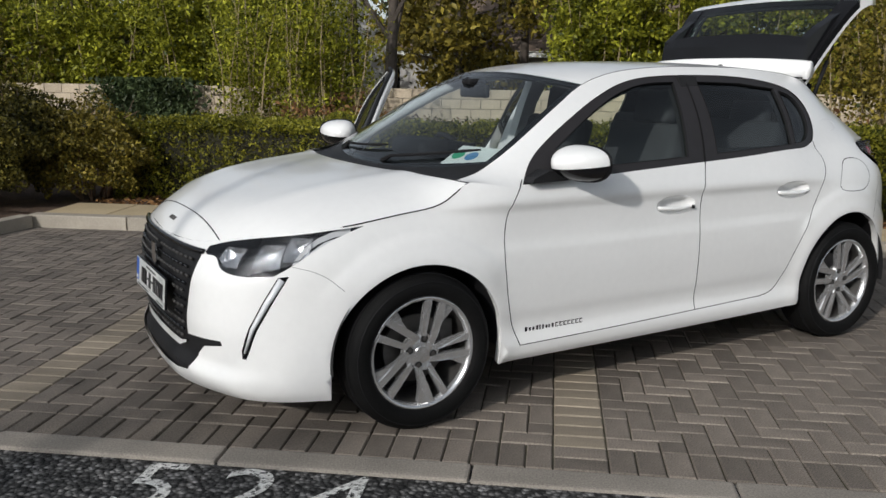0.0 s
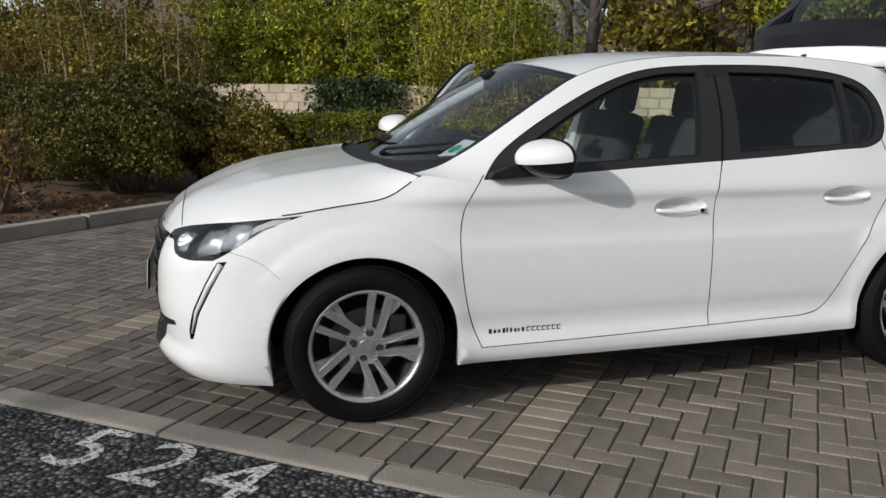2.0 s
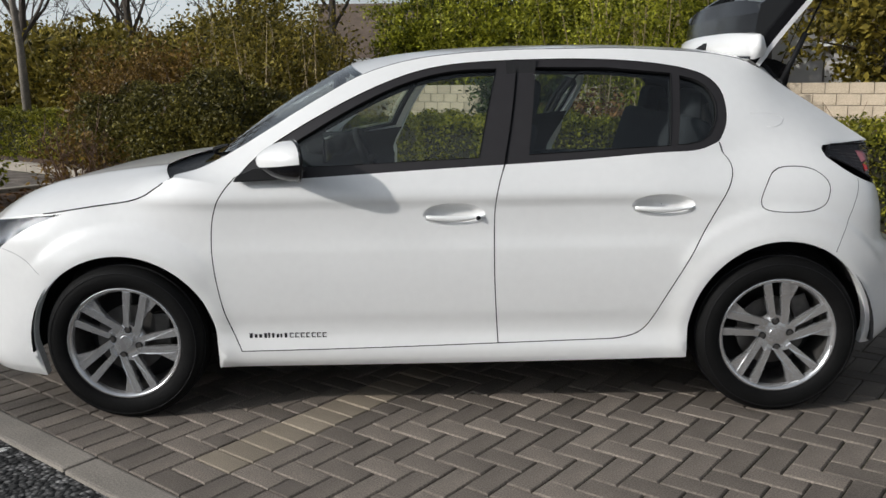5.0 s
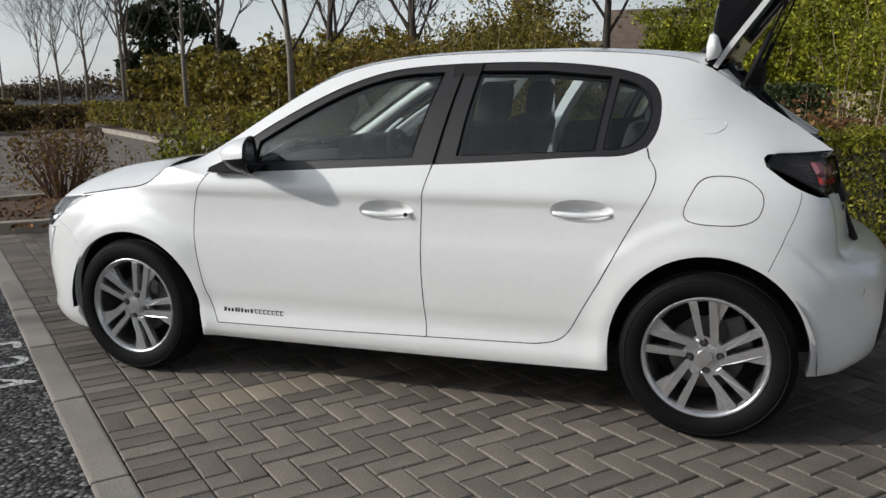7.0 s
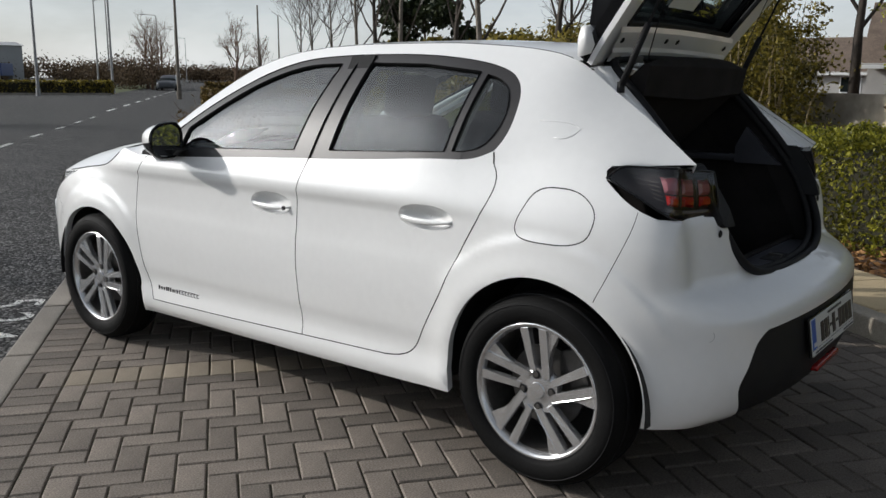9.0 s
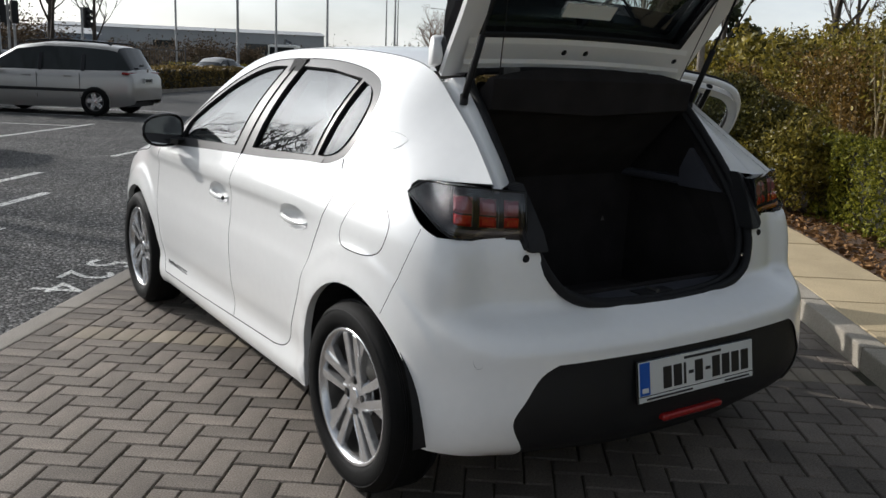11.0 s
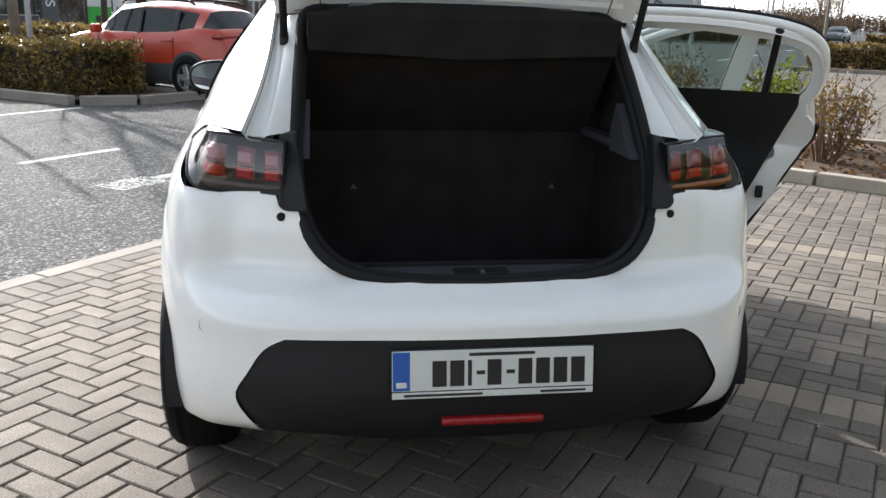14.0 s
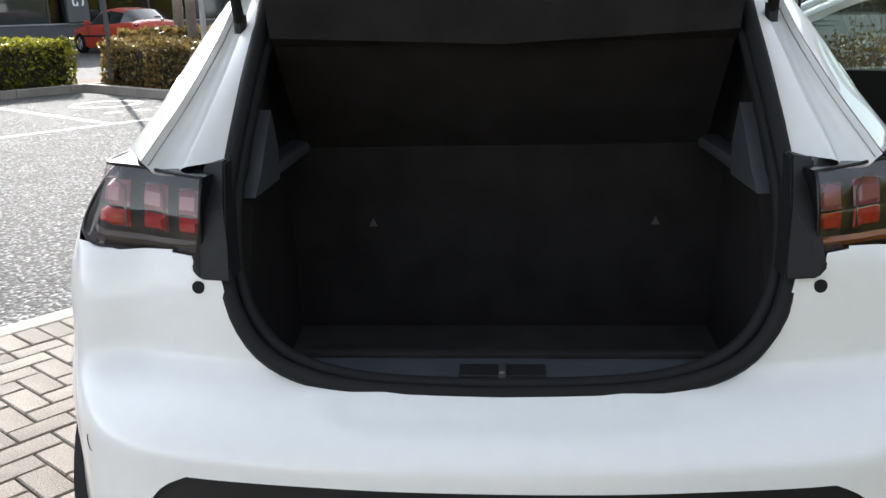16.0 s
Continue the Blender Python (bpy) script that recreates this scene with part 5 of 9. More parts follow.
def rows_to(j, m, side, shrink=0.94):
    a = j * math.tau / m
    ca, sa = math.cos(a), math.sin(a)
    yy = 0.104 * shrink * math.copysign(abs(ca) ** 0.75, ca)
    zz = 0.078 * shrink * math.copysign(abs(sa) ** 0.85, sa)
    zz *= 1.0 - 0.22 * (yy / 0.104 + 1) / 2 * (1 if sa > 0 else 0.3)
    return Vector((0.718 + 0.040 * (yy / 0.104), -side * (0.918 + yy), 1.022 + zz))


def make_door(kind, side, swing, hinge):
    """A door with its skin, lining, window and fittings; swung about its hinge."""
    front = kind == "f"
    classes = ["door_" + kind, "trim_" + kind] + ([] if front else [])
    door = piece("front_door" if front else "rear_door", ["door_" + kind], M_WHITE, car, (side,))
    piece("window_trim", ["trim_" + kind], M_TRIM, door, (side,), push=0.004)
    panes = [("window", "glass_f", G_SIDE)] if front else [("window", "glass_r", G_DARK), ("quarter_window", "glass_q", G_DARK)]
    for nm, cl, mat in panes:
        pane = piece(nm, [cl], mat, door, (side,), push=0.012)
        pane.visible_shadow = False
        returns("window_seal", [cl], 0.016, M_RUBBER, door, side)
    glasses = [c for _, c, _ in panes]
    dish_x, dish_z = (1.302, 0.800) if front else (2.090, 0.824)
    # closed doors get black edges, painting in the shade of the shut gap
    returns("door_edge", ["door_" + kind, "trim_" + kind] + glasses, 0.055, M_WHITE if swing else M_RUBBER, door, side,
            keep=lambda p: math.hypot((p[0] - dish_x) / 0.14, (p[2] - dish_z) / 0.06) > 1)
    piece("inner_panel", ["door_" + kind], M_WHITE if swing else M_DARKIN, door, (side,), push=0.055, back=True)
    lining = bmesh.new()
    rows = []
    for i in range(15):
        z = 0.37 + (0.985 - 0.37 if front else (1.080 if swing else 1.030) - 0.37) * i / 14
        x0 = 0.55 if front else 1.555
        x1 = float(np.interp(z, DOOR_MID[:, 1], DOOR_MID[:, 0])) - 0.065 if front else float(np.interp(z, (0.37, 0.60, 1.03), (1.95, 2.09, 2.27)))
        deep = 0.066 + 0.022 * math.exp(-((z - 0.70) / 0.10) ** 2) + 0.022 * float(smooth((z - 0.80) / 0.12))
        row = []
        for j in range(13):
            x = x0 + (x1 - x0) * j / 12
            y = -float(lower(float(s_at_x(x)), min(z, 0.93))[1]) - deep * (0.86 if j in (0, 12) else 1.0) - max(0.0, z - 0.93) * 0.5
            row.append(lining.verts.new((x, -side * y, z)))
        rows.append(row)
    for a, b in zip(rows, rows[1:]):
        for j in range(12):
            lining.faces.new((a[j], a[j + 1], b[j + 1], b[j]))
    part("door_lining", lining, M_DARKIN, door, smooth=True)
    piece("door_frame", ["trim_" + kind], M_WHITE if swing else M_DARKIN, door, (side,), push=0.045, back=True)
    if front:
        handle(door, 1.302, 0.800, side, True)
        wing_mirror(door, side)
    else:
        handle(door, 2.090, 0.824, side, False)
    arm = part("arm_rest", box((0.40, 0.05, 0.06), (hinge[0] + 0.42, -side * 0.770, 0.72), 0.02), M_DARKIN, door)
    if swing:
        run = TRIM_HIGH[(TRIM_HIGH[:, 0] < 1.55)] if front else np.vstack([DOOR_REAR[-18:-1], TRIM_HIGH[TRIM_HIGH[:, 0] > 1.565]])
        pts = []
        for x, z in run:
            q = upper(x, float(t_at(x, z)))
            pts.append(Vector((q[0], -side * (-q[1] - 0.030), q[2] + 0.004)))
        if not front:
            bar_ = [upper(x, float(t_at(x, z))) for x, z in ((2.132, 1.035), (2.150, 1.18), (2.168, 1.318))]
            part("window_divider", tube([Vector((q[0], -side * (-q[1] - 0.045), q[2])) for q in bar_], 0.017, 8), M_RUBBER, door)
        latch_x = float(np.interp(0.66, DOOR_MID[:, 1], DOOR_MID[:, 0])) if front else float(np.interp(0.66, DOOR_REAR[:-6, 1], DOOR_REAR[:-6, 0]))
        part("door_latch", box((0.03, 0.03, 0.05), (latch_x - 0.045, -side * 0.802, 0.66), 0.006), M_BLACK, door)
        around = np.vstack([DOOR_MID_UP[::-1], DOOR_MID[::-1], TRIM_HIGH[:0]]) if front else DOOR_REAR[:-1]
        edge_pts = [Vector(lower(float(s_at_x(x)), min(z, 1.0))) * Vector((1, side, 1)) for x, z in around if z < 0.97]
        part("door_seal", tube([q + Vector((0.004, side * 0.030, 0)) for q in edge_pts], 0.009, 6), M_RUBBER, door)
        part("frame_tube", tube(pts, 0.017, 8), M_WHITE, door, smooth=True)
        part("frame_seal", tube([p + Vector((0.0, -side * 0.012, 0.018)) for p in pts], 0.011, 8), M_RUBBER, door, smooth=True)
        c = Vector(hinge)
        door.matrix_basis = Matrix.Translation(c) @ Matrix.Rotation(radians(swing), 4, "Z") @ Matrix.Translation(-c)
    return door


make_door("f", 1, 0, (0.45, -0.85, 0))
make_door("r", 1, 0, (1.47, -0.85, 0))
make_door("f", -1, 66, (0.47, 0.845, 0))
make_door("r", -1, 60, (1.48, 0.845, 0))

# dealer's lettering on the front door, as plain marks
lettering = bmesh.new()
for x, w, h in ((0.487, 0.018, 0.026), (0.508, 0.015, 0.017), (0.526, 0.015, 0.017), (0.545, 0.016, 0.026), (0.562, 0.010, 0.030), (0.577, 0.012, 0.026), (0.594, 0.014, 0.017),
                (0.610, 0.010, 0.017), (0.626, 0.014, 0.026)):
    y = float(lower(float(s_at_x(x)), 0.33)[1])
    box((w * 0.66, 0.0014, h * 0.85), (x + w / 2, y - 0.0008, 0.331), bm=lettering)
for k in range(7):
    x = 0.648 + k * 0.0215
    y = float(lower(float(s_at_x(x)), 0.33)[1])
    box((0.016, 0.0014, 0.0034), (x + 0.008, y - 0.0008, 0.341), bm=lettering)
    box((0.016, 0.0014, 0.0034), (x + 0.008, y - 0.0008, 0.325), bm=lettering)
    box((0.0036, 0.0014, 0.018), (x + 0.002, y - 0.0008, 0.333), bm=lettering)
part("dealer_lettering", lettering, M_INK, car, "small black dealer lettering on the door, as bars")

# door openings: pillars and sills of the far side
for side in (1, -1):
    pillar = bmesh.new()
    rows = []
    for z, y, w in ((0.26, 0.80, 0.20), (0.5, 0.81, 0.12), (0.95, 0.785, 0.10), (1.2, 0.70, 0.09), (1.37, 0.60, 0.12)):
        cx = 1.46 + (z - 0.3) * 0.075 + 0.03
        rows.append([pillar.verts.new((cx + dx * w, -side * (y - dy), z)) for dx, dy in ((-0.5, 0.0), (0.5, 0.0), (0.5, 0.07), (-0.5, 0.07))])
    for a, b in zip(rows, rows[1:]):
        for k in range(4):
            pillar.faces.new((a[k], a[(k + 1) % 4], b[(k + 1) % 4], b[k]))
    bmesh.ops.recalc_face_normals(pillar, faces=pillar.faces)
    part("door_pillar", pillar, M_WHITE if side < 0 else M_DARKIN, car)
    part("door_sill", box((1.75, 0.12, 0.10), (1.28, -side * 0.765, 0.30), 0.02), M_WHITE if side < 0 else M_DARKIN, car)
    jamb = bmesh.new()
    tube([(x, -side * (float(RAIL_Y(x)) - 0.03), float(RAIL_Z(x)) - 0.035) for x in np.linspace(0.36, 2.4, 40)], 0.030, 8, jamb)
    part("roof_rail", jamb, M_WHITE if side < 0 else M_HEADLINER, car, smooth=True)

# ---- tailgate, standing open ----
HINGE = Vector((2.490, 0, 1.352))
LIFT = radians(-87)
gate = empty("tailgate")
gate.parent = car
gate.matrix_basis = Matrix.Translation(HINGE + Vector((0, 0, -0.022))) @ Matrix.Rotation(LIFT, 4, "Y") @ Matrix.Translation(-HINGE)
# closed profile: x, half width, height of the outer face
GATE = ((2.520, 0.545, 1.366), (2.60, 0.552, 1.318), (2.70, 0.562, 1.250), (2.80, 0.576, 1.180), (2.90, 0.594, 1.105), (2.965, 0.606, 1.035),
        (2.995, 0.610, 0.96), (3.010, 0.555, 0.86), (3.020, 0.50, 0.76), (3.035, 0.42, 0.69))
GATE_W = pchip(range(10), [g[1] for g in GATE])
GATE_X = pchip(range(10), [g[0] for g in GATE])
GATE_Z = pchip(range(10), [g[2] for g in GATE])


def gate_point(u, v, deep=0.0):
    """u down the gate, v across it, deep metres into it."""
    k = u * 9
    c = 2 * v - 1
    x, z, w = float(GATE_X(k)), float(GATE_Z(k)), float(GATE_W(k))
    dx, dz = float(GATE_X(k + 0.01) - GATE_X(k - 0.01)), float(GATE_Z(k + 0.01) - GATE_Z(k - 0.01))
    ln = math.hypot(dx, dz) or 1
    bulge = 0.028 * (1 - c * c)
    nx, nz = -dz / ln, dx / ln
    off = bulge - deep
    return Vector((x + nx * off, c * w, z + nz * off))


def sheet_of(name, u0, u1, v0, v1, deep, nu, nv, mat, parent, label=""):
    verts = [gate_point(u0 + (u1 - u0) * i / nu, v0 + (v1 - v0) * j / nv, deep) for i in range(nu + 1) for j in range(nv + 1)]
    faces = [(i * (nv + 1) + j, i * (nv + 1) + j + 1, (i + 1) * (nv + 1) + j + 1, (i + 1) * (nv + 1) + j) for i in range(nu) for j in range(nv)]
    return part(name, mesh_of(name, verts, faces, mat, True), None, parent, label)


G0, G1, GV = 0.17, 0.54, 0.09
sheet_of("gate_header", 0.0, G0, 0, 1, 0.0, 6, 24, M_GLOSSBLACK, gate)
sheet_of("gate_side", G0, G1, 0, GV, 0.0, 14, 4, M_GLOSSBLACK, gate)
sheet_of("gate_side", G0, G1, 1 - GV, 1, 0.0, 14, 4, M_GLOSSBLACK, gate)
sheet_of("gate_panel", G1, 1.0, 0, 1, 0.0, 14, 24, M_WHITE, gate)
rear_glass = sheet_of("rear_window", G0, G1, GV, 1 - GV, 0.004, 14, 24, G_DARK, gate, "dark tinted rear window")
rear_glass.visible_shadow = False
sheet_of("inner_header", 0.0, G0, 0, 1, 0.055, 6, 24, M_WHITE, gate)
sheet_of("inner_side", G0, G1, 0, GV, 0.055, 14, 4, M_WHITE, gate)
sheet_of("inner_side", G0, G1, 1 - GV, 1, 0.055, 14, 4, M_WHITE, gate)
sheet_of("inner_panel", G1, 1.0, 0, 1, 0.055, 14, 24, M_DARKIN, gate)
# pressed shelf of the inner frame below the glass, and a paper sticker inside it
press = bmesh.new()
rows = [[press.verts.new(gate_point(u, v, d)) for u, d in ((0.010, 0.056), (0.030, 0.074), (0.075, 0.078), (0.090, 0.070), (0.150, 0.066), (0.165, 0.057))] for v in np.linspace(0.05, 0.95, 25)]
for a, b in zip(rows, rows[1:]):
    for j in range(5):
        press.faces.new((a[j], a[j + 1], b[j + 1], b[j]))
bmesh.ops.recalc_face_normals(press, faces=press.faces)
part("inner_pressing", press, M_WHITE, gate)
sheet_of("window_sticker", 0.215, 0.265, 0.40, 0.60, 0.010, 2, 4, M_PAPER, gate, "white paper sticker on the rear window")
rim = bmesh.new()
for v in (0, 1):
    dark_edge = bmesh.new()
    vs = [(dark_edge.verts.new(gate_point(u, v, -0.001)), dark_edge.verts.new(gate_point(u, v, 0.036))) for u in np.linspace(0, 0.52, 24)]
    for a, b in zip(vs, vs[1:]):
        dark_edge.faces.new((a[0], a[1], b[1], b[0]))
    part("side_trim", dark_edge, M_GLOSSBLACK, gate)
    rows = [(gate_point(u, v, 0.036 if u < 0.52 else 0.0), gate_point(u, v, 0.055)) for u in np.linspace(0, 1, 40)]
    vs = [(rim.verts.new(a), rim.verts.new(b)) for a, b in rows]
    for a, b in zip(vs, vs[1:]):
        rim.faces.new((a[0], a[1], b[1], b[0]))
for u in (0.0, 1.0):
    vs = [(rim.verts.new(gate_point(u, v, 0.0)), rim.verts.new(gate_point(u, v, 0.055))) for v in np.linspace(0, 1, 25)]
    for a, b in zip(vs, vs[1:]):
        rim.faces.new((a[0], a[1], b[1], b[0]))
part("gate_edge", rim, M_WHITE, gate)
seal = bmesh.new()
loop = [(G0, v) for v in np.linspace(GV, 1 - GV, 20)] + [(u, 1 - GV) for u in np.linspace(G0, G1, 14)] + [(G1, v) for v in np.linspace(1 - GV, GV, 20)] + [(u, GV) for u in np.linspace(G1, G0, 14)]
tube([gate_point(u, v, 0.050) for u, v in loop], 0.010, 6, seal)
part("window_seal", seal, M_RUBBER, gate)
# spoiler lip
spoiler = bmesh.new()
rows = []
for c in np.linspace(-1, 1, 31):
    w = 0.572
    tip = 0.118 - 0.020 * abs(c) ** 3
    z = 1.386 - 0.028 * abs(c) ** 2.5
    prof = ((2.518, z - 0.002), (2.518 + tip * 0.55, z + 0.002), (2.518 + tip * 0.93, z - 0.006), (2.518 + tip, z - 0.020), (2.518 + tip * 0.90, z - 0.034), (2.518 + tip * 0.4, z - 0.052), (2.53, z - 0.040))
    rows.append([spoiler.verts.new((x, c * w, zz)) for x, zz in prof])
for a, b in zip(rows, rows[1:]):
    for k in range(len(a)):
        spoiler.faces.new((a[k], a[(k + 1) % len(a)], b[(k + 1) % len(a)], b[k]))
spoiler.faces.new(rows[0])
spoiler.faces.new(rows[-1])
bmesh.ops.recalc_face_normals(spoiler, faces=spoiler.faces)
part("spoiler", spoiler, M_WHITE, gate, "white roof spoiler", smooth=True)
for v0, v1 in ((0.0, 1.0),):
    ext = bmesh.new()
    rows = []
    for c in np.linspace(-1, 1, 31):
        z = 1.386 - 0.028 * abs(c) ** 2.5
        w = 0.530
        rows.append([ext.verts.new((x, c * w, zz)) for x, zz in ((2.625, z - 0.012), (2.70, z - 0.018), (2.768 - 0.03 * abs(c) ** 3, z - 0.032), (2.70, z - 0.044), (2.60, z - 0.052))])
    for a, b in zip(rows, rows[1:]):
        for k in range(5):
            ext.faces.new((a[k], a[(k + 1) % 5], b[(k + 1) % 5], b[k]))
    ext.faces.new(rows[0])
    ext.faces.new(rows[-1])
    bmesh.ops.recalc_face_normals(ext, faces=ext.faces)
    part("spoiler_extension", ext, M_GLOSSBLACK, gate, "gloss black rear edge of the spoiler")
for side in (1, -1):
    fin = bmesh.new()
    p = [(2.58, 1.345), (2.735, 1.335), (2.80, 1.255), (2.885, 1.125), (2.80, 1.17), (2.66, 1.27)]
    a = [fin.verts.new((x, -side * (0.528 + 0.10 * (1.35 - z)), z)) for x, z in p]
    b = [fin.verts.new((x, -side * (0.470 + 0.10 * (1.35 - z)), z)) for x, z in p]
    fin.faces.new(a)
    fin.faces.new(b[::-1])
    for i in range(6):
        fin.faces.new((a[i], a[(i + 1) % 6], b[(i + 1) % 6], b[i]))
    bmesh.ops.recalc_face_normals(fin, faces=fin.faces)
    part("side_deflector", fin, M_GLOSSBLACK, gate)
wip = bmesh.new()
tube([gate_point(0.12, 0.52, -0.03), gate_point(0.30, 0.60, -0.03), gate_point(0.22, 0.72, -0.02)], [0.012, 0.008, 0.005], 6, wip)
part("rear_wiper", wip, M_RUBBER, gate)
for v in (0.43, 0.52, 0.09, 0.91):
    p = gate_point(0.122, v, 0.069)
    o = part("rubber_plug", lathe([(0.0, 0.003), (0.009, 0.003), (0.011, 0.0)], 14), M_RUBBER, gate)
    o.matrix_local = Matrix.Translation(p) @ Vector((0.55, 0, 0.83)).to_track_quat("-Y", "Z").to_matrix().to_4x4()
for y in (-0.30, 0.30):
    hinge = part("hinge", box((0.07, 0.05, 0.014), (2.55, y, 1.335), 0.004), M_WHITE, car)
    part("hinge", box((0.03, 0.07, 0.03), (2.56, y, 1.352), 0.006), M_STEEL, car)

# gas struts
for side in (1, -1):
    foot = Vector((2.620, -side * 0.520, 1.262))
    top = gate.matrix_basis @ gate_point(0.46, 0.06 if side > 0 else 0.94, 0.065)
    d = (top - foot)
    strut = part("gas_strut", tube([foot, foot + d * 0.45], 0.011, 10), M_RUBBER, car, smooth=True)
    part("strut_rod", tube([foot + d * 0.44, top], 0.0045, 8), M_RUBBER, strut)
    part("strut_joint", tube([foot + Vector((0, 0, -0.018)), foot + Vector((0, 0, 0.018))], 0.013, 8), M_BLACK, strut)

# ---- boot ----
M_SILL = material("sill_plastic", (0.055, 0.057, 0.068), 0.35, vary=0.2, scale=12)
SEAL = [(2.545, 0.40, 1.352), (2.565, 0.462, 1.330), (2.62, 0.474, 1.270), (2.70, 0.480, 1.19), (2.80, 0.488, 1.08), (2.880, 0.494, 0.98), (2.940, 0.490, 0.89),
        (2.985, 0.468, 0.800), (3.020, 0.410, 0.720), (3.038, 0.310, 0.678), (3.048, 0.16, 0.662), (3.050, 0.0, 0.658)]
half = cubic([(p[1], p[2]) for p in SEAL])
xs_seal = np.interp(half[0], np.linspace(0, half[0][-1], len(SEAL)), [p[0] for p in SEAL])
k = np.linspace(0, len(half[0]) - 1, 46).astype(int)
seal_x = np.interp(half[1][k, 1], [p[2] for p in SEAL][::-1], [p[0] for p in SEAL][::-1])
SEAL_R = [Vector((seal_x[i], half[1][k[i], 0], half[1][k[i], 1])) for i in range(len(k))]
SEAL_LOOP = [Vector((p.x, -p.y, p.z)) for p in SEAL_R] + SEAL_R[::-1][1:]
part("boot_seal", tube(SEAL_LOOP, 0.015, 8), M_RUBBER, car, smooth=True)
part("boot_seal", tube([p + Vector((-0.030, -0.012 if p.y > 0 else 0.012, 0.004)) for p in SEAL_LOOP], 0.013, 8), M_RUBBER, car, smooth=True)
part("boot_seal", tube([SEAL_LOOP[0], (2.54, -0.2, 1.362), (2.54, 0.2, 1.362), SEAL_LOOP[-1]], 0.012, 8), M_RUBBER, car, smooth=True)
# painted gutter between the flank and the seal
for side in (1, -1):
    gut = bmesh.new()
    rows = []
    sz_, sx_, sy_ = [p.z for p in SEAL_R[2:30]][::-1], [p.x for p in SEAL_R[2:30]][::-1], [p.y for p in SEAL_R[2:30]][::-1]
    for t in np.linspace(0, 1, 40):
        x = 2.485 + (2.93 - 2.485) * t
        o = Vector((x, -side * (float(RAIL_Y(x)) - 0.001), float(RAIL_Z(x)) - 0.001))
        zq = o.z - 0.012
        q = Vector((float(np.interp(zq, sz_, sx_)), -side * float(np.interp(zq, sz_, sy_)), zq))
        rows.append([gut.verts.new(o.lerp(q, f) + Vector((dx, 0, dz))) for f, dx, dz in
                     ((0, 0, 0), (0.05, -0.003, -0.010), (0.10, -0.005, -0.021), (0.16, -0.005, -0.025), (0.34, -0.002, -0.026), (0.40, 0.003, -0.019), (0.44, 0.006, -0.012),
                      (0.50, 0.008, -0.009), (0.75, 0.004, -0.004), (1, 0, 0))])
    for a, b in zip(rows, rows[1:]):
        for j in range(9):
            gut.faces.new((a[j], a[j + 1], b[j + 1], b[j]))
    part("boot_gutter", gut, M_WHITE, car, smooth=True)
    rows = None
    jam = bmesh.new()
    prev = None
    for i in range(8, len(SEAL_R)):
        p = SEAL_R[i]
        if p.z > 0.860:
            continue
        o = lower(float(s_rear(-min(0.512, p.y + (0.026 if p.z > 0.72 else 0.004 if p.y > 0.05 else 0.0)))), max(0.664, p.z - (0.0 if p.z > 0.75 else 0.004)))
        cur = (jam.verts.new((o[0], o[1] * side, o[2])), jam.verts.new((p.x, -side * p.y, p.z)))
        if prev:
            jam.faces.new((prev[0], cur[0], cur[1], prev[1]))
        prev = cur
    part("boot_jamb", jam, M_WHITE, car)
    plug = part("rubber_plug", lathe([(0.0, -0.004), (0.010, -0.004), (0.012, 0.0)], 16), M_RUBBER, car)
    q = lower(float(s_rear(-0.530)), 0.826)
    plug.matrix_local = Matrix.Translation((q[0] + 0.001, q[1] * side, q[2])) @ Matrix.Rotation(radians(90), 4, "Z")
    stop = part("rubber_stop", lathe([(0.0, -0.014), (0.014, -0.012), (0.016, 0.0), (0.016, 0.02)], 16), M_RUBBER, car, smooth=True)
    stop.matrix_local = Matrix.Translation((2.815, -side * 0.530, 1.040)) @ Matrix.Rotation(radians(90), 4, "Z") @ Matrix.Rotation(radians(-35), 4, "X")
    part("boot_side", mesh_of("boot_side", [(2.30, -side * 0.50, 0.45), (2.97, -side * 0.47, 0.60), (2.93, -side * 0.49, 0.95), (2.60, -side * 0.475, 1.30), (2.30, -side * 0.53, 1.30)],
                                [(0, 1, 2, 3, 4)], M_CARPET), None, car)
    part("shelf_support", box((0.34, 0.05, 0.03), (2.52, -side * 0.478, 0.975), 0.012), M_SILL, car)
    trim_ = bmesh.new()
    ins = [trim_.verts.new((x, -side * (0.452 + 0.02 * (1.0 - z)), z)) for x, z in ((2.66, 0.955), (2.845, 0.955), (2.80, 0.99), (2.74, 1.06), (2.70, 1.10), (2.66, 1.02))]
    outs = [trim_.verts.new((v.co.x, v.co.y - side * 0.035, v.co.z)) for v in ins]
    trim_.faces.new(ins)
    for i in range(6):
        trim_.faces.new((ins[i], outs[i], outs[(i + 1) % 6], ins[(i + 1) % 6]))
    bmesh.ops.recalc_face_normals(trim_, faces=trim_.faces)
    part("side_trim", trim_, M_SILL, car)
# boot carpet again, paler to paint veiling glare onto the unlit floor
M_CARPET_GLARE = material("boot_carpet_glare", (0.045, 0.042, 0.042), 0.95, spec=0.15, vary=0.3, scale=9, bump=0.4, bump_scale=300)
part("boot_floor", box((0.72, 1.0, 0.02), (2.63, 0, 0.51), 0.004), M_CARPET_GLARE, car)
part("sill_trim", box((0.115, 0.84, 0.045), (2.972, 0, 0.650), 0.014), M_SILL, car, "black plastic boot sill trim")
part("latch_plate", box((0.050, 0.150, 0.006), (2.985, 0.0, 0.674), 0.002), M_BLACK, car)
part("latch", box((0.050, 0.013, 0.016), (2.990, 0.0, 0.678), 0.003), M_STEEL, car)
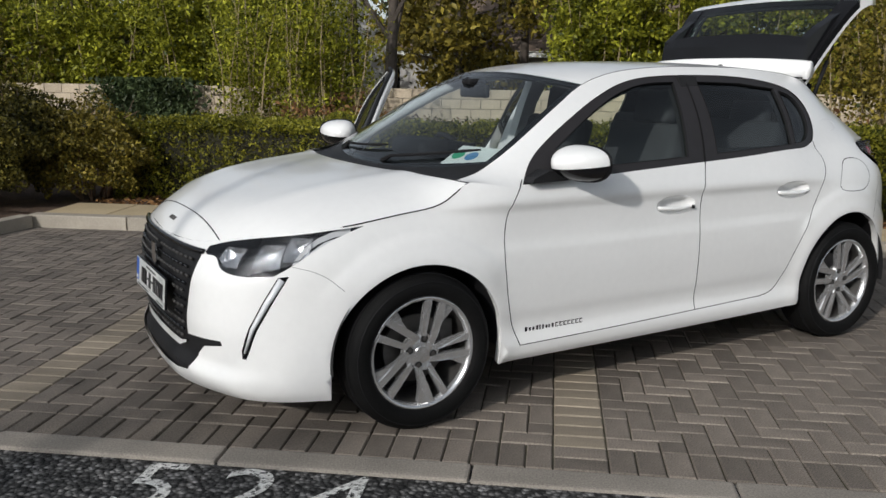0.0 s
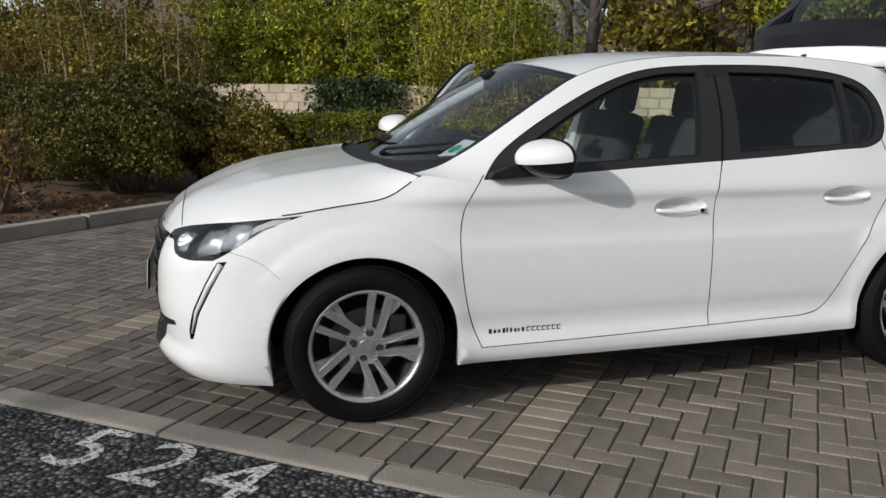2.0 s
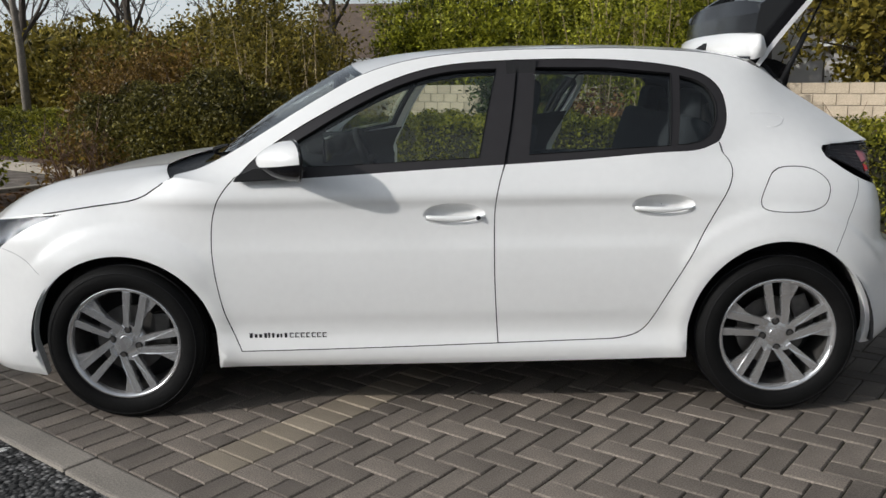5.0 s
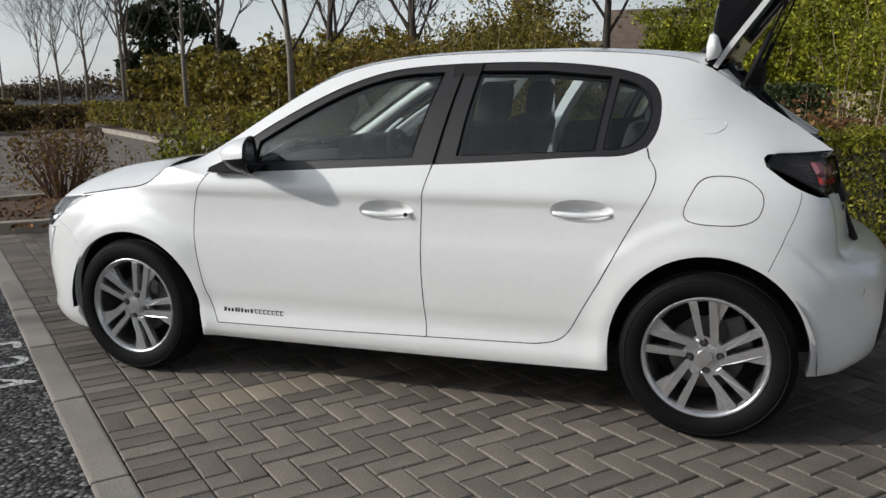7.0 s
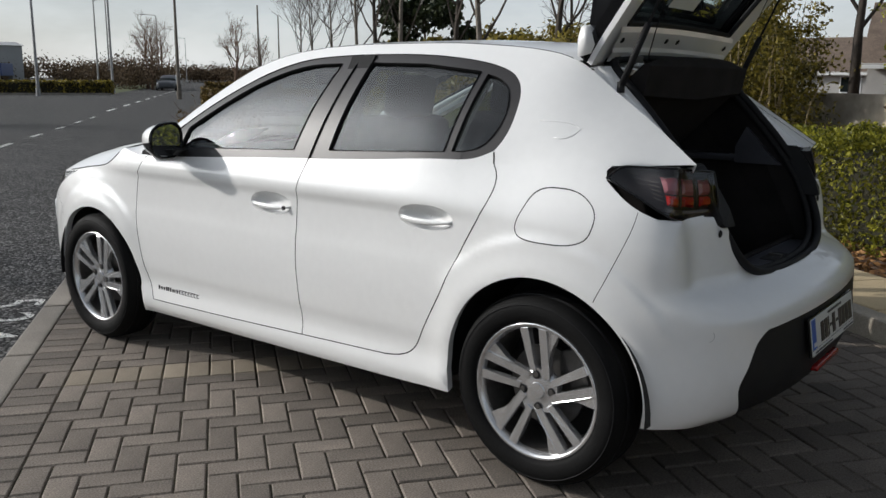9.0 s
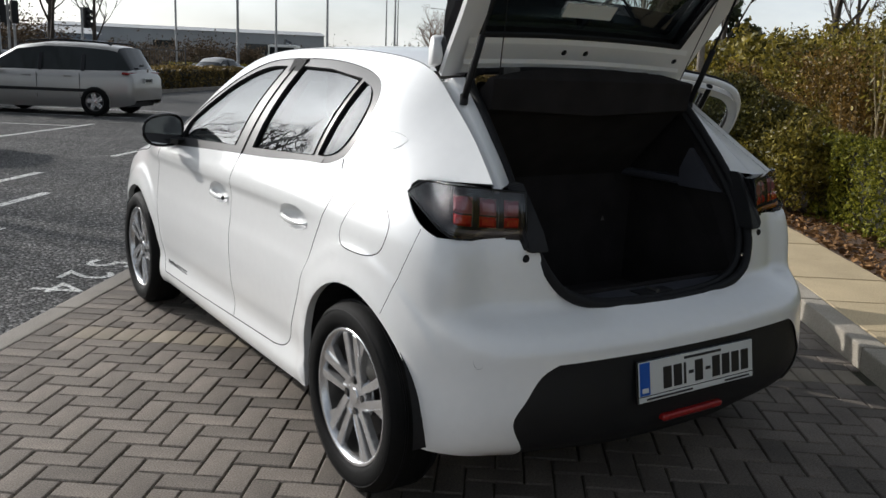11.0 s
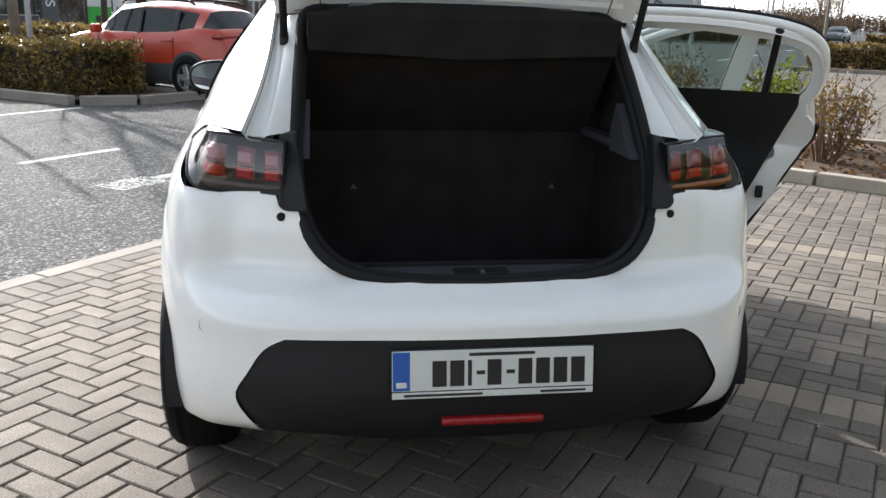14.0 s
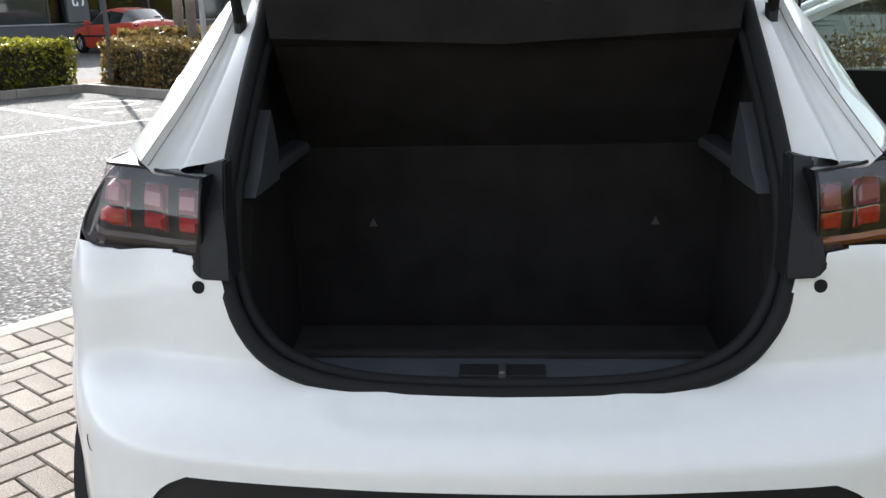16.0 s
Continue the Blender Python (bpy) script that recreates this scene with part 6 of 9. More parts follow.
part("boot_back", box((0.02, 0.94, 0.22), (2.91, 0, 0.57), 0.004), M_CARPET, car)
shelf = bmesh.new()
rows = []
for c in np.linspace(-1, 1, 25):
    w = 0.455
    rows.append([shelf.verts.new(q) for q in ((2.33, c * 0.47, 1.00), (2.50, c * 0.46, 1.19), (2.665, c * w, 1.336 + 0.030 * (1 - min(1, abs(c) * 1.05) ** 4)), (2.685, c * w, 1.330),
                                             (2.668, c * w * 0.99, 1.215 + 0.02 * abs(c)), (2.62, c * w, 1.215), (2.36, c * 0.47, 0.97))])
for a, b in zip(rows, rows[1:]):
    for j in range(7):
        shelf.faces.new((a[j], a[(j + 1) % 7], b[(j + 1) % 7], b[j]))
shelf.faces.new(rows[0])
shelf.faces.new(rows[-1])
bmesh.ops.recalc_face_normals(shelf, faces=shelf.faces)
part("parcel_shelf", shelf, M_CARPET, car, "black parcel shelf lifted on its cords")
for side in (1, -1):
    top = gate.matrix_basis @ gate_point(0.40, 0.10 if side > 0 else 0.90, 0.06)
    part("shelf_cord", tube([(2.648, -side * 0.41, 1.32), top], 0.0018, 5), M_RUBBER, car)


# ---- cabin ----
def seat(x, y, wide, rear=False):
    s = part("seat", box((0.50, wide, 0.16), (x - 0.05, y, 0.50 if not rear else 0.55), 0.05, 3), M_SEAT, car, smooth=True)
    back = bmesh.new()
    box((0.13, wide, 0.62), (0, 0, 0.33), 0.05, 3, bm=back)
    bmesh.ops.transform(back, matrix=Matrix.Translation((x + 0.22, y, 0.52)) @ Matrix.Rotation(radians(17), 4, "Y"), verts=back.verts)
    part("backrest", back, M_SEAT, s, smooth=True)
    for yy in ((y,) if not rear else (y - 0.38, y + 0.38)):
        head = bmesh.new()
        box((0.09, 0.25, 0.17), (0, 0, 0), 0.04, 3, bm=head)
        bmesh.ops.transform(head, matrix=Matrix.Translation((x + 0.43, yy, 1.215 if not rear else 1.16)) @ Matrix.Rotation(radians(10), 4, "Y"), verts=head.verts)
        part("headrest", head, M_SEAT, s, smooth=True)
        for k in (-0.06, 0.06):
            part("headrest_post", tube([(x + 0.41, yy + k, 1.06), (x + 0.425, yy + k, 1.18)], 0.006, 6), M_CHROME, s)
    return s


seat(1.18, -0.37, 0.50)
seat(1.18, 0.37, 0.50)
seat(1.87, 0.0, 1.28, True)
part("boot_divider", box((0.05, 1.10, 0.80), (2.335, 0, 0.79), 0.02), M_CARPET, car)
for y in (-0.31, 0.365):
    o = part("isofix_tag", prism([(-0.010, -0.008), (0.010, -0.008), (0.0, 0.012)], 0.002), M_STEEL, car)
    o.matrix_local = Matrix.Translation((2.362, y, 0.785)) @ Matrix.Rotation(radians(90), 4, "Z") @ Matrix.Rotation(radians(90), 4, "X")
part("cabin_floor", box((2.0, 1.5, 0.03), (1.2, 0, 0.30), 0.005), M_DARKIN, car)


def dash_point(u, v):
    c = 2 * v - 1
    prof = ((0.22, 0.952), (0.42, 0.968), (0.58, 0.965), (0.70, 0.94), (0.735, 0.88), (0.70, 0.78), (0.66, 0.6), (0.60, 0.4))
    k = u * 7
    i = min(6, int(k))
    x = prof[i][0] + (prof[i + 1][0] - prof[i][0]) * (k - i)
    z = prof[i][1] + (prof[i + 1][1] - prof[i][1]) * (k - i)
    return (x + 0.16 * abs(c) ** 2.4 * (1 - u), c * 0.70, z - 0.012)


dash = loft("dashboard", dash_point, 21, 24, M_DARKIN, car)
part("instrument_hood", box((0.20, 0.34, 0.10), (0.66, 0.36, 0.985), 0.04, 3), M_DARKIN, car, smooth=True)
part("screen", box((0.02, 0.24, 0.11), (0.70, 0.02, 0.985), 0.008), M_GLOSSBLACK, car)
wheel_ring = bmesh.new()
tube([(0.0, 0.165 * math.cos(a), 0.160 * math.sin(a)) for a in np.linspace(0, math.tau, 33)], 0.016, 8, wheel_ring, cap=False)
tube([(0.0, -0.16, 0), (-0.02, 0, 0), (0.0, 0.16, 0)], 0.02, 8, wheel_ring)
bmesh.ops.transform(wheel_ring, matrix=Matrix.Translation((0.86, 0.37, 0.90)) @ Matrix.Rotation(radians(-24), 4, "Y"), verts=wheel_ring.verts)
part("steering_wheel", wheel_ring, M_DARKIN, car, smooth=True)
part("centre_console", box((0.70, 0.20, 0.25), (0.95, 0, 0.42), 0.04), M_DARKIN, car)
rear_view = part("inner_mirror", box((0.03, 0.24, 0.065), (0.77, 0.02, 1.285), 0.015, 3), M_BLACK, car, smooth=True)
part("mirror_stalk", tube([(0.75, 0.02, 1.31), (0.72, 0.02, 1.345)], 0.012, 8), M_BLACK, rear_view)
part("sensor_cover", box((0.10, 0.08, 0.03), (0.765, 0.02, 1.33), 0.012), M_BLACK, rear_view)
leaflet = part("leaflet", box((0.16, 0.26, 0.003), (0, 0, 0)), M_PAPER, None)
leaflet.matrix_world = Matrix.Translation((0.52, -0.36, 1.004)) @ Matrix.Rotation(radians(12), 4, "Z") @ Matrix.Rotation(radians(-27), 4, "Y")
tagged(leaflet, "white printed leaflet with green and blue discs on the dashboard", "leaflet")
for y, mat in ((0.085, M_GREEN), (0.0, M_BLUE)):
    part("printed_disc", tube([(0, y, 0.0015), (0, y, 0.0035)], 0.034, 20), mat, leaflet)


# ---- kerbs, path and beds ----
def stones(name, label, e0, e1, n, wide, z0, z1, mat, long=0.91, first=0.0, along="e", lean=0.0):
    """A run of kerb stones, each an object of its own under the run."""
    run = tagged(empty(name), label, "kerb", kind="structure")
    n_stones = int((e1 - e0) / long)
    me = None
    for i in range(n_stones):
        e = e0 + first + (i + 0.5) * long
        if me is None:
            bm = box((long - 0.008, wide, z1 - z0), (0, 0, 0), 0.012, 2)
            me = bpy.data.meshes.new("kerb_stone")
            bm.to_mesh(me)
            bm.free()
            me.materials.append(mat)
        o = new("kerb_stone", me)
        o.parent = run
        jit = 0.003 * math.sin(i * 7.1)
        m = Matrix.Translation(bay(e, n + jit, (z0 + z1) / 2 + jit)) if along == "e" else Matrix.Translation(bay(n + lean * (e - e0) + jit, e, (z0 + z1) / 2 + jit))
        o.matrix_basis = m @ BAY @ Matrix.Rotation((0.0 if along == "e" else math.pi / 2 - lean), 4, "Z")
    return run


stones("kerb_flush", "weathered flush concrete kerb between pavers and asphalt", -32.0, 14.0, -1.02, 0.13, -0.14, 0.004, M_CONCRETE, first=0.898 - 0.91)
stones("kerb_path", "raised pale concrete kerb along the footpath", -3.55, 14.0, 3.165, 0.13, -0.1, 0.112, M_KERB)
stones("kerb_bed", "raised concrete kerb beside the planting bed", -0.9, 3.1, -4.35, 0.13, -0.1, 0.11, M_KERB, long=0.999, along="n", lean=0.20)
stones("kerb_bed_far", "raised concrete kerb beside the planting bed", -0.9, 3.3, -6.6, 0.13, -0.1, 0.11, M_KERB, along="n")
stones("kerb_verge", "raised pale concrete kerb along the verge", -32.0, -6.7, 3.75, 0.14, -0.1, 0.12, M_KERB)
bed = tagged(part("soil_bed", mesh_of("soil_bed", [bay(-6.6, -0.95, 0.06), bay(-4.35, -0.95, 0.06), bay(-3.45, 3.5, 0.07), bay(-6.6, 4.0, 0.07)], [(0, 1, 2, 3)], M_SOIL), None),
             "dark soil of the planting bed with dead leaves", "soil", kind="structure")
verge = tagged(part("verge", mesh_of("verge", [bay(-60, 3.85, 0.085), bay(-6.6, 3.85, 0.085), bay(-3.5, 3.3, 0.085), bay(-3.5, 3.85, 0.085), bay(30, 3.85, 0.085), bay(30, 6, 0.10), bay(30, 60, 0.4), bay(-60, 60, 0.4), bay(-60, 6, 0.10)],
                                    [(0, 1, 2, 3, 4, 5, 6, 7, 8)], M_SOIL), None), "brown soil of the verge with leaf litter", "soil", kind="structure")
path = tagged(empty("footpath"), "tan concrete slab footpath behind the kerb", "footpath", kind="structure")
slab_me = None
for i in range(29):
    if slab_me is None:
        bm = box((0.592, 0.60, 0.06), (0, 0, 0), 0.006, 1)
        slab_me = bpy.data.meshes.new("slab")
        bm.to_mesh(slab_me)
        bm.free()
        slab_me.materials.append(M_SLAB)
    o = new("slab", slab_me)
    o.parent = path
    o.matrix_basis = Matrix.Translation(bay(-3.2 + i * 0.6, 3.54, 0.078 + 0.002 * math.sin(i * 3.7))) @ BAY


# ---- plants ----
def spread_box(rng, n, size, lump=0.10, shell=0.75):
    """Places in a lumpy clipped block, denser towards its faces."""
    p = rng.random((n, 3)) * 2 - 1
    k = rng.random(n) < shell
    ax = rng.integers(0, 3, n)
    sg = np.where(rng.random(n) < 0.5, -1.0, 1.0)
    sg = np.where((ax == 2), 1.0, sg)
    edge = sg * (1 - np.abs(rng.normal(0, 0.10, n)))
    for a in range(3):
        m = k & (ax == a)
        p[m, a] = edge[m]
    q = p * np.array(size) * 0.5
    wob = np.sin(q[:, 0] * 3.1) * np.cos(q[:, 1] * 4.3 + q[:, 0]) + 0.6 * np.sin(q[:, 0] * 7.7 + 1.3) * np.sin(q[:, 2] * 6 + 0.5) + 0.5 * np.sin(q[:, 0] * 17.0 + q[:, 1] * 13)
    q = q * (1 + lump * wob[:, None] / np.maximum(np.array(size), 0.6) * 0.7)
    q += rng.normal(0, 0.02, q.shape)
    return q


def spread_ball(rng, n, size, lump=0.25, shell=0.7, low=-0.9):
    d = rng.normal(size=(n * 2, 3))
    d /= np.linalg.norm(d, axis=1)[:, None]
    d = d[d[:, 2] > low][:n]
    r = np.where(rng.random(len(d)) < shell, 1 - np.abs(rng.normal(0, 0.16, len(d))), rng.random(len(d)) ** 0.5)
    wob = np.sin(d[:, 0] * 5 + 1) * np.cos(d[:, 1] * 6) + 0.7 * np.sin(d[:, 2] * 8 + d[:, 0] * 9) + 0.5 * np.sin(d[:, 1] * 15 + d[:, 2] * 11)
    return d * (r * (1 + lump * wob))[:, None] * np.array(size) * 0.5


def hedge(e0, e1, n0, n1, z1, count, leaf, size, seed, label, z0=0.08, lump=0.14, m=None):
    """A clipped hedge: a block whose dark colour stands for inner shade, and a coat of leaves."""
    rng = np.random.default_rng(seed)
    place = (Matrix.Translation(bay((e0 + e1) / 2, (n0 + n1) / 2, z0)) @ BAY) if m is None else m
    h = tagged(empty("hedge", place), label, "hedge")
    dim = (e1 - e0, n1 - n0, z1 - z0)
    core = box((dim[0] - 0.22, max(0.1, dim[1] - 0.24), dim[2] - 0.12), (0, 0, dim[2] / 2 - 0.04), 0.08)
    tagged(part("heart", core, M_HEART_SHADE, h), kind="stuff")
    p = spread_box(rng, count, dim, lump)
    p[:, 2] += dim[2] / 2
    p[:, 2] = np.maximum(p[:, 2], 0.02)
    tagged(part("leaves", leaf_mesh("leaves", p, size, leaf, rng=rng), None, h), kind="stuff")
    return h


# near-black colour that paints in the shade deep inside a hedge
M_HEART_SHADE = material("hedge_inner_shade", (0.022, 0.02, 0.010), 0.95, vary=0.4, scale=8, bump=0.8, bump_scale=30)


def shrub(e, n, size, count, leaf, leaf_size, seed, label, stems=14, z=0.07, twig=None, low=-0.75, shell=0.6, name="shrub", lump=0.25):
    """A loose shrub: stems from the ground and leaves in an uneven crown."""
    rng = np.random.default_rng(seed)
    s = tagged(empty(name, Matrix.Translation(bay(e, n, z)) @ BAY), label, "shrub")
    bm = bmesh.new()
    for i in range(stems):
        a, r = rng.random() * math.tau, 0.35 + 0.6 * rng.random()
        base = Vector((math.cos(a) * 0.12 * size[0], math.sin(a) * 0.12 * size[1], 0))
        tip = Vector((math.cos(a) * r * size[0] * 0.5, math.sin(a) * r * size[1] * 0.5, size[2] * (0.55 + 0.4 * rng.random())))
        mid = base.lerp(tip, 0.5) + Vector(rng.normal(0, 0.05, 3))
        tube([base, mid, tip], [0.012, 0.008, 0.003], 5, bm)
        for k in range(3):
            b = mid.lerp(tip, rng.random())
            t = b + Vector(rng.normal(0, 0.14, 3)) + Vector((0, 0, 0.12))
            tube([b, t], [0.005, 0.002], 4, bm)
    tagged(part("stem_brush", bm, twig or M_TWIG, s), kind="stuff")
    if count:
        p = spread_ball(rng, count, size, lump, shell, low)
        p[:, 2] += size[2] * 0.52
        p = p[p[:, 2] > 0.03]
        tagged(part("leaves", leaf_mesh("leaves", p, leaf_size, leaf, rng=rng), None, s), kind="stuff")
    return s


def bare_tree(name, at, height, seed, label, bark, spread=0.42, thick=None, levels=5, crown_from=0.32, leaf=None, leaf_count=0):
    """A leafless tree: tapered trunk, forking limbs and fine twigs."""
    rng = np.random.default_rng(seed)
    t = tagged(empty(name, Matrix.Translation(at)), label, "tree", group=name.replace("_", " ") + "s")
    trunk, limbs = bmesh.new(), bmesh.new()
    r0 = thick or height * 0.014
    top = Vector((rng.normal(0, 0.1), rng.normal(0, 0.1), height * 0.92))
    pts = [Vector((0, 0, -0.05)), top * crown_from + Vector((rng.normal(0, 0.03), rng.normal(0, 0.03), 0)), top * 0.65 + Vector(rng.normal(0, 0.08, 3)), top]
    tube(pts, [r0 * 1.15, r0 * 0.85, r0 * 0.5, r0 * 0.1], 8, trunk)
    tips = []

    def grow(base, way, length, rad, level):
        bend = Vector(rng.normal(0, 0.14, 3))
        mid = base + way * length * 0.5 + bend * length * 0.3
        end = base + way * length + bend * length * 0.4 + Vector((0, 0, 0.16 * length))
        tube([base, mid, end], [rad, rad * 0.75, rad * 0.42], 5 if level < 2 else (4 if level < 3 else 3), limbs, cap=False)
        tips.append(end)
        if level >= levels:
            return
        for k in range(4 if level < 4 else 3):
            d = (way + Vector(rng.normal(0, spread, 3)) + Vector((0, 0, 0.18))).normalized()
            grow(mid.lerp(end, 0.35 + 0.65 * rng.random()), d, length * (0.52 + 0.2 * rng.random()), rad * 0.5, level + 1)

    for i in range(13):
        f = crown_from + (0.95 - crown_from) * (i / 12) ** 0.9
        base = pts[1].lerp(top, (f - crown_from) / (1 - crown_from))
        a = i * 2.4 + rng.random()
        d = Vector((math.cos(a) * 0.55, math.sin(a) * 0.55, 0.80)).normalized()
        grow(base, d, height * 0.27 * (1.1 - 0.60 * f), r0 * 0.46 * (1.15 - 0.7 * f), 2)
    part("trunk", trunk, bark, t, smooth=True)
    tagged(part("branching", limbs, M_BARK if bark is M_BARK_PALE else bark, t), kind="stuff")
    if leaf_count:
        q = np.array(tips)[rng.integers(0, len(tips), leaf_count)] + rng.normal(0, 0.18, (leaf_count, 3))
        tagged(part("leaves", leaf_mesh("leaves", q, 0.05, leaf, rng=rng), None, t), kind="stuff")
    return t


def thicket(e0, e1, n0, n1, z1, stems, leaves, leaf, size, seed, label, stem_mat=None, low=0.25):
    """A stand of tall thin shrubs: upright stems with leaves in clumps along them."""
    rng = np.random.default_rng(seed)
    t = tagged(empty("thicket", Matrix.Translation(bay((e0 + e1) / 2, (n0 + n1) / 2, 0.1)) @ BAY), label, "shrubs")
    bm = bmesh.new()
    le, ln = e1 - e0, n1 - n0
    heads = []
    for i in range(stems):
        x, y = (rng.random() - 0.5) * le, (rng.random() - 0.5) * ln
        h = z1 * (0.65 + 0.45 * rng.random())
        lean = Vector((rng.normal(0, 0.10), rng.normal(0, 0.10), 1))
        b, m, e = Vector((x, y, 0)), Vector((x, y, 0)) + lean * h * 0.5, Vector((x, y, 0)) + lean * h + Vector((rng.normal(0, 0.12), rng.normal(0, 0.1), 0))
        tube([b, m, e], [0.020, 0.015, 0.004], 5, bm)
        for k in range(9):
            f = low + (1.05 - low) * rng.random()
            heads.append((b.lerp(e, f) + Vector(rng.normal(0, 0.17, 3)), 0.14 + 0.16 * rng.random()))
    tagged(part("stem_brush", bm, stem_mat or M_STEM, t), kind="stuff")
    if leaves:
        c = np.array([tuple(h[0]) for h in heads])
        r = np.array([h[1] for h in heads])
        k = rng.integers(0, len(c), leaves)
        d = rng.normal(size=(leaves, 3))
        p = c[k] + d * r[k][:, None] * np.array([0.8, 0.8, 0.6])
        p[:, 2] = np.maximum(p[:, 2], 0.02)
        tagged(part("leaves", leaf_mesh("leaves", p, size, leaf, rng=rng), None, t), kind="stuff")
    return t


def leafy_tree(at, size, count, leaf, leaf_size, seed, label, trunk_h=1.2, bark=None, name="evergreen_tree", cone=False):
    """A full-crowned tree far off: trunk, limbs and clumps of leaves with gaps."""
    rng = np.random.default_rng(seed)
    t = tagged(empty(name, Matrix.Translation(at)), label, "tree", group=name.replace("_", " ") + "s")
    bm = bmesh.new()
    tube([(0, 0, 0), (0.05, 0, trunk_h + size[2] * 0.4), (0, 0.05, trunk_h + size[2] * 0.9)], [size[2] * 0.028, size[2] * 0.018, 0.03], 7, bm)
    clumps = []
    for i in range(46):
        z = rng.random()
        wide = (1 - z) ** 0.8 if cone else math.sin(math.pi * (0.12 + 0.8 * z)) ** 0.7
        a, r = rng.random() * math.tau, wide * (0.45 + 0.55 * rng.random())
        c = Vector((math.cos(a) * r * size[0] / 2, math.sin(a) * r * size[1] / 2, trunk_h + z * size[2]))
        clumps.append((c, 0.11 * size[0] * (0.6 + 0.8 * rng.random())))
        if i % 3 == 0:
            tube([(0, 0, c.z * 0.75), c], [0.05, 0.012], 4, bm)
    part("trunk", bm, bark or M_BARK, t)
    c = np.array([tuple(q[0]) for q in clumps])
    r = np.array([q[1] for q in clumps])
    k = rng.integers(0, len(c), count)
    d = rng.normal(size=(count, 3))
    d /= np.linalg.norm(d, axis=1)[:, None]
    p = c[k] + d * (r[k] * (0.5 + 0.7 * rng.random(count)))[:, None]
    tagged(part("crown", leaf_mesh("crown", p, leaf_size, leaf, rng=rng), None, t), kind="stuff")
    return t


# low hedge along the footpath and on along the verge
hedge(-3.4, 4.2, 4.35, 5.35, 0.86, 105000, L_HEDGE, 0.019, 11, "clipped green hedge behind the footpath")
hedge(4.2, 12.0, 4.35, 5.35, 0.88, 90000, L_HEDGE, 0.019, 12, "clipped green hedge behind the footpath")
hedge(-13.0, -8.6, 4.35, 5.35, 0.80, 50000, L_HEDGE, 0.023, 13, "clipped green hedge along the verge kerb")
hedge(-21.0, -13.2, 4.5, 5.3, 0.80, 11000, L_OLIVE, 0.055, 14, "olive and russet hedge along the verge")
hedge(-34.0, -21.2, 4.5, 5.4, 0.85, 9000, L_OLIVE, 0.075, 15, "olive hedge along the verge, far off")
shrub(-4.75, 3.75, (2.3, 1.9, 1.25), 62000, L_DARK, 0.021, 21, "large dark green shrub with red-brown tips in the bed", 26, lump=0.12, shell=0.75)
shrub(-6.6, 4.0, (2.2, 1.5, 1.1), 36000, L_DARK, 0.022, 22, "dark green shrub beside the verge", 20, lump=0.14, shell=0.75)
shrub(-3.55, 4.25, (1.2, 1.1, 0.95), 16000, L_OLIVE, 0.021, 23, "olive shrub with sparse russet leaves", 18, lump=0.2)
shrub(-7.9, 4.7, (2.0, 1.6, 1.35), 22000, L_RED, 0.023, 24, "russet and green shrub at the verge", 18, lump=0.2)
shrub(-4.75, 2.05, (0.85, 0.8, 0.80), 900, L_RED, 0.026, 25, "nearly bare twiggy shrub with a few russet leaves", 34)
shrub(-6.35, -0.05, (1.25, 1.2, 0.92), 1500, L_RED, 0.026, 26, "nearly bare red-brown twiggy shrub in the bed", 52)
shrub(-6.0, 1.40, (0.95, 0.9, 0.80), 1500, L_BRIGHT, 0.032, 27, "sparse yellow-green shrub in the bed", 26)
shrub(-5.5, 0.55, (0.8, 0.7, 0.35), 500, L_RED, 0.024, 28, "low bare twigs in the bed", 22)
# dead leaves on the soil
rng = np.random.default_rng(5)
lit = np.stack([rng.random(5200) * 16 - 3.4, 3.88 + rng.random(5200) ** 1.5 * 0.75, 0.098 + rng.random(5200) * 0.02], 1)
tagged(part("leaf_litter", leaf_mesh("leaf_litter", np.array([bay(*p) for p in lit]), 0.030, L_LITTER, rng=rng, flat=0.8), None), "dead brown leaves on the soil under the hedge", "leaves", kind="stuff")
lit = np.stack([rng.random(1500) * 2.6 - 6.5, rng.random(1500) * 4.0 - 0.85, 0.085 + rng.random(1500) * 0.015], 1)
tagged(part("leaf_litter", leaf_mesh("leaf_litter", np.array([bay(*p) for p in lit]), 0.030, L_LITTER, rng=rng, flat=0.8), None), "dead brown leaves on the planting bed", "leaves", kind="stuff")

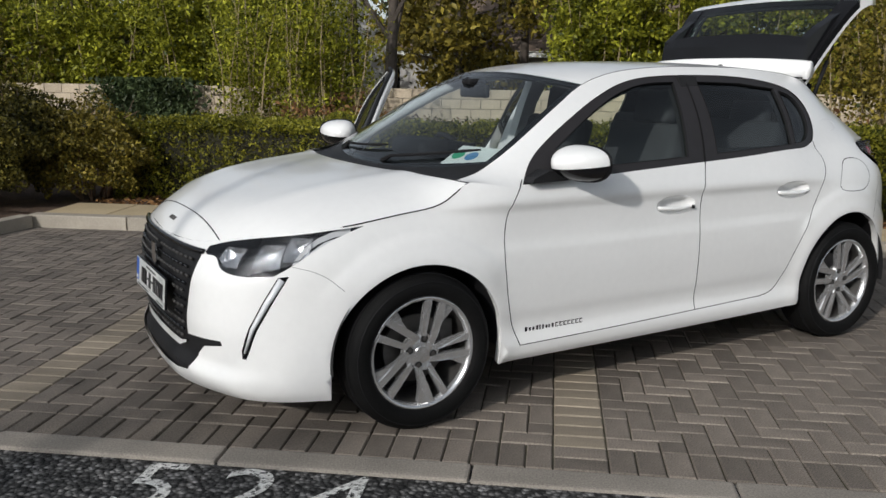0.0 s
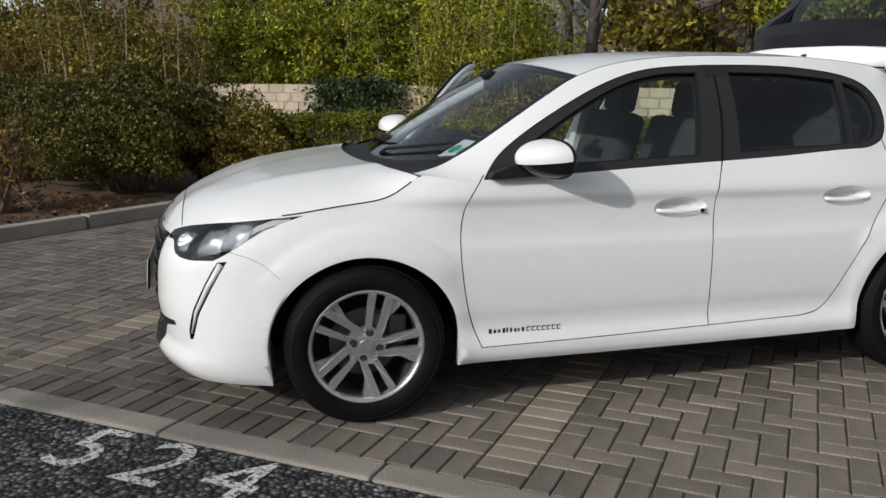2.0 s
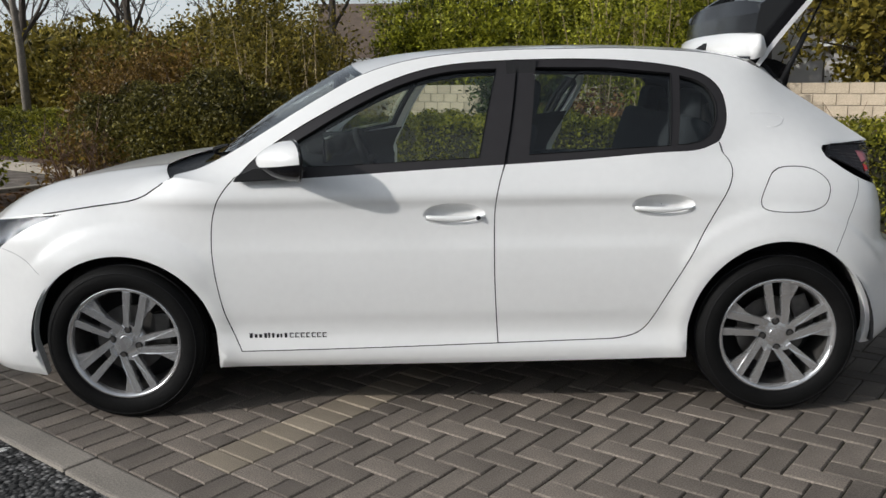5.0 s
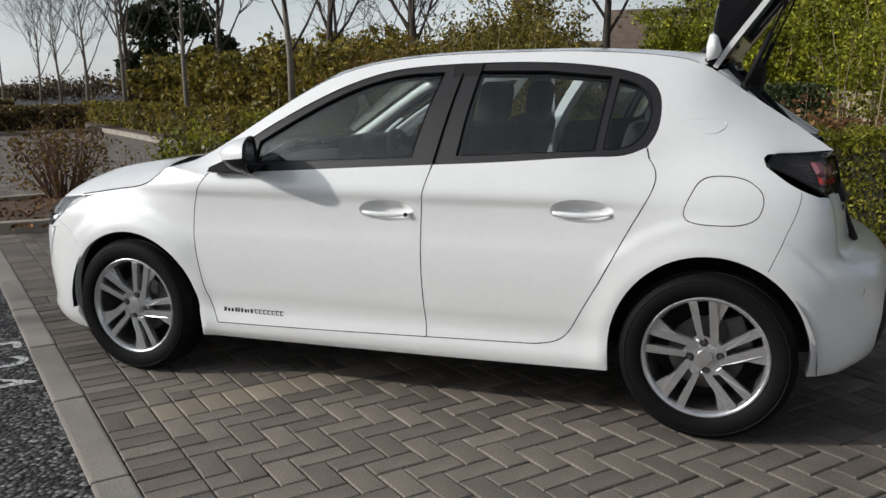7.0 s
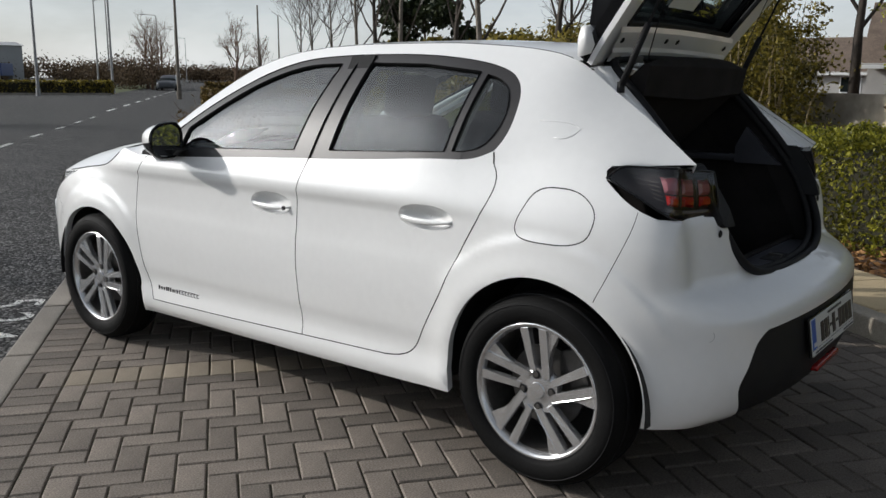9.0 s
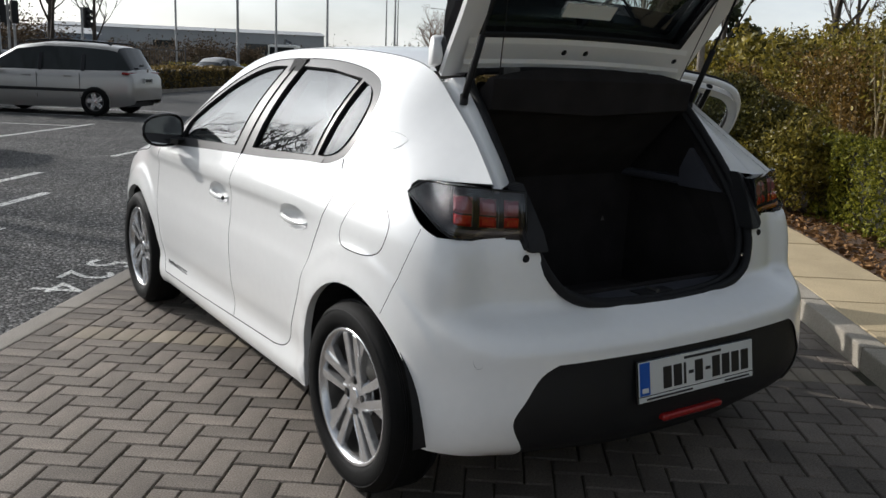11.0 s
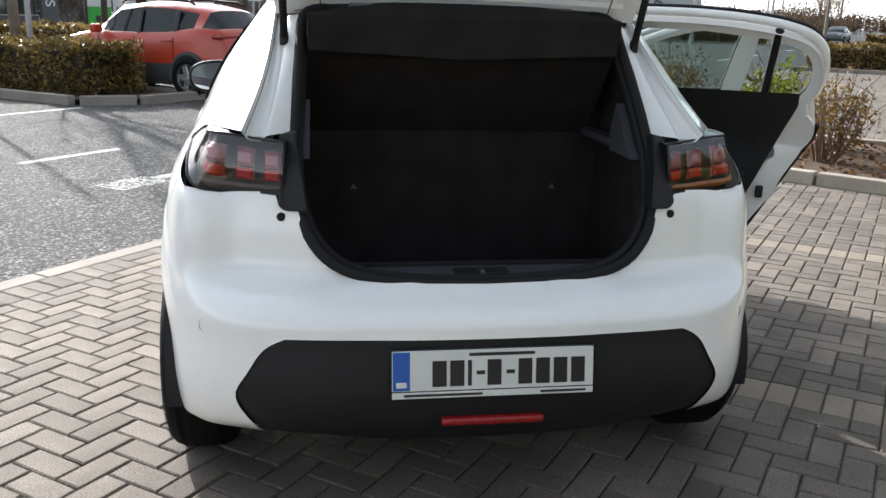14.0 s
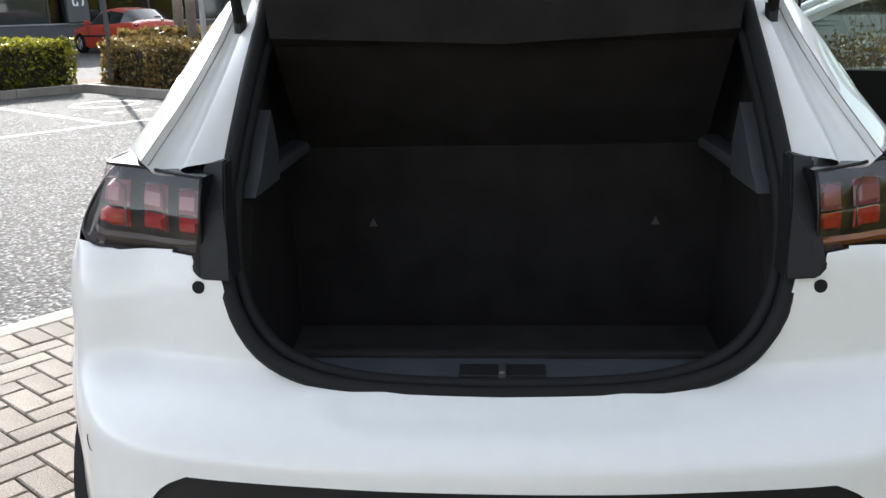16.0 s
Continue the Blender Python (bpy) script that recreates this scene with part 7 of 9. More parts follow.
# tall shrubs behind the hedge
for e0, e1, n0, n1, z1, st, lv, leaf, size, sd, lab in (
        (-10.3, -7.6, 7.0, 9.5, 2.3, 34, 9000, L_OLIVE, 0.040, 31, "tall olive shrubs with pale stems"),
        (-14.5, -4.6, 17.0, 19.2, 3.3, 130, 110000, L_BRIGHT, 0.060, 32, "bright green tall shrubs behind the wall"),
        (-6.2, -3.1, 14.0, 15.6, 3.0, 50, 17000, L_BRIGHT, 0.042, 33, "tall yellow-green shrubs with pale stems before the wall"),
        (1.2, 10.5, 17.0, 19.0, 3.7, 120, 90000, L_BRIGHT, 0.060, 34, "yellow-green tall shrubs behind the wall"),
        (4.8, 9.0, 7.6, 9.8, 2.6, 52, 20000, L_OLIVE, 0.040, 35, "tall yellow-green shrubs with pale stems"),
        (9.0, 15.0, 7.0, 9.5, 2.8, 60, 22000, L_OLIVE, 0.042, 36, "tall olive shrubs with pale stems"),
        (7.5, 11.5, 11.0, 13.0, 3.0, 30, 24000, L_BRIGHT, 0.055, 37, "bright green tall shrubs before the wall"),
        (-17.0, -9.0, 8.0, 11.0, 1.85, 80, 34000, L_OLIVE, 0.050, 38, "bank of tall olive and russet shrubs"),
        (-17.6, -14.4, 12.5, 15.5, 3.4, 30, 17000, L_OLIVE, 0.060, 45, "tall dense olive shrubs before the wall"),
        (-26.0, -17.6, 12.5, 15.5, 2.5, 60, 32000, L_OLIVE, 0.060, 47, "dense olive shrubs on the verge"),
        (-38.0, -24.0, 13.5, 17.0, 2.9, 80, 40000, L_OLIVE, 0.085, 46, "tall dense olive shrubs far off"),
        (-27.0, -16.5, 8.0, 12.0, 2.3, 80, 20000, L_OLIVE, 0.10, 39, "bank of tall olive shrubs"),
        (-42.0, -26.0, 8.0, 13.0, 2.4, 70, 16000, L_OLIVE, 0.14, 40, "bank of tall olive shrubs far off"),
        (-14.5, -10.6, 7.6, 9.2, 1.7, 40, 15000, L_RED, 0.040, 41, "russet shrubs behind the hedge")):
    thicket(e0, e1, n0, n1, z1, st, lv, leaf, size, sd, lab, low=0.15 if leaf is L_BRIGHT else 0.28)
shrub(0.6, 6.6, (2.6, 1.6, 0.7), 3000, L_LITTER, 0.035, 42, "brown leafy undergrowth behind the hedge", 20)
shrub(4.0, 6.6, (3.2, 1.6, 0.8), 3500, L_LITTER, 0.035, 43, "brown leafy undergrowth behind the hedge", 24)
shrub(-1.6, 7.0, (2.4, 1.6, 0.9), 3000, L_LITTER, 0.035, 44, "brown leafy undergrowth behind the hedge", 20)

# bare street trees along the verge
tree_no = 50
for e, h in ((-11.4, 6.2), (-19.0, 6.6), (-26.9, 7.2), (-34.5, 6.5), (-42.0, 6.5), (-50.0, 6.8)):
    tree_no += 1
    bare_tree("street_tree", bay(e, 4.85, 0.08), h, tree_no, "leafless young street tree with pale bark", M_BARK_PALE, levels=5, thick=0.075)
for x, y, h, sd in ((11.5, 25.0, 8.5, 60), (16.0, 21.0, 8.0, 66), (2.0, 23.0, 8.5, 61), (-9.0, 24.0, 8.0, 62), (-14.0, 27.0, 9.0, 63), (-22.0, 31.0, 9.0, 64), (-30, 34, 9.5, 65), (-3.0, 27.0, 9.0, 67)):
    bare_tree("bare_tree", Vector((x, y, 0.2)), h, sd, "tall leafless tree with dark bark behind the wall", M_BARK, levels=4, thick=0.16)
for x, y, sz, tr, lf, ls, sd in ((7.5, 26.0, (6.5, 6.5, 6.0), 0.6, L_PINE, 0.13, 70), (14.0, 22.0, (7, 6, 5.5), 0.5, L_OLIVE, 0.12, 71), (19.5, 18.0, (7, 6, 5.0), 0.4, L_OLIVE, 0.12, 72),
                                 (24.0, 13.0, (7, 6, 5.5), 0.4, L_BRIGHT, 0.13, 73), (2.2, 37.0, (7, 6, 4.5), 3.0, L_PINE, 0.16, 74),
                                 (-33.0, 42.0, (7, 7, 6.0), 0.5, L_PINE, 0.25, 76), (18.0, 29.0, (6, 6, 8.0), 0.5, L_PINE, 0.16, 77)):
    leafy_tree(Vector((x, y, 0.2)), sz, 9000, lf, ls, sd, "dense evergreen tree beyond the wall", tr)

bare_tree("bare_tree", bay(-3.0, 17.0, 0.1), 6.8, 68, "spreading leafless tree with dark bark behind the wall", M_BARK, levels=5, thick=0.17, crown_from=0.24, spread=0.55)

for x, y, h, sd in ((-17.0, 33.5, 7.5, 101), (-11.0, 28.0, 6.8, 102), (-6.5, 27.5, 6.5, 103)):
    bare_tree("bare_tree", Vector((x, y, 0.2)), h, sd, "bushy leafless tree with brown twigs beyond the wall", M_BARK, levels=5, thick=0.13, crown_from=0.22, spread=0.6)

# ---- block wall ----
wall = tagged(empty("block_wall", Matrix.Translation(bay(0, 16.0, 0.1)) @ BAY), "buff concrete block garden wall", "wall", kind="structure")
M_BLOCK = material("concrete_block", (0.42, 0.35, 0.26), 0.9, vary=0.15, scale=2, fine=0.2, fine_scale=60, bump=0.3, bump_scale=60, item=0.14, island=0.14)
M_MORTAR = material("mortar", (0.30, 0.27, 0.22), 0.95, vary=0.2, scale=4)
part("mortar_bed", box((70, 0.17, 0.88), (5, 0, 0.44)), M_MORTAR, wall)
blk = bpy.data.meshes.new("block")
bm = box((0.438, 0.21, 0.213), (0, 0, 0), 0.008, 1)
bm.to_mesh(blk)
bm.free()
blk.materials.append(M_BLOCK)
for r in range(4):
    for i in range(-29, 40):
        o = new("block", blk)
        o.parent = wall
        o.matrix_basis = Matrix.Translation((i * 0.45 + (0.225 if r % 2 else 0), 0.004 * math.sin(i * 5.3 + r), 0.112 + r * 0.225))
ivy = np.random.default_rng(9)
iv = np.stack([ivy.normal(-8.5, 0.55, 5000), 15.75 - ivy.random(5000) * 0.25, 0.15 + ivy.random(5000) * 1.0], 1)
tagged(part("ivy", leaf_mesh("ivy", np.array([bay(*p) for p in iv]), 0.07, L_IVY, rng=ivy), None), "dark green ivy hanging over the wall", "ivy", kind="stuff")
iv = np.stack([ivy.normal(11.5, 1.3, 5000), 15.75 - ivy.random(5000) * 0.25, 0.2 + ivy.random(5000) * 1.1], 1)
tagged(part("ivy", leaf_mesh("ivy", np.array([bay(*p) for p in iv]), 0.07, L_IVY, rng=ivy), None), "dark green ivy hanging over the wall", "ivy", kind="stuff")


# ---- markings on the asphalt ----
def worn_paint(name, color, wear):
    """Road paint worn through to the asphalt in flakes."""
    m = material(name, color, 0.7, vary=0.15, scale=7, fine=0.3, fine_scale=60, bump=0.5, bump_scale=120)
    nt = m.node_tree
    tex = nt.nodes.new("ShaderNodeTexCoord")
    n = nt.nodes.new("ShaderNodeTexNoise")
    n.inputs["Scale"].default_value = 42
    n.inputs["Detail"].default_value = 6
    n.inputs["Roughness"].default_value = 0.75
    nt.links.new(tex.outputs["Object"], n.inputs["Vector"])
    mr = nt.nodes.new("ShaderNodeMapRange")
    mr.inputs["From Min"].default_value, mr.inputs["From Max"].default_value = wear - 0.03, wear + 0.03
    nt.links.new(n.outputs[0], mr.inputs["Value"])
    nt.links.new(mr.outputs[0], nt.nodes["Principled BSDF"].inputs["Alpha"])
    return m


M_WORN = worn_paint("worn_road_paint", (0.60, 0.60, 0.58), 0.46)
M_FADED = worn_paint("faded_road_paint", (0.50, 0.50, 0.48), 0.52)


def line(e0, e1, n0, n1, mat, label="white painted line worn on the asphalt"):
    me = mesh_of("painted_line", [(*p[:2], -0.008) for p in bay_outline(e0, e1, n0, n1)], [(0, 1, 2, 3)], mat)
    return tagged(part("painted_line", me, None), label, "road marking", kind="structure")


def text_mesh(name, body, size, mat, depth=0.0):
    cu = bpy.data.curves.new(name, "FONT")
    cu.body = body
    cu.size = size
    cu.align_x = "CENTER"
    cu.extrude = depth
    ob = bpy.data.objects.new(name, cu)
    me = bpy.data.meshes.new_from_object(ob)
    bpy.data.objects.remove(ob)
    me.materials.clear()
    me.materials.append(mat)
    return me


number = tagged(empty("bay_number", Matrix.Translation(bay(0, -1.42, -0.007)) @ BAY), "worn white bay number painted on the asphalt", "road marking", kind="structure")
for ch, e in (("5", -0.315), ("2", 0.01), ("4", 0.335)):
    d = part("digit", text_mesh("digit", ch, 0.46, M_WORN), None, number)
    d.location = (e, 0, 0)
line(-1.3, -0.6, -2.68, -2.56, M_WORN)
line(-0.6, -0.1, -2.76, -2.42, M_FADED, "broad worn white patch of paint on the asphalt")
line(-3.1, -2.1, -3.25, -3.15, M_WORN)
for i in range(9):
    line(-1.5 - i * 3.0, -0.4 - i * 3.0, -4.1, -4.0, M_WORN, "dash of the white centre line on the asphalt")
for i in range(10):
    line(-33.0 - i * 6.0, -30.5 - i * 6.0, -4.32, -4.18, M_LINE, "dash of the white centre line on the asphalt")
line(-3.7, 9.0, -7.36, -7.26, M_WORN)
for e in (-1.75, 0.75, 3.25, 5.75):
    line(e - 0.05, e + 0.05, -12.0, -7.36, M_WORN, "white painted bay divider on the asphalt")
line(-11.7, -5.95, -6.95, -6.85, M_WORN)
for e in (-8.55, -11.1, -13.9, -16.5):
    line(e - 0.05, e + 0.05, -11.8, -6.95, M_WORN, "white painted bay divider on the asphalt")
ring = lathe([(0.42, 0.0), (0.52, 0.0)], 40)
bmesh.ops.rotate(ring, cent=(0, 0, 0), matrix=Matrix.Rotation(math.pi / 2, 3, "X"), verts=ring.verts)
bmesh.ops.transform(ring, matrix=Matrix.Translation(bay(-2.9, -9.6, -0.008)), verts=ring.verts)
tagged(part("painted_ring", ring, M_WORN), "faded white painted ring in the parking bay", "road marking", kind="structure")
for e, n in ((-3.3, -8.6), (-2.9, -8.5), (-2.5, -8.55)):
    line(e, e + 0.22, n, n + 0.2, M_FADED, "faded white painted mark in the parking bay")

# ---- opposite planting island and hedges ----
def kerb_run(name, label, p0, p1, wide=0.14, high=0.12, long=0.91):
    """Raised kerb stones in a straight run between two places (e, n)."""
    run = tagged(empty(name), label, "kerb", kind="structure")
    a, b = bay(*p0), bay(*p1)
    d = b - a
    k = max(1, round(d.length / long))
    step = d.length / k
    bm = box((step - 0.008, wide, high + 0.1), (0, 0, (high - 0.1) / 2), 0.012, 2)
    me = bpy.data.meshes.new("kerb_stone")
    bm.to_mesh(me)
    bm.free()
    me.materials.append(M_CONCRETE)
    for i in range(k):
        o = new("kerb_stone", me)
        o.parent = run
        o.matrix_basis = Matrix.Translation(a + d * ((i + 0.5) / k)) @ Matrix.Rotation(math.atan2(d.y, d.x), 4, "Z")
    return run


def soil_patch(label, pts, z=0.06, name="soil_bed", mat=None):
    return tagged(part(name, mesh_of(name, [bay(e, n, z) for e, n in pts], [tuple(range(len(pts)))], mat or M_SOIL), None), label, "soil", kind="structure")


L_RUSSET = leaf_material("russet_olive_leaf", (0.06, 0.042, 0.014), (0.27, 0.19, 0.06), through=0.3)
LK = "raised grey concrete kerb round the planting island"
kerb_run("kerb_island", LK, (-3.85, -12.0), (-3.85, -7.7))
kerb_run("kerb_island_corner", LK, (-3.9, -7.6), (-4.5, -7.12))
kerb_run("kerb_island_end", LK, (-4.55, -7.05), (-5.75, -7.05))
kerb_run("kerb_island_back", LK, (-5.72, -7.2), (-5.72, -12.0))
kerb_run("kerb_row", "raised grey concrete kerb at the head of the parking bays", (-40.0, -12.0), (12.0, -12.0))
soil_patch("bare soil of the planting island", [(-5.7, -12), (-3.9, -12), (-3.9, -7.7), (-4.5, -7.15), (-5.7, -7.1)])
soil_patch("soil strip under the hedge at the head of the bays", [(-40, -14), (12, -14), (12, -12), (-40, -12)])
hedge(-5.35, -4.2, -12.2, -7.9, 0.80, 24000, L_RUSSET, 0.034, 81, "olive and russet hedge on the planting island", lump=0.2)
hedge(-3.9, 9.0, -13.6, -12.4, 0.85, 34000, L_HEDGE, 0.042, 82, "green hedge at the head of the parking bays")
hedge(-40.0, -5.4, -13.7, -12.5, 0.95, 26000, L_RUSSET, 0.07, 83, "dark olive hedge at the head of the parking bays")

# island and hedges beyond the second paved bay
kerb_run("kerb_far_island", "raised concrete kerb at the end of the paved bays", (-25.2, -0.95), (-25.2, 3.7))
soil_patch("soil of the planting bed at the end of the paved bays", [(-29.5, -0.95), (-25.3, -0.95), (-25.3, 3.7), (-29.5, 3.7)])
hedge(-28.0, -26.0, -0.6, 3.4, 0.8, 14000, L_RUSSET, 0.05, 84, "sparse olive and russet hedge at the end of the bays", lump=0.25)
hedge(-63.0, -61.5, -40.0, -7.5, 0.95, 14000, L_OLIVE, 0.11, 85, "clipped hedge at the far end of the car park")
kerb_run("kerb_far_row", "pale kerb before the far hedge", (-61.0, -40.0), (-61.0, -7.5), 0.2, 0.14, 1.8)
soil_patch("pale footpath before the far hedge", [(-63.5, -40), (-61.1, -40), (-61.1, -7.4), (-63.5, -7.4)], 0.07, "footpath_far", M_SLAB)
hedge(-66.0, -62.0, -1.0, 4.5, 0.8, 9000, L_RUSSET, 0.12, 86, "sparse olive hedge at the far end of the road", lump=0.25)


# ---- parked vehicles ----
def mat_paint(name, color, metal=0.0):
    return material(name, color, 0.32, metal=metal, coat=0.3, vary=0.05, scale=2)


M_RED = mat_paint("red_orange_car_paint", (0.40, 0.036, 0.014))
M_SILVER = mat_paint("silver_car_paint", (0.36, 0.35, 0.33), 0.5)
M_DARKCAR = mat_paint("dark_blue_grey_car_paint", (0.055, 0.06, 0.068), 0.3)
M_CLAD = material("grey_cladding", (0.055, 0.06, 0.068), 0.6, vary=0.1, scale=6)
M_PANE = material("dark_car_glass", (0.012, 0.016, 0.016), 0.06, spec=0.35)
M_TAILRED = material("dark_red_lamp", (0.20, 0.012, 0.012), 0.15)
M_WHITECAB = mat_paint("white_truck_paint", (0.62, 0.62, 0.60))


def side_wheel(parent, x, y, radius, rim_mat):
    w = part("wheel", lathe([(radius * 0.66, 0.1), (radius * 0.95, 0.1), (radius, 0.07), (radius, -0.07), (radius * 0.95, -0.1), (radius * 0.68, -0.098), (radius * 0.66, -0.07)], 36), M_TYRE, parent, smooth=True)
    w.location = (x, y, radius)
    if y > 0:
        w.rotation_euler = (0, 0, math.pi)
    part("rim", lathe([(radius * 0.67, 0.05), (radius * 0.67, -0.088), (radius * 0.61, -0.08), (radius * 0.58, -0.02), (0.0, -0.01)], 32), M_STEEL, w, smooth=True)
    for k in range(5):
        bm = box((0.11, 0.03, radius * 0.56), (0, -0.06, radius * 0.36), 0.01)
        bmesh.ops.rotate(bm, cent=(0, 0, 0), matrix=Matrix.Rotation(k * math.tau / 5 + x, 3, "Y"), verts=bm.verts)
        part("spoke", bm, rim_mat, w)
    part("hub", lathe([(0.0, -0.085), (0.05, -0.08), (0.06, -0.05)], 20), rim_mat, w)
    return w


def parked_car(name, label, category, at, paint, stations, axles, radius, width, rim_mat, clad=None, rails=None, plate=True, belt=None, rear=None):
    """A parked car: a skin lofted over stations (x, floor, shoulder, top, half width low, half width top, glazed), nose at x = 0."""
    c = tagged(empty(name, at), label, category, group="parked cars")
    hw = width / 2
    rows = []
    for x, zf, zs, zt, wl, wt, gl in stations:
        h = zs - zf
        rows.append([(x, wl * hw * 0.90, zf), (x, wl * hw * 0.985, zf + 0.10), (x, wl * hw, zf + h * 0.42), (x, wl * hw * 0.985, zf + h * 0.80), (x, wl * hw * 0.94, zs),
                     (x, wl * hw * 0.90, zs + 0.02), (x, wt * hw * 1.03, max(zs + 0.025, zt - 0.11)), (x, wt * hw * 0.93, max(zs + 0.03, zt - 0.04)), (x, wt * hw * 0.5, zt - 0.005), (x, 0, zt)])
    cells = {"body": [], "cladding": [], "pane_l": [], "pane_r": [], "pane_b": [], "pane_c": []}
    nrow = len(rows[0])
    verts = [p for r in rows for p in r] + [(p[0], -p[1], p[2]) for r in rows for p in r]
    off = len(rows) * nrow
    for i in range(len(rows) - 1):
        for j in range(nrow - 1):
            q = (i * nrow + j, (i + 1) * nrow + j, (i + 1) * nrow + j + 1, i * nrow + j + 1)
            gl = stations[i][6]
            key = "body"
            if j == 0 and clad:
                key = "cladding"
            if j == 1 and clad:
                key = "cladding" if clad == 2 else "body"
            if gl == 2 and j >= 5:
                key = "pane_b" if i < len(rows) / 2 else "pane_c"
            other = key
            if gl == 1 and j == 5:
                key, other = "pane_l", "pane_r"
            cells[key].append(q)
            cells[other].append(tuple(off + k for k in q[::-1]))
    for k, end in ((0, True), (len(rows) - 1, False)):
        f = tuple(k * nrow + j for j in range(nrow)) + tuple(off + k * nrow + j for j in reversed(range(nrow - 1)))
        cells["body"].append(f if end else f[::-1])
    used = {"body": ("body", paint), "cladding": ("cladding", M_CLAD), "pane_l": ("side_glass", M_PANE), "pane_r": ("side_glass", M_PANE), "pane_b": ("windscreen", M_PANE), "pane_c": ("rear_window", M_PANE)}
    for key, fs in cells.items():
        if not fs:
            continue
        me = mesh_of(used[key][0], verts, fs, used[key][1], True)
        bm = bmesh.new()
        bm.from_mesh(me)
        bmesh.ops.delete(bm, geom=[v for v in bm.verts if not v.link_faces], context="VERTS")
        bpy.data.meshes.remove(me)
        part(used[key][0], bm, used[key][1], c, smooth=True)
    part("underbody", box((stations[-1][0] * 0.92, width * 0.8, 0.12), (stations[-1][0] * 0.5, 0, 0.26), 0.02), M_BLACK, c)
    for ax in axles:
        for s in (-1, 1):
            side_wheel(c, ax, s * (hw - 0.045), radius, rim_mat)
            arch = lathe([(radius * 1.05, -0.02), (radius * 1.10, 0.012), (radius * 1.24, 0.012), (radius * 1.26, -0.02)] if clad else [(radius * 1.02, -0.02), (radius * 1.05, 0.006), (radius * 1.08, 0.006), (radius * 1.10, -0.02)], 40)
            bmesh.ops.delete(arch, geom=[v for v in arch.verts if v.co.z < -radius * 0.35], context="VERTS")
            if s < 0:
                bmesh.ops.scale(arch, vec=(1, -1, 1), verts=arch.verts)
            a = part("wheel_arch", arch, M_CLAD if clad else paint, c)
            a.location = (ax, s * (hw + 0.003), radius)
            well = lathe([(0.0, -0.01), (radius * 1.06, -0.01), (radius * 1.06, 0.004), (0.0, 0.004)], 36)
            wl = part("wheel_well", well, M_BLACK, c)
            wl.location = (ax, s * (hw + 0.001), radius)
    for s in (-1, 1):
        mx = belt[0]
        part("door_mirror", box((0.12, 0.2, 0.15), (mx, s * (hw + 0.06), belt[1] + 0.06), 0.04), paint, c)
        for hx in belt[2]:
            part("door_handle", box((0.2, 0.03, 0.03), (hx, s * (hw * 0.985 + 0.012), belt[1] - 0.10), 0.01), paint, c)
        for px_ in belt[3]:
            part("pillar", box((0.09, 0.02, 0.40), (0, 0, 0), 0.008, m=Matrix.Translation((px_, s * (hw * 0.865), belt[1] + 0.20)) @ Matrix.Rotation(s * 0.30, 4, "X")), M_GLOSSBLACK, c)
        for dx in belt[4]:
            part("door_gap", box((0.012, 0.01, belt[1] - 0.42), (dx, s * (hw * 0.992), 0.38 + (belt[1] - 0.42) / 2), 0.002), M_BLACK, c)
        if rails:
            tube_pts = [(rails[0], s * rails[2], rails[3] - 0.05), (rails[0] + 0.1, s * rails[2], rails[3]), ((rails[0] + rails[1]) / 2, s * rails[2], rails[3] + 0.03), (rails[1] - 0.1, s * rails[2], rails[3] - 0.01), (rails[1], s * rails[2], rails[3] - 0.06)]
            part("roof_rail", tube(tube_pts, 0.022, 8), M_GLOSSBLACK, c)
        if rear:
            part("tail_lamp", box((0.16, 0.50, 0.065), (rear - 0.165, s * (hw - 0.27), belt[1] - 0.01), 0.03, m=None), M_TAILRED, c)
            part("rear_fog_lamp", box((0.14, 0.24, 0.11), (rear - 0.085, s * (hw - 0.24), 0.64), 0.03), M_TAILRED, c)
        part("headlamp", box((0.2, 0.32, 0.10), (0.21, s * (hw - 0.28), 0.72), 0.04), M_REFLECT, c)
    if rear and clad:
        part("rear_bumper", box((0.30, width * 0.90, 0.27), (rear - 0.15, 0, 0.40), 0.08, 3), M_CLAD, c, smooth=True)
        for z in (0.37, 0.42, 0.47):
            part("bumper_groove", box((0.02, width * 0.6, 0.012), (rear - 0.004, 0, z)), M_BLACK, c)
    if rear and not clad:
        for s in (-1, 1):
            part("side_moulding", box((3.0, 0.02, 0.07), (rear / 2, s * (hw + 0.004), 0.56), 0.008), M_BLACK, c)
    if rear:
        part("rear_plate", box((0.02, 0.50, 0.11), (rear + 0.012, 0, 0.80), 0.004), M_PLATE, c)
        for k in range(7):
            part("plate_bar", box((0.006, 0.035, 0.07), (rear + 0.024, -0.17 + k * 0.055, 0.80)), M_INK, c)
        part("badge", lathe([(0.0, 0.0), (0.05, 0.0), (0.055, -0.01)], 20), M_CHROME, c).matrix_basis = Matrix.Translation((rear + 0.0, 0, 1.03)) @ Matrix.Rotation(-math.pi / 2, 4, "Z")
        part("wiper", box((0.02, 0.22, 0.05), (rear - 0.10, -0.1, 1.14), 0.01), M_BLACK, c)
    return c


def along_bay(e, n):
    """Pose of a car whose nose points away from the pavers."""
    return Matrix.Translation(bay(e, n, 0)) @ Matrix.Rotation(TURN + math.pi / 2, 4, "Z")


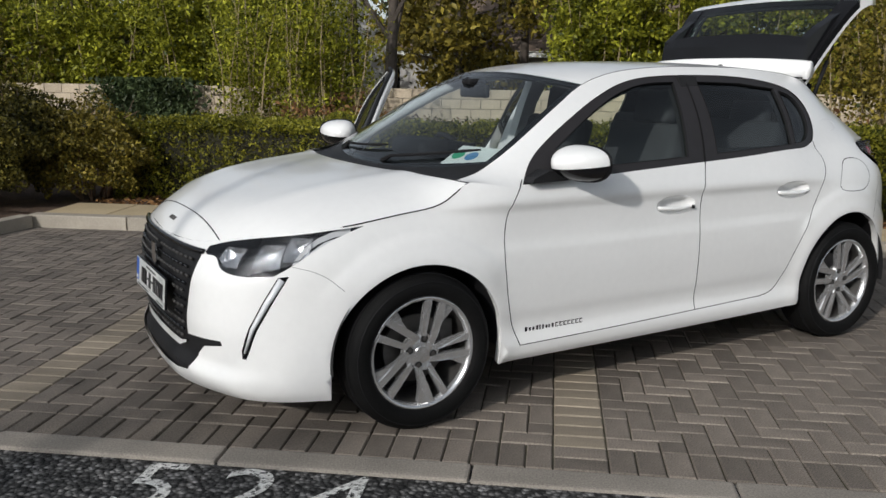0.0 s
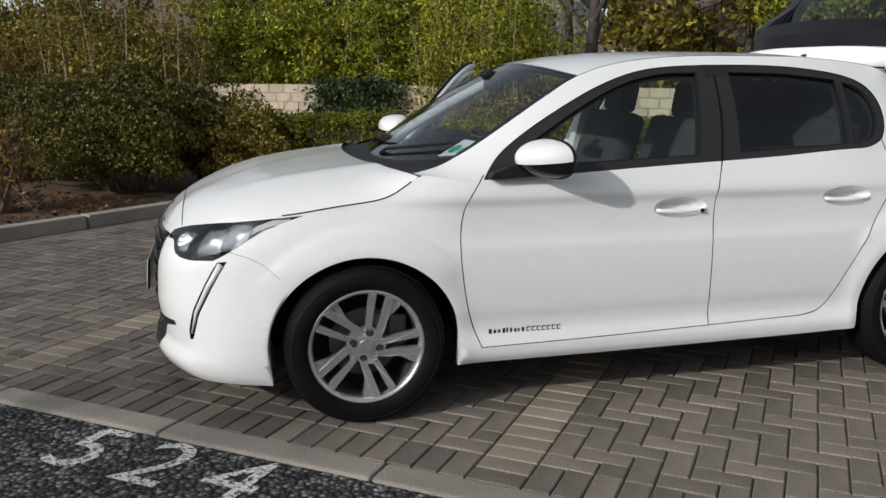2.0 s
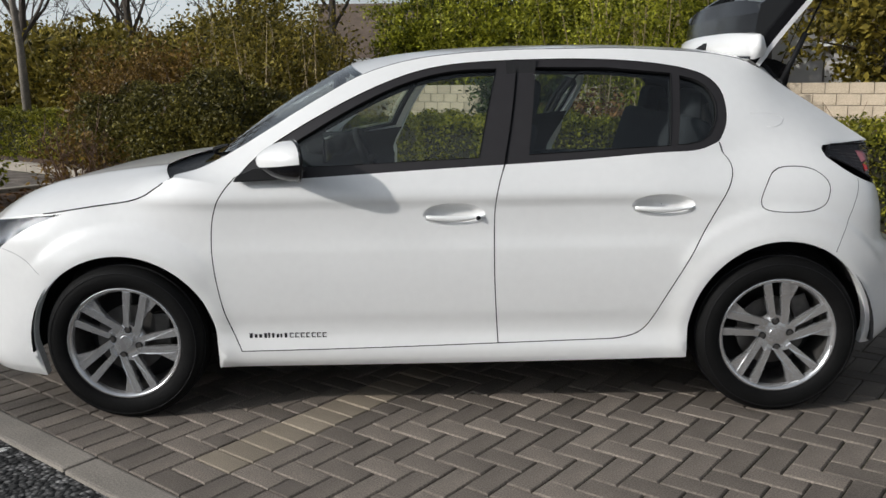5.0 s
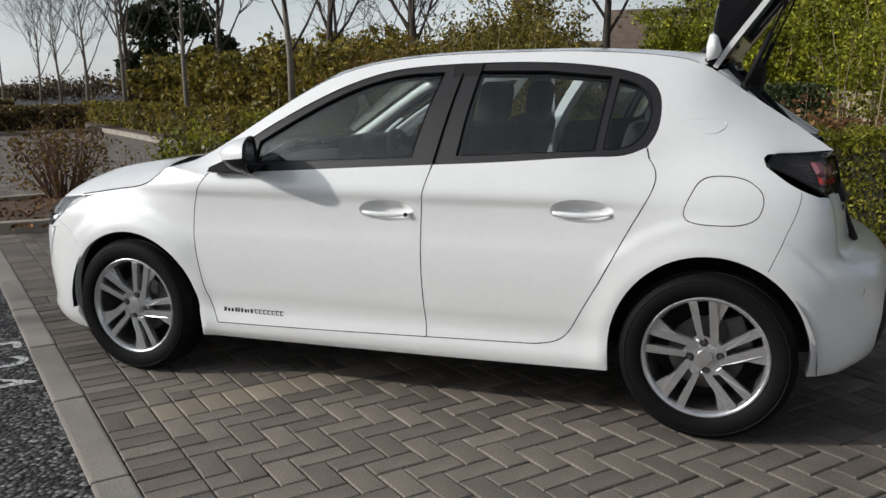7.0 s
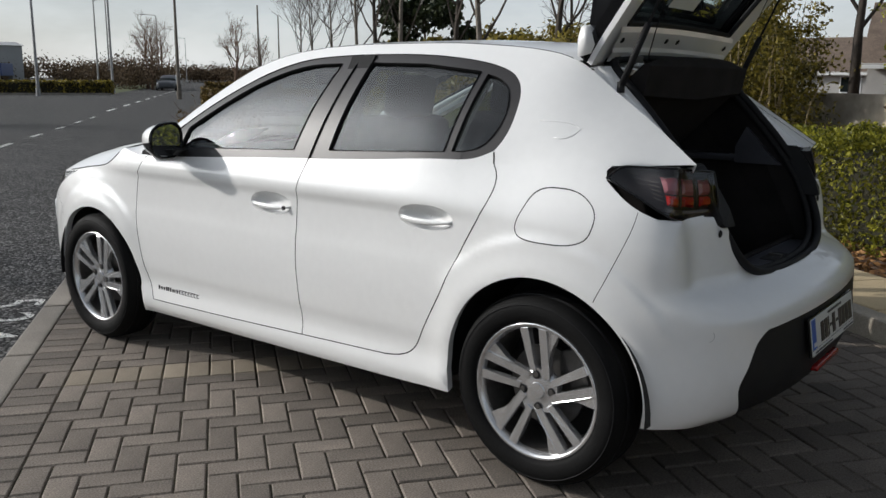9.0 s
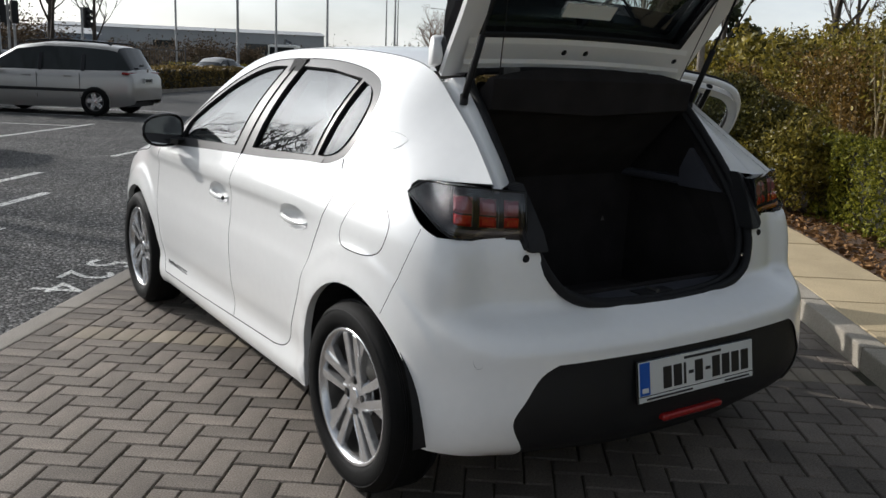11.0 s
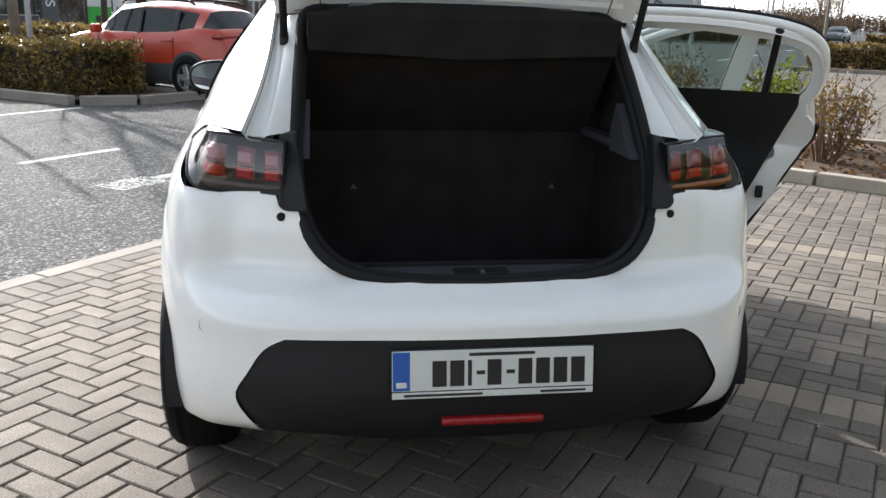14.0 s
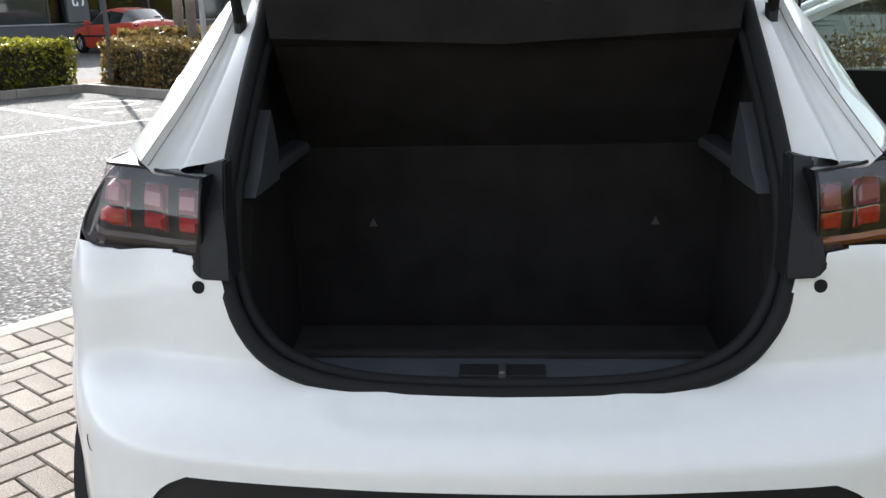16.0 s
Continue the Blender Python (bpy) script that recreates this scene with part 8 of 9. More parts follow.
SUV = [(0.0, 0.34, 0.62, 0.66, 0.62, 0.5, 0), (0.06, 0.24, 0.74, 0.80, 0.80, 0.62, 0), (0.25, 0.20, 0.84, 0.92, 0.94, 0.75, 0), (0.65, 0.19, 0.93, 1.02, 0.99, 0.8, 0), (1.12, 0.19, 1.00, 1.06, 1.0, 0.82, 2),
       (1.42, 0.19, 1.01, 1.30, 1.0, 0.77, 1), (1.75, 0.19, 1.01, 1.50, 1.0, 0.74, 1), (2.3, 0.19, 1.01, 1.555, 1.0, 0.73, 1), (2.9, 0.19, 1.03, 1.54, 1.0, 0.72, 1), (3.28, 0.20, 1.08, 1.50, 1.0, 0.70, 1), (3.5, 0.22, 1.11, 1.47, 0.985, 0.68, 3),
       (3.66, 0.24, 1.12, 1.42, 0.97, 0.66, 2), (3.94, 0.27, 1.10, 1.14, 0.92, 0.66, 0), (4.05, 0.28, 1.04, 1.07, 0.90, 0.64, 0), (4.12, 0.32, 0.86, 0.90, 0.87, 0.6, 0), (4.15, 0.38, 0.62, 0.66, 0.84, 0.5, 0)]
parked_car("parked_suv", "red-orange compact crossover with grey cladding, parked nose in", "car", along_bay(-6.38, -10.44) @ Matrix.Diagonal((0.95, 0.91, 0.94, 1)), M_RED, SUV, (0.82, 3.42), 0.335, 1.70, M_ALLOY,
           clad=2, rails=(1.75, 3.4, 0.60, 1.56), belt=(1.38, 1.01, (2.05, 2.95), (2.28, 3.12), (1.35, 2.22, 3.1)), rear=4.17)
MPV = [(0.0, 0.32, 0.58, 0.62, 0.62, 0.5, 0), (0.08, 0.22, 0.72, 0.78, 0.82, 0.62, 0), (0.3, 0.18, 0.84, 0.90, 0.94, 0.72, 0), (0.85, 0.17, 0.93, 1.02, 0.99, 0.80, 2),
       (1.25, 0.17, 0.96, 1.28, 1.0, 0.78, 1), (1.72, 0.17, 0.97, 1.54, 1.0, 0.74, 1), (2.4, 0.17, 0.97, 1.63, 1.0, 0.73, 1), (3.2, 0.17, 0.98, 1.62, 1.0, 0.73, 1), (3.8, 0.18, 0.99, 1.58, 0.99, 0.71, 1), (4.05, 0.2, 1.0, 1.54, 0.98, 0.70, 2),
       (4.32, 0.24, 1.0, 1.05, 0.96, 0.68, 0), (4.44, 0.28, 0.86, 0.90, 0.93, 0.62, 0), (4.47, 0.36, 0.6, 0.64, 0.88, 0.55, 0)]
parked_car("parked_car", "silver-grey people carrier parked by the hedge", "car", along_bay(-14.8, -11.5), M_SILVER, MPV, (0.90, 3.60), 0.315, 1.80, M_ALLOY,
           rails=(1.9, 3.9, 0.62, 1.63), belt=(1.32, 0.97, (2.0, 2.95), (2.3, 3.3), (1.3, 2.25, 3.25)), rear=4.46)
EST = [(0.0, 0.30, 0.52, 0.56, 0.62, 0.5, 0), (0.08, 0.20, 0.64, 0.70, 0.82, 0.62, 0), (0.35, 0.16, 0.78, 0.84, 0.95, 0.72, 0), (1.25, 0.16, 0.88, 0.96, 1.0, 0.80, 2),
       (1.65, 0.16, 0.90, 1.20, 1.0, 0.76, 1), (2.05, 0.16, 0.91, 1.40, 1.0, 0.72, 1), (2.7, 0.16, 0.92, 1.46, 1.0, 0.70, 1), (3.5, 0.16, 0.95, 1.40, 1.0, 0.68, 2),
       (4.1, 0.2, 0.98, 1.08, 0.97, 0.68, 0), (4.6, 0.25, 0.92, 0.98, 0.94, 0.66, 0), (4.7, 0.34, 0.6, 0.64, 0.88, 0.55, 0)]
parked_car("parked_saloon", "dark grey saloon parked behind the hedge", "car", along_bay(-20.4, -17.4) , M_DARKCAR, EST, (0.92, 3.70), 0.32, 1.82, M_ALLOY,
           belt=(1.6, 0.92, (2.3, 3.2), (2.6,), (1.5, 2.55, 3.5)), rear=4.68)
parked_car("parked_saloon", "pale silver saloon far off in the car park", "car", Matrix.Translation(Vector((-44.5, 13.6, 0))) @ Matrix.Rotation(2.3, 4, "Z"), M_SILVER, EST, (0.92, 3.70), 0.32, 1.82, M_ALLOY,
           belt=(1.6, 0.92, (2.3, 3.2), (2.6,), (1.5, 2.55, 3.5)))
parked_car("parked_saloon", "dark saloon far off on the road", "car", Matrix.Translation(Vector((-68.0, 46.0, 0))) @ Matrix.Rotation(2.4, 4, "Z"), M_DARKCAR, EST, (0.92, 3.70), 0.32, 1.82, M_ALLOY,
           belt=(1.6, 0.92, (2.3, 3.2), (2.6,), (1.5, 2.55, 3.5)))
parked_car("parked_saloon", "red saloon parked before the glazed showroom", "car", along_bay(-12.0, -27.5), M_RED, EST, (0.92, 3.70), 0.32, 1.82, M_ALLOY,
           belt=(1.6, 0.92, (2.3, 3.2), (2.6,), (1.5, 2.55, 3.5)), rear=4.68)


def tipper_truck(at):
    t = tagged(empty("truck", at), "white-cab tipper truck with a blue body, parked far off", "truck")
    part("cab", box((1.8, 2.4, 2.0), (0.9, 0, 1.75), 0.12, 3), M_WHITECAB, t)
    part("windscreen", box((0.04, 2.1, 0.8), (-0.01, 0, 2.15), 0.02), M_PANE, t)
    part("bumper", box((0.3, 2.4, 0.5), (0.1, 0, 0.6), 0.06), M_CLAD, t)
    part("grille", box((0.04, 1.6, 0.45), (-0.01, 0, 1.25), 0.02), M_BLACK, t)
    part("tipper_body", box((4.4, 2.4, 1.0), (4.5, 0, 1.8), 0.05), material("blue_truck_body", (0.035, 0.07, 0.20), 0.5, vary=0.1), t)
    part("chassis", box((6.6, 0.9, 0.3), (3.4, 0, 0.85), 0.03), M_BLACK, t)
    part("loader_arm", tube([(2.0, 0.3, 2.3), (2.0, 0.2, 3.2), (3.2, 0.0, 3.0), (2.4, -0.3, 2.4)], 0.12, 8), M_CLAD, t)
    for x in (0.9, 4.6, 5.8):
        for s in (-1, 1):
            side_wheel(t, x, s * 1.05, 0.5, M_STEEL)
    for s in (-1, 1):
        part("door_mirror", box((0.1, 0.2, 0.5), (0.1, s * 1.4, 2.1), 0.03), M_BLACK, t)
    return t


tipper_truck(Matrix.Translation(Vector((-65.5, 27.8, 0))) @ Matrix.Rotation(radians(-172 + 195), 4, "Z") @ Matrix.Rotation(radians(120), 4, "Z"))

# ---- charging unit, showroom and sheds ----
M_GREENBOX = material("green_painted_steel", (0.025, 0.33, 0.035), 0.4, vary=0.08, scale=3)
M_GREYBOX = material("pale_grey_painted_steel", (0.55, 0.56, 0.57), 0.4, vary=0.06, scale=3)
M_SHOWROOM = material("dark_grey_cladding", (0.075, 0.08, 0.088), 0.5, vary=0.15, scale=1.5)
M_SHOPGLASS = material("dark_shop_glass", (0.03, 0.037, 0.037), 0.05, vary=0.2, scale=0.7, coat=0.5)
M_SHED = material("blue_grey_cladding", (0.20, 0.24, 0.30), 0.6, vary=0.1, scale=0.5)
M_SHED_PALE = material("pale_grey_cladding", (0.34, 0.35, 0.36), 0.6, vary=0.1, scale=0.5)
M_GALV = material("galvanised_steel", (0.33, 0.33, 0.33), 0.5, metal=0.4, vary=0.12, scale=4)
M_SIGN = material("white_sign_paint", (0.72, 0.73, 0.72), 0.5)
M_DARKPOLE = material("dark_painted_steel", (0.05, 0.05, 0.052), 0.5, vary=0.1)

unit = tagged(empty("charging_unit", Matrix.Translation(Vector((-22.2, -6.1, 0))) @ Matrix.Rotation(radians(8), 4, "Z")), "green and pale grey charging unit with hoses", "charger")
part("green_cabinet", box((0.5, 0.62, 1.25), (0, -0.33, 0.72), 0.02), M_GREENBOX, unit)
part("grey_head", box((0.5, 0.62, 0.75), (0, -0.33, 1.72), 0.02), M_GREYBOX, unit)
part("grey_cabinet", box((0.45, 0.62, 1.75), (0, 0.36, 0.95), 0.03), M_GREYBOX, unit)
for z, h, mm in ((1.0, 0.20, M_INK), (0.82, 0.07, M_PLATEBLUE), (0.64, 0.10, M_INK)):
    part("screen", box((0.02, 0.13, h), (0.258, -0.36, z), 0.008), mm, unit)
for k in range(3):
    part("hose", tube([(0.26, 0.18 + k * 0.17, 1.35), (0.36, 0.2 + k * 0.17, 1.1), (0.34, 0.24 + k * 0.17, 0.6), (0.24, 0.25 + k * 0.17, 0.5)], 0.022, 6), M_BLACK, unit)
part("plinth", box((0.7, 1.5, 0.1), (0, 0, 0.05), 0.01), M_CONCRETE, unit)

show = tagged(empty("showroom", Matrix.Translation(bay(-19.3, -29.0, 0)) @ BAY), "glazed showroom with a dark grey base band and columns", "building")
part("base_wall", box((42, 0.3, 0.92), (21, -0.15, 0.46), 0.01), M_SHOWROOM, show)
part("sill", box((42, 0.36, 0.05), (21, -0.13, 0.945), 0.01), M_GALV, show)
part("fascia", box((42.2, 0.5, 1.0), (21, -0.15, 4.9), 0.02), M_SHOWROOM, show)
part("roof", box((42, 11, 0.2), (21, -5.6, 5.5), 0.02), M_SHOWROOM, show)
part("back_wall", box((42, 0.3, 5.4), (21, -11, 2.7)), M_SHOWROOM, show)
part("end_wall", box((0.3, 10.5, 5.4), (0.15, -5.7, 2.7)), M_SHOWROOM, show)
part("floor", box((42, 10.6, 0.1), (21, -5.6, 0.05)), M_SHED_PALE, show)
M_CLEARSHOP = glass_material("shop_glass", (0.55, 0.6, 0.58))
for i in range(21):
    wn_ = part("window", box((1.94, 0.03, 3.42), (1.0 + i * 2.0, -0.14, 2.68)), M_CLEARSHOP if i % 4 else M_SHOPGLASS, show)
    part("mullion", box((0.06, 0.12, 3.44), (i * 2.0 + 0.03, -0.12, 2.68), 0.005), M_DARKPOLE, wn_)
for i in range(8):
    part("column", tube([(1.2 + i * 5.4, -1.6, 0), (1.2 + i * 5.4, -1.6, 5.4)], 0.2, 14), M_SHED_PALE, show)
    part("display_panel", box((1.2, 0.06, 1.9), (3.4 + i * 5.1, -3.5, 1.9), 0.01), M_SIGN if i % 2 else M_SHOWROOM, show)
for x, word in ((-0.35, "IORS"), (7.1, "G")):
    sg = tagged(empty("vertical_sign", Matrix.Translation(bay(-19.3 + x, -28.75, 0)) @ BAY), "dark vertical sign panel with white letters", "sign", group="signs on the showroom")
    part("panel", box((0.72 if x < 0 else 0.8, 0.18, 3.6 if x < 0 else 3.4), (0, -0.02, 2.2 if x < 0 else 2.7), 0.01), M_SHOWROOM, sg)
    me = text_mesh("letters", word, 0.62, M_SIGN, 0.01)
    lt = part("letters", me, None, sg)
    lt.matrix_basis = Matrix.Translation((0.2, 0.09, 1.95 if x < 0 else 1.75)) @ Matrix(((0, -1, 0, 0), (0, 0, 1, 0), (-1, 0, 0, 0), (0, 0, 0, 1)))


# ---- distance: sheds, fence, poles, lamps, houses, far trees ----
def shed(at, turn, size, wall, roof_h, label, bands=6):
    """A plain clad industrial shed with a low pitched roof."""
    b = tagged(empty("industrial_shed", Matrix.Translation(Vector(at)) @ Matrix.Rotation(radians(turn), 4, "Z")), label, "building", group="industrial sheds")
    w, d, h = size
    part("wall", box((w, d, h), (0, 0, h / 2)), wall, b)
    part("roof", prism([(-d / 2 - 0.2, 0), (d / 2 + 0.2, 0), (0, roof_h)], w + 0.4, m=Matrix(((0, 0, 1, -w / 2 - 0.2), (1, 0, 0, 0), (0, 1, 0, h), (0, 0, 0, 1)))), M_SHED_PALE, b)
    for i in range(bands):
        x = -w / 2 + w * (i + 0.5) / bands
        part("loading_door" if i % 2 else "window", box((w / bands * 0.55, d + 0.1, h * 0.5 if i % 2 else h * 0.22), (x, 0, h * 0.26 if i % 2 else h * 0.62), 0.02), M_SHOWROOM if i % 2 else M_PANE, b)
    return b


shed((-90, 4, 0), 86, (26, 16, 3.2), M_SHED, 0.8, "blue-grey clad industrial shed in the distance")
shed((-92, -24, 0), 86, (24, 16, 3.4), M_SHED_PALE, 0.8, "pale grey clad industrial shed in the distance")
shed((-104, 22, 0), 80, (18, 14, 3.2), M_SHED_PALE, 0.6, "pale grey shed in the distance behind trees")
shed((-100, 31, 0), 70, (30, 14, 4.4), M_SHED_PALE, 0.6, "long grey warehouse beyond the road")

# palisade fence beyond the car park
fence = tagged(empty("fence", Matrix.Translation(Vector((-52, -6, 0))) @ Matrix.Rotation(radians(86), 4, "Z")), "dark steel railing fence beyond the car park", "fence")
for k in range(15):
    part("post", box((0.08, 0.08, 2.1), (-21 + k * 3.0, 0, 1.05), 0.01), M_DARKPOLE, fence)
for z in (0.3, 1.8):
    part("rail", box((42.0, 0.04, 0.06), (0, 0, z)), M_DARKPOLE, fence)
fence_bar = mesh_of("bar", [(-0.014, 0, 0), (0.014, 0, 0), (0.014, 0, 2), (-0.014, 0, 2), (-0.014, 0.03, 0), (0.014, 0.03, 0), (0.014, 0.03, 2), (-0.014, 0.03, 2)],
                    [(0, 1, 2, 3), (7, 6, 5, 4), (0, 3, 7, 4), (1, 5, 6, 2), (3, 2, 6, 7)], M_DARKPOLE)
for k in range(280):
    part("bar", fence_bar, None, fence).location = (-21 + k * 0.15, 0.03, 0.05)


def pole(name, at, h, r, mat, label, category, arms=(), arm_z=None):
    p = tagged(empty(name, Matrix.Translation(Vector(at))), label, category, group=name.replace("_", " ") + "s")
    part("post", tube([(0, 0, 0), (0, 0, h * 0.3), (0, 0, h)], [r, r * 0.85, r * 0.55], 10), mat, p)
    part("base", tube([(0, 0, 0), (0, 0, 0.5)], r * 1.35, 10), mat, p)
    for ang, long in arms:
        c, s = math.cos(radians(ang)), math.sin(radians(ang))
        part("arm", tube([(0, 0, h - 0.1), (c * long * 0.15, s * long * 0.15, h + 0.05), (c * long, s * long, h + 0.18)], 0.045, 6), mat, p)
        part("lamp_head", box((0.75, 0.28, 0.12), (0, 0, 0), 0.04, m=Matrix.Translation((c * (long + 0.3), s * (long + 0.3), h + 0.18)) @ Matrix.Rotation(radians(ang), 4, "Z")), M_GALV, p)
    return p


LL = "tall galvanised street lamp with an arm over the road"
for x, y, h, arms in ((-84, 50.0, 9.8, ((215, 1.6),)), (-106, 71, 9.8, ((215, 1.6),)), (-136, 95, 9.8, ((215, 1.6),)), (-165, 118, 9.8, ((215, 1.6),)),
                      (-77, 44.5, 8.6, ((40, 1.3), (220, 0.4))), (-58, 34.5, 10.0, ((215, 1.5),)), (-52, 25.5, 9.5, ((30, 1.4),)), (-60, 25.0, 10.0, ((30, 1.4),)), (-50, 18.2, 9.5, ((30, 1.4),)), (-66, 19.0, 9.8, ((30, 1.4),))):
    pole("street_lamp", (x, y, 0), h, 0.11, M_GALV, LL, "street lamp", arms)
for x, y, h in ((-24.5, 1.35, 7.5), (-37.0, -1.2, 8.0), (-46, 0.4, 8.0), (-30.5, -7.0, 8.0)):
    pole("street_lamp", (x, y, 0), h, 0.10, M_GALV, "galvanised lamp post in the car park", "street lamp", ((190, 1.2),))
for x, y, h, r, mat, lab in ((-9.9, -4.85, 6.5, 0.05, M_GALV, "thin galvanised sign post on the planting island"),
                             (-10.5, -6.75, 5.0, 0.045, M_DARKPOLE, "thin dark post behind the hedge")):
    pole("sign_post", (x, y, 0), h, r, mat, lab, "post")
for x, y, h in ((-40.0, 27.8, 7.5), (-52.0, 44.0, 7.0), (4.6, 22.2, 8.5), (-70.0, 62.0, 8.0)):
    pole("utility_pole", (x, y, 0), h, 0.11, M_BARK_PALE, "pale wooden utility pole", "pole")


def traffic_light(at, turn, sides=(1,)):
    t = tagged(empty("traffic_light", Matrix.Translation(Vector(at)) @ Matrix.Rotation(radians(turn), 4, "Z")), "dark traffic light seen from behind on a grey post", "traffic light", group="traffic lights")
    part("post", tube([(0, 0, 0), (0, 0, 3.6)], 0.06, 10), M_GALV, t)
    for s in sides:
        head = part("signal_head", box((0.2, 0.32, 1.0), (0, s * 0.3, 3.1), 0.05), M_BLACK, t)
        for k in range(3):
            part("visor", tube([(0.10, s * 0.3, 2.8 + k * 0.3), (0.32, s * 0.3, 2.78 + k * 0.3)], 0.11, 12), M_BLACK, head)
    return t


for x, y, tn, sd in ((-38, 2.6, 20, (1,)), (-39, 3.5, 200, (1, -1)), (-37.5, -2.9, 0, (1, -1)), (-41, 7.0, 30, (1,)), (-44, 4.4, 180, (1,))):
    traffic_light((x, y, 0), tn, sd)
board = tagged(empty("sign_board", Matrix.Translation(Vector((-36, -2.9, 0)))), "white rectangular sign on two posts", "sign")
part("panel", box((0.04, 0.9, 0.6), (0, 0, 2.1), 0.01), M_SIGN, board)
for s in (-1, 1):
    part("post", tube([(-0.05, s * 0.35, 0), (-0.05, s * 0.35, 2.4)], 0.035, 8), M_GALV, board)
for k in range(3):
    part("writing_bar", box((0.01, 0.6 - 0.1 * k, 0.05), (0.024, 0, 2.27 - k * 0.16)), M_INK, board)
van = tagged(empty("van", Matrix.Translation(Vector((-44, -7.8, 0))) @ Matrix.Rotation(radians(100), 4, "Z")), "white panel van parked beyond the car park", "van")
part("body", box((4.8, 1.9, 1.7), (0, 0, 1.15), 0.16, 3), M_WHITECAB, van)
part("bonnet", box((1.0, 1.8, 0.7), (-2.6, 0, 0.75), 0.15, 3), M_WHITECAB, van)
for s in (-1, 1):
    part("side_window", box((1.0, 0.04, 0.5), (-1.5, s * 0.945, 1.55), 0.02), M_PANE, van)
    for x in (-1.9, 1.5):
        side_wheel(van, x, s * 0.86, 0.33, M_STEEL)

# leafless trees and hedges on the far side of the car park
for k, (x, y, h, sd) in enumerate(((-28.5, -4.7, 6.0, 90), (-33.0, -3.0, 6.5, 91), (-27.5, 3.4, 6.0, 92), (-36.0, 0.6, 6.5, 93), (-43, -9, 7, 94), (-48, 9.0, 7, 95), (-34.0, -9.5, 6.5, 96), (-52, -14, 7, 97))):
    bare_tree("bare_tree", Vector((x, y, 0)), h, sd, "leafless tree with dark bark beyond the hedge", M_BARK, levels=5, thick=0.15, crown_from=0.30)
bare_tree("bare_tree", bay(-5.15, -10.6, 0.06), 5.5, 98, "young tree with a pale straight trunk in the island hedge", M_BARK_PALE, levels=4, thick=0.085, crown_from=0.45)
bare_tree("bare_tree", bay(-6.4, -13.0, 0.06), 5.5, 99, "young tree with a pale straight trunk in the hedge", M_BARK_PALE, levels=4, thick=0.10, crown_from=0.45)
bare_tree("bare_tree", bay(-9.0, -13.0, 0.06), 5.0, 100, "young tree with a thin trunk in the hedge", M_BARK, levels=4, thick=0.07, crown_from=0.45)


def far_bank(label, x0, y0, x1, y1, high, deep, count, size, leaf, seed):
    """A far belt of bushes: uneven clumps in a row between two places."""
    rng = np.random.default_rng(seed)
    a, b = np.array([x0, y0]), np.array([x1, y1])
    d = b - a
    side = np.array([-d[1], d[0]]) / np.linalg.norm(d)
    k = int(np.linalg.norm(d) / (high * 0.5))
    f = rng.random(k)
    top = high * (0.45 + 0.55 * rng.random(k))
    off = (rng.random(k) - 0.5) * deep
    i = rng.integers(0, k, count)
    q = rng.normal(size=(count, 3)) * 0.33
    xy = a + d * f[i][:, None] + side * off[i][:, None] + q[:, :2] * top[i][:, None] * 1.1
    z = np.abs(top[i] * (0.5 + 0.55 * q[:, 2]))
    return tagged(part("bushes", leaf_mesh("bushes", np.concatenate([xy, z[:, None]], 1), size, leaf, rng=rng), None), label, "bushes", kind="stuff")


L_BARE = leaf_material("bare_brush", (0.045, 0.032, 0.02), (0.17, 0.12, 0.075), 0.8, 0.15)
far_bank("brown leafless bushes along the far road", -72, 46, -100, 60, 4.2, 6, 18000, 0.12, L_BARE, 1)
far_bank("leafless tree crowns beyond the fence", -66, -24, -70, 16, 6.5, 5, 52000, 0.10, L_BARE, 2)
far_bank("brown brush on the bank beyond the far hedge", -80, 14, -96, 52, 4.2, 8, 22000, 0.14, L_BARE, 3)
far_bank("dark bushes beyond the fence", -62, -18, -64, 16, 2.6, 4, 12000, 0.2, L_BARE, 4)
far_bank("bushes on the horizon", -150, 20, -190, 150, 6, 20, 22000, 0.3, L_BARE, 5)
far_bank("bushes on the horizon", -70, 90, -190, 150, 4.5, 20, 16000, 0.3, L_BARE, 6)
far_bank("bushes on the horizon", -120, -90, -150, 20, 7, 20, 16000, 0.3, L_BARE, 7)
for x, y, h, sd in ((-80, 52, 7, 110), (-76, 50, 6, 111), (-92, 62, 7.5, 112), (-60, 48, 6, 113), (-66, 56, 5, 114)):
    bare_tree("bare_tree", Vector((x, y, 0)), h, sd, "leafless bushy tree beside the far road", M_TWIG, levels=5, thick=0.16, crown_from=0.2, spread=0.6)
grass = tagged(part("grass_strip", mesh_of("grass_strip", [(-46, -22, 0.03), (-42, -22, 0.03), (-40, 2, 0.03), (-44, 2, 0.03)], [(0, 1, 2, 3)], M_GRASS), None), "mown grass strip beyond the car park", "grass", kind="structure")
soil_patch("grass and soil bank beyond the far hedge", [(-140, -60), (-66.5, -60), (-66.5, -8), (-140, -8)], 0.02, "grass_bank", M_GRASS)


# ---- houses beyond the wall ----
M_TILE = material("brown_roof_tile", (0.115, 0.085, 0.065), 0.85, vary=0.25, scale=2.0, fine=0.3, fine_scale=20, bump=0.3, bump_scale=20, island=0.25)
M_PLASTER_GREY = material("grey_plaster", (0.42, 0.41, 0.39), 0.9, vary=0.12, scale=1.5)
M_BRICK = material("red_brick", (0.25, 0.11, 0.065), 0.9, vary=0.2, scale=6)


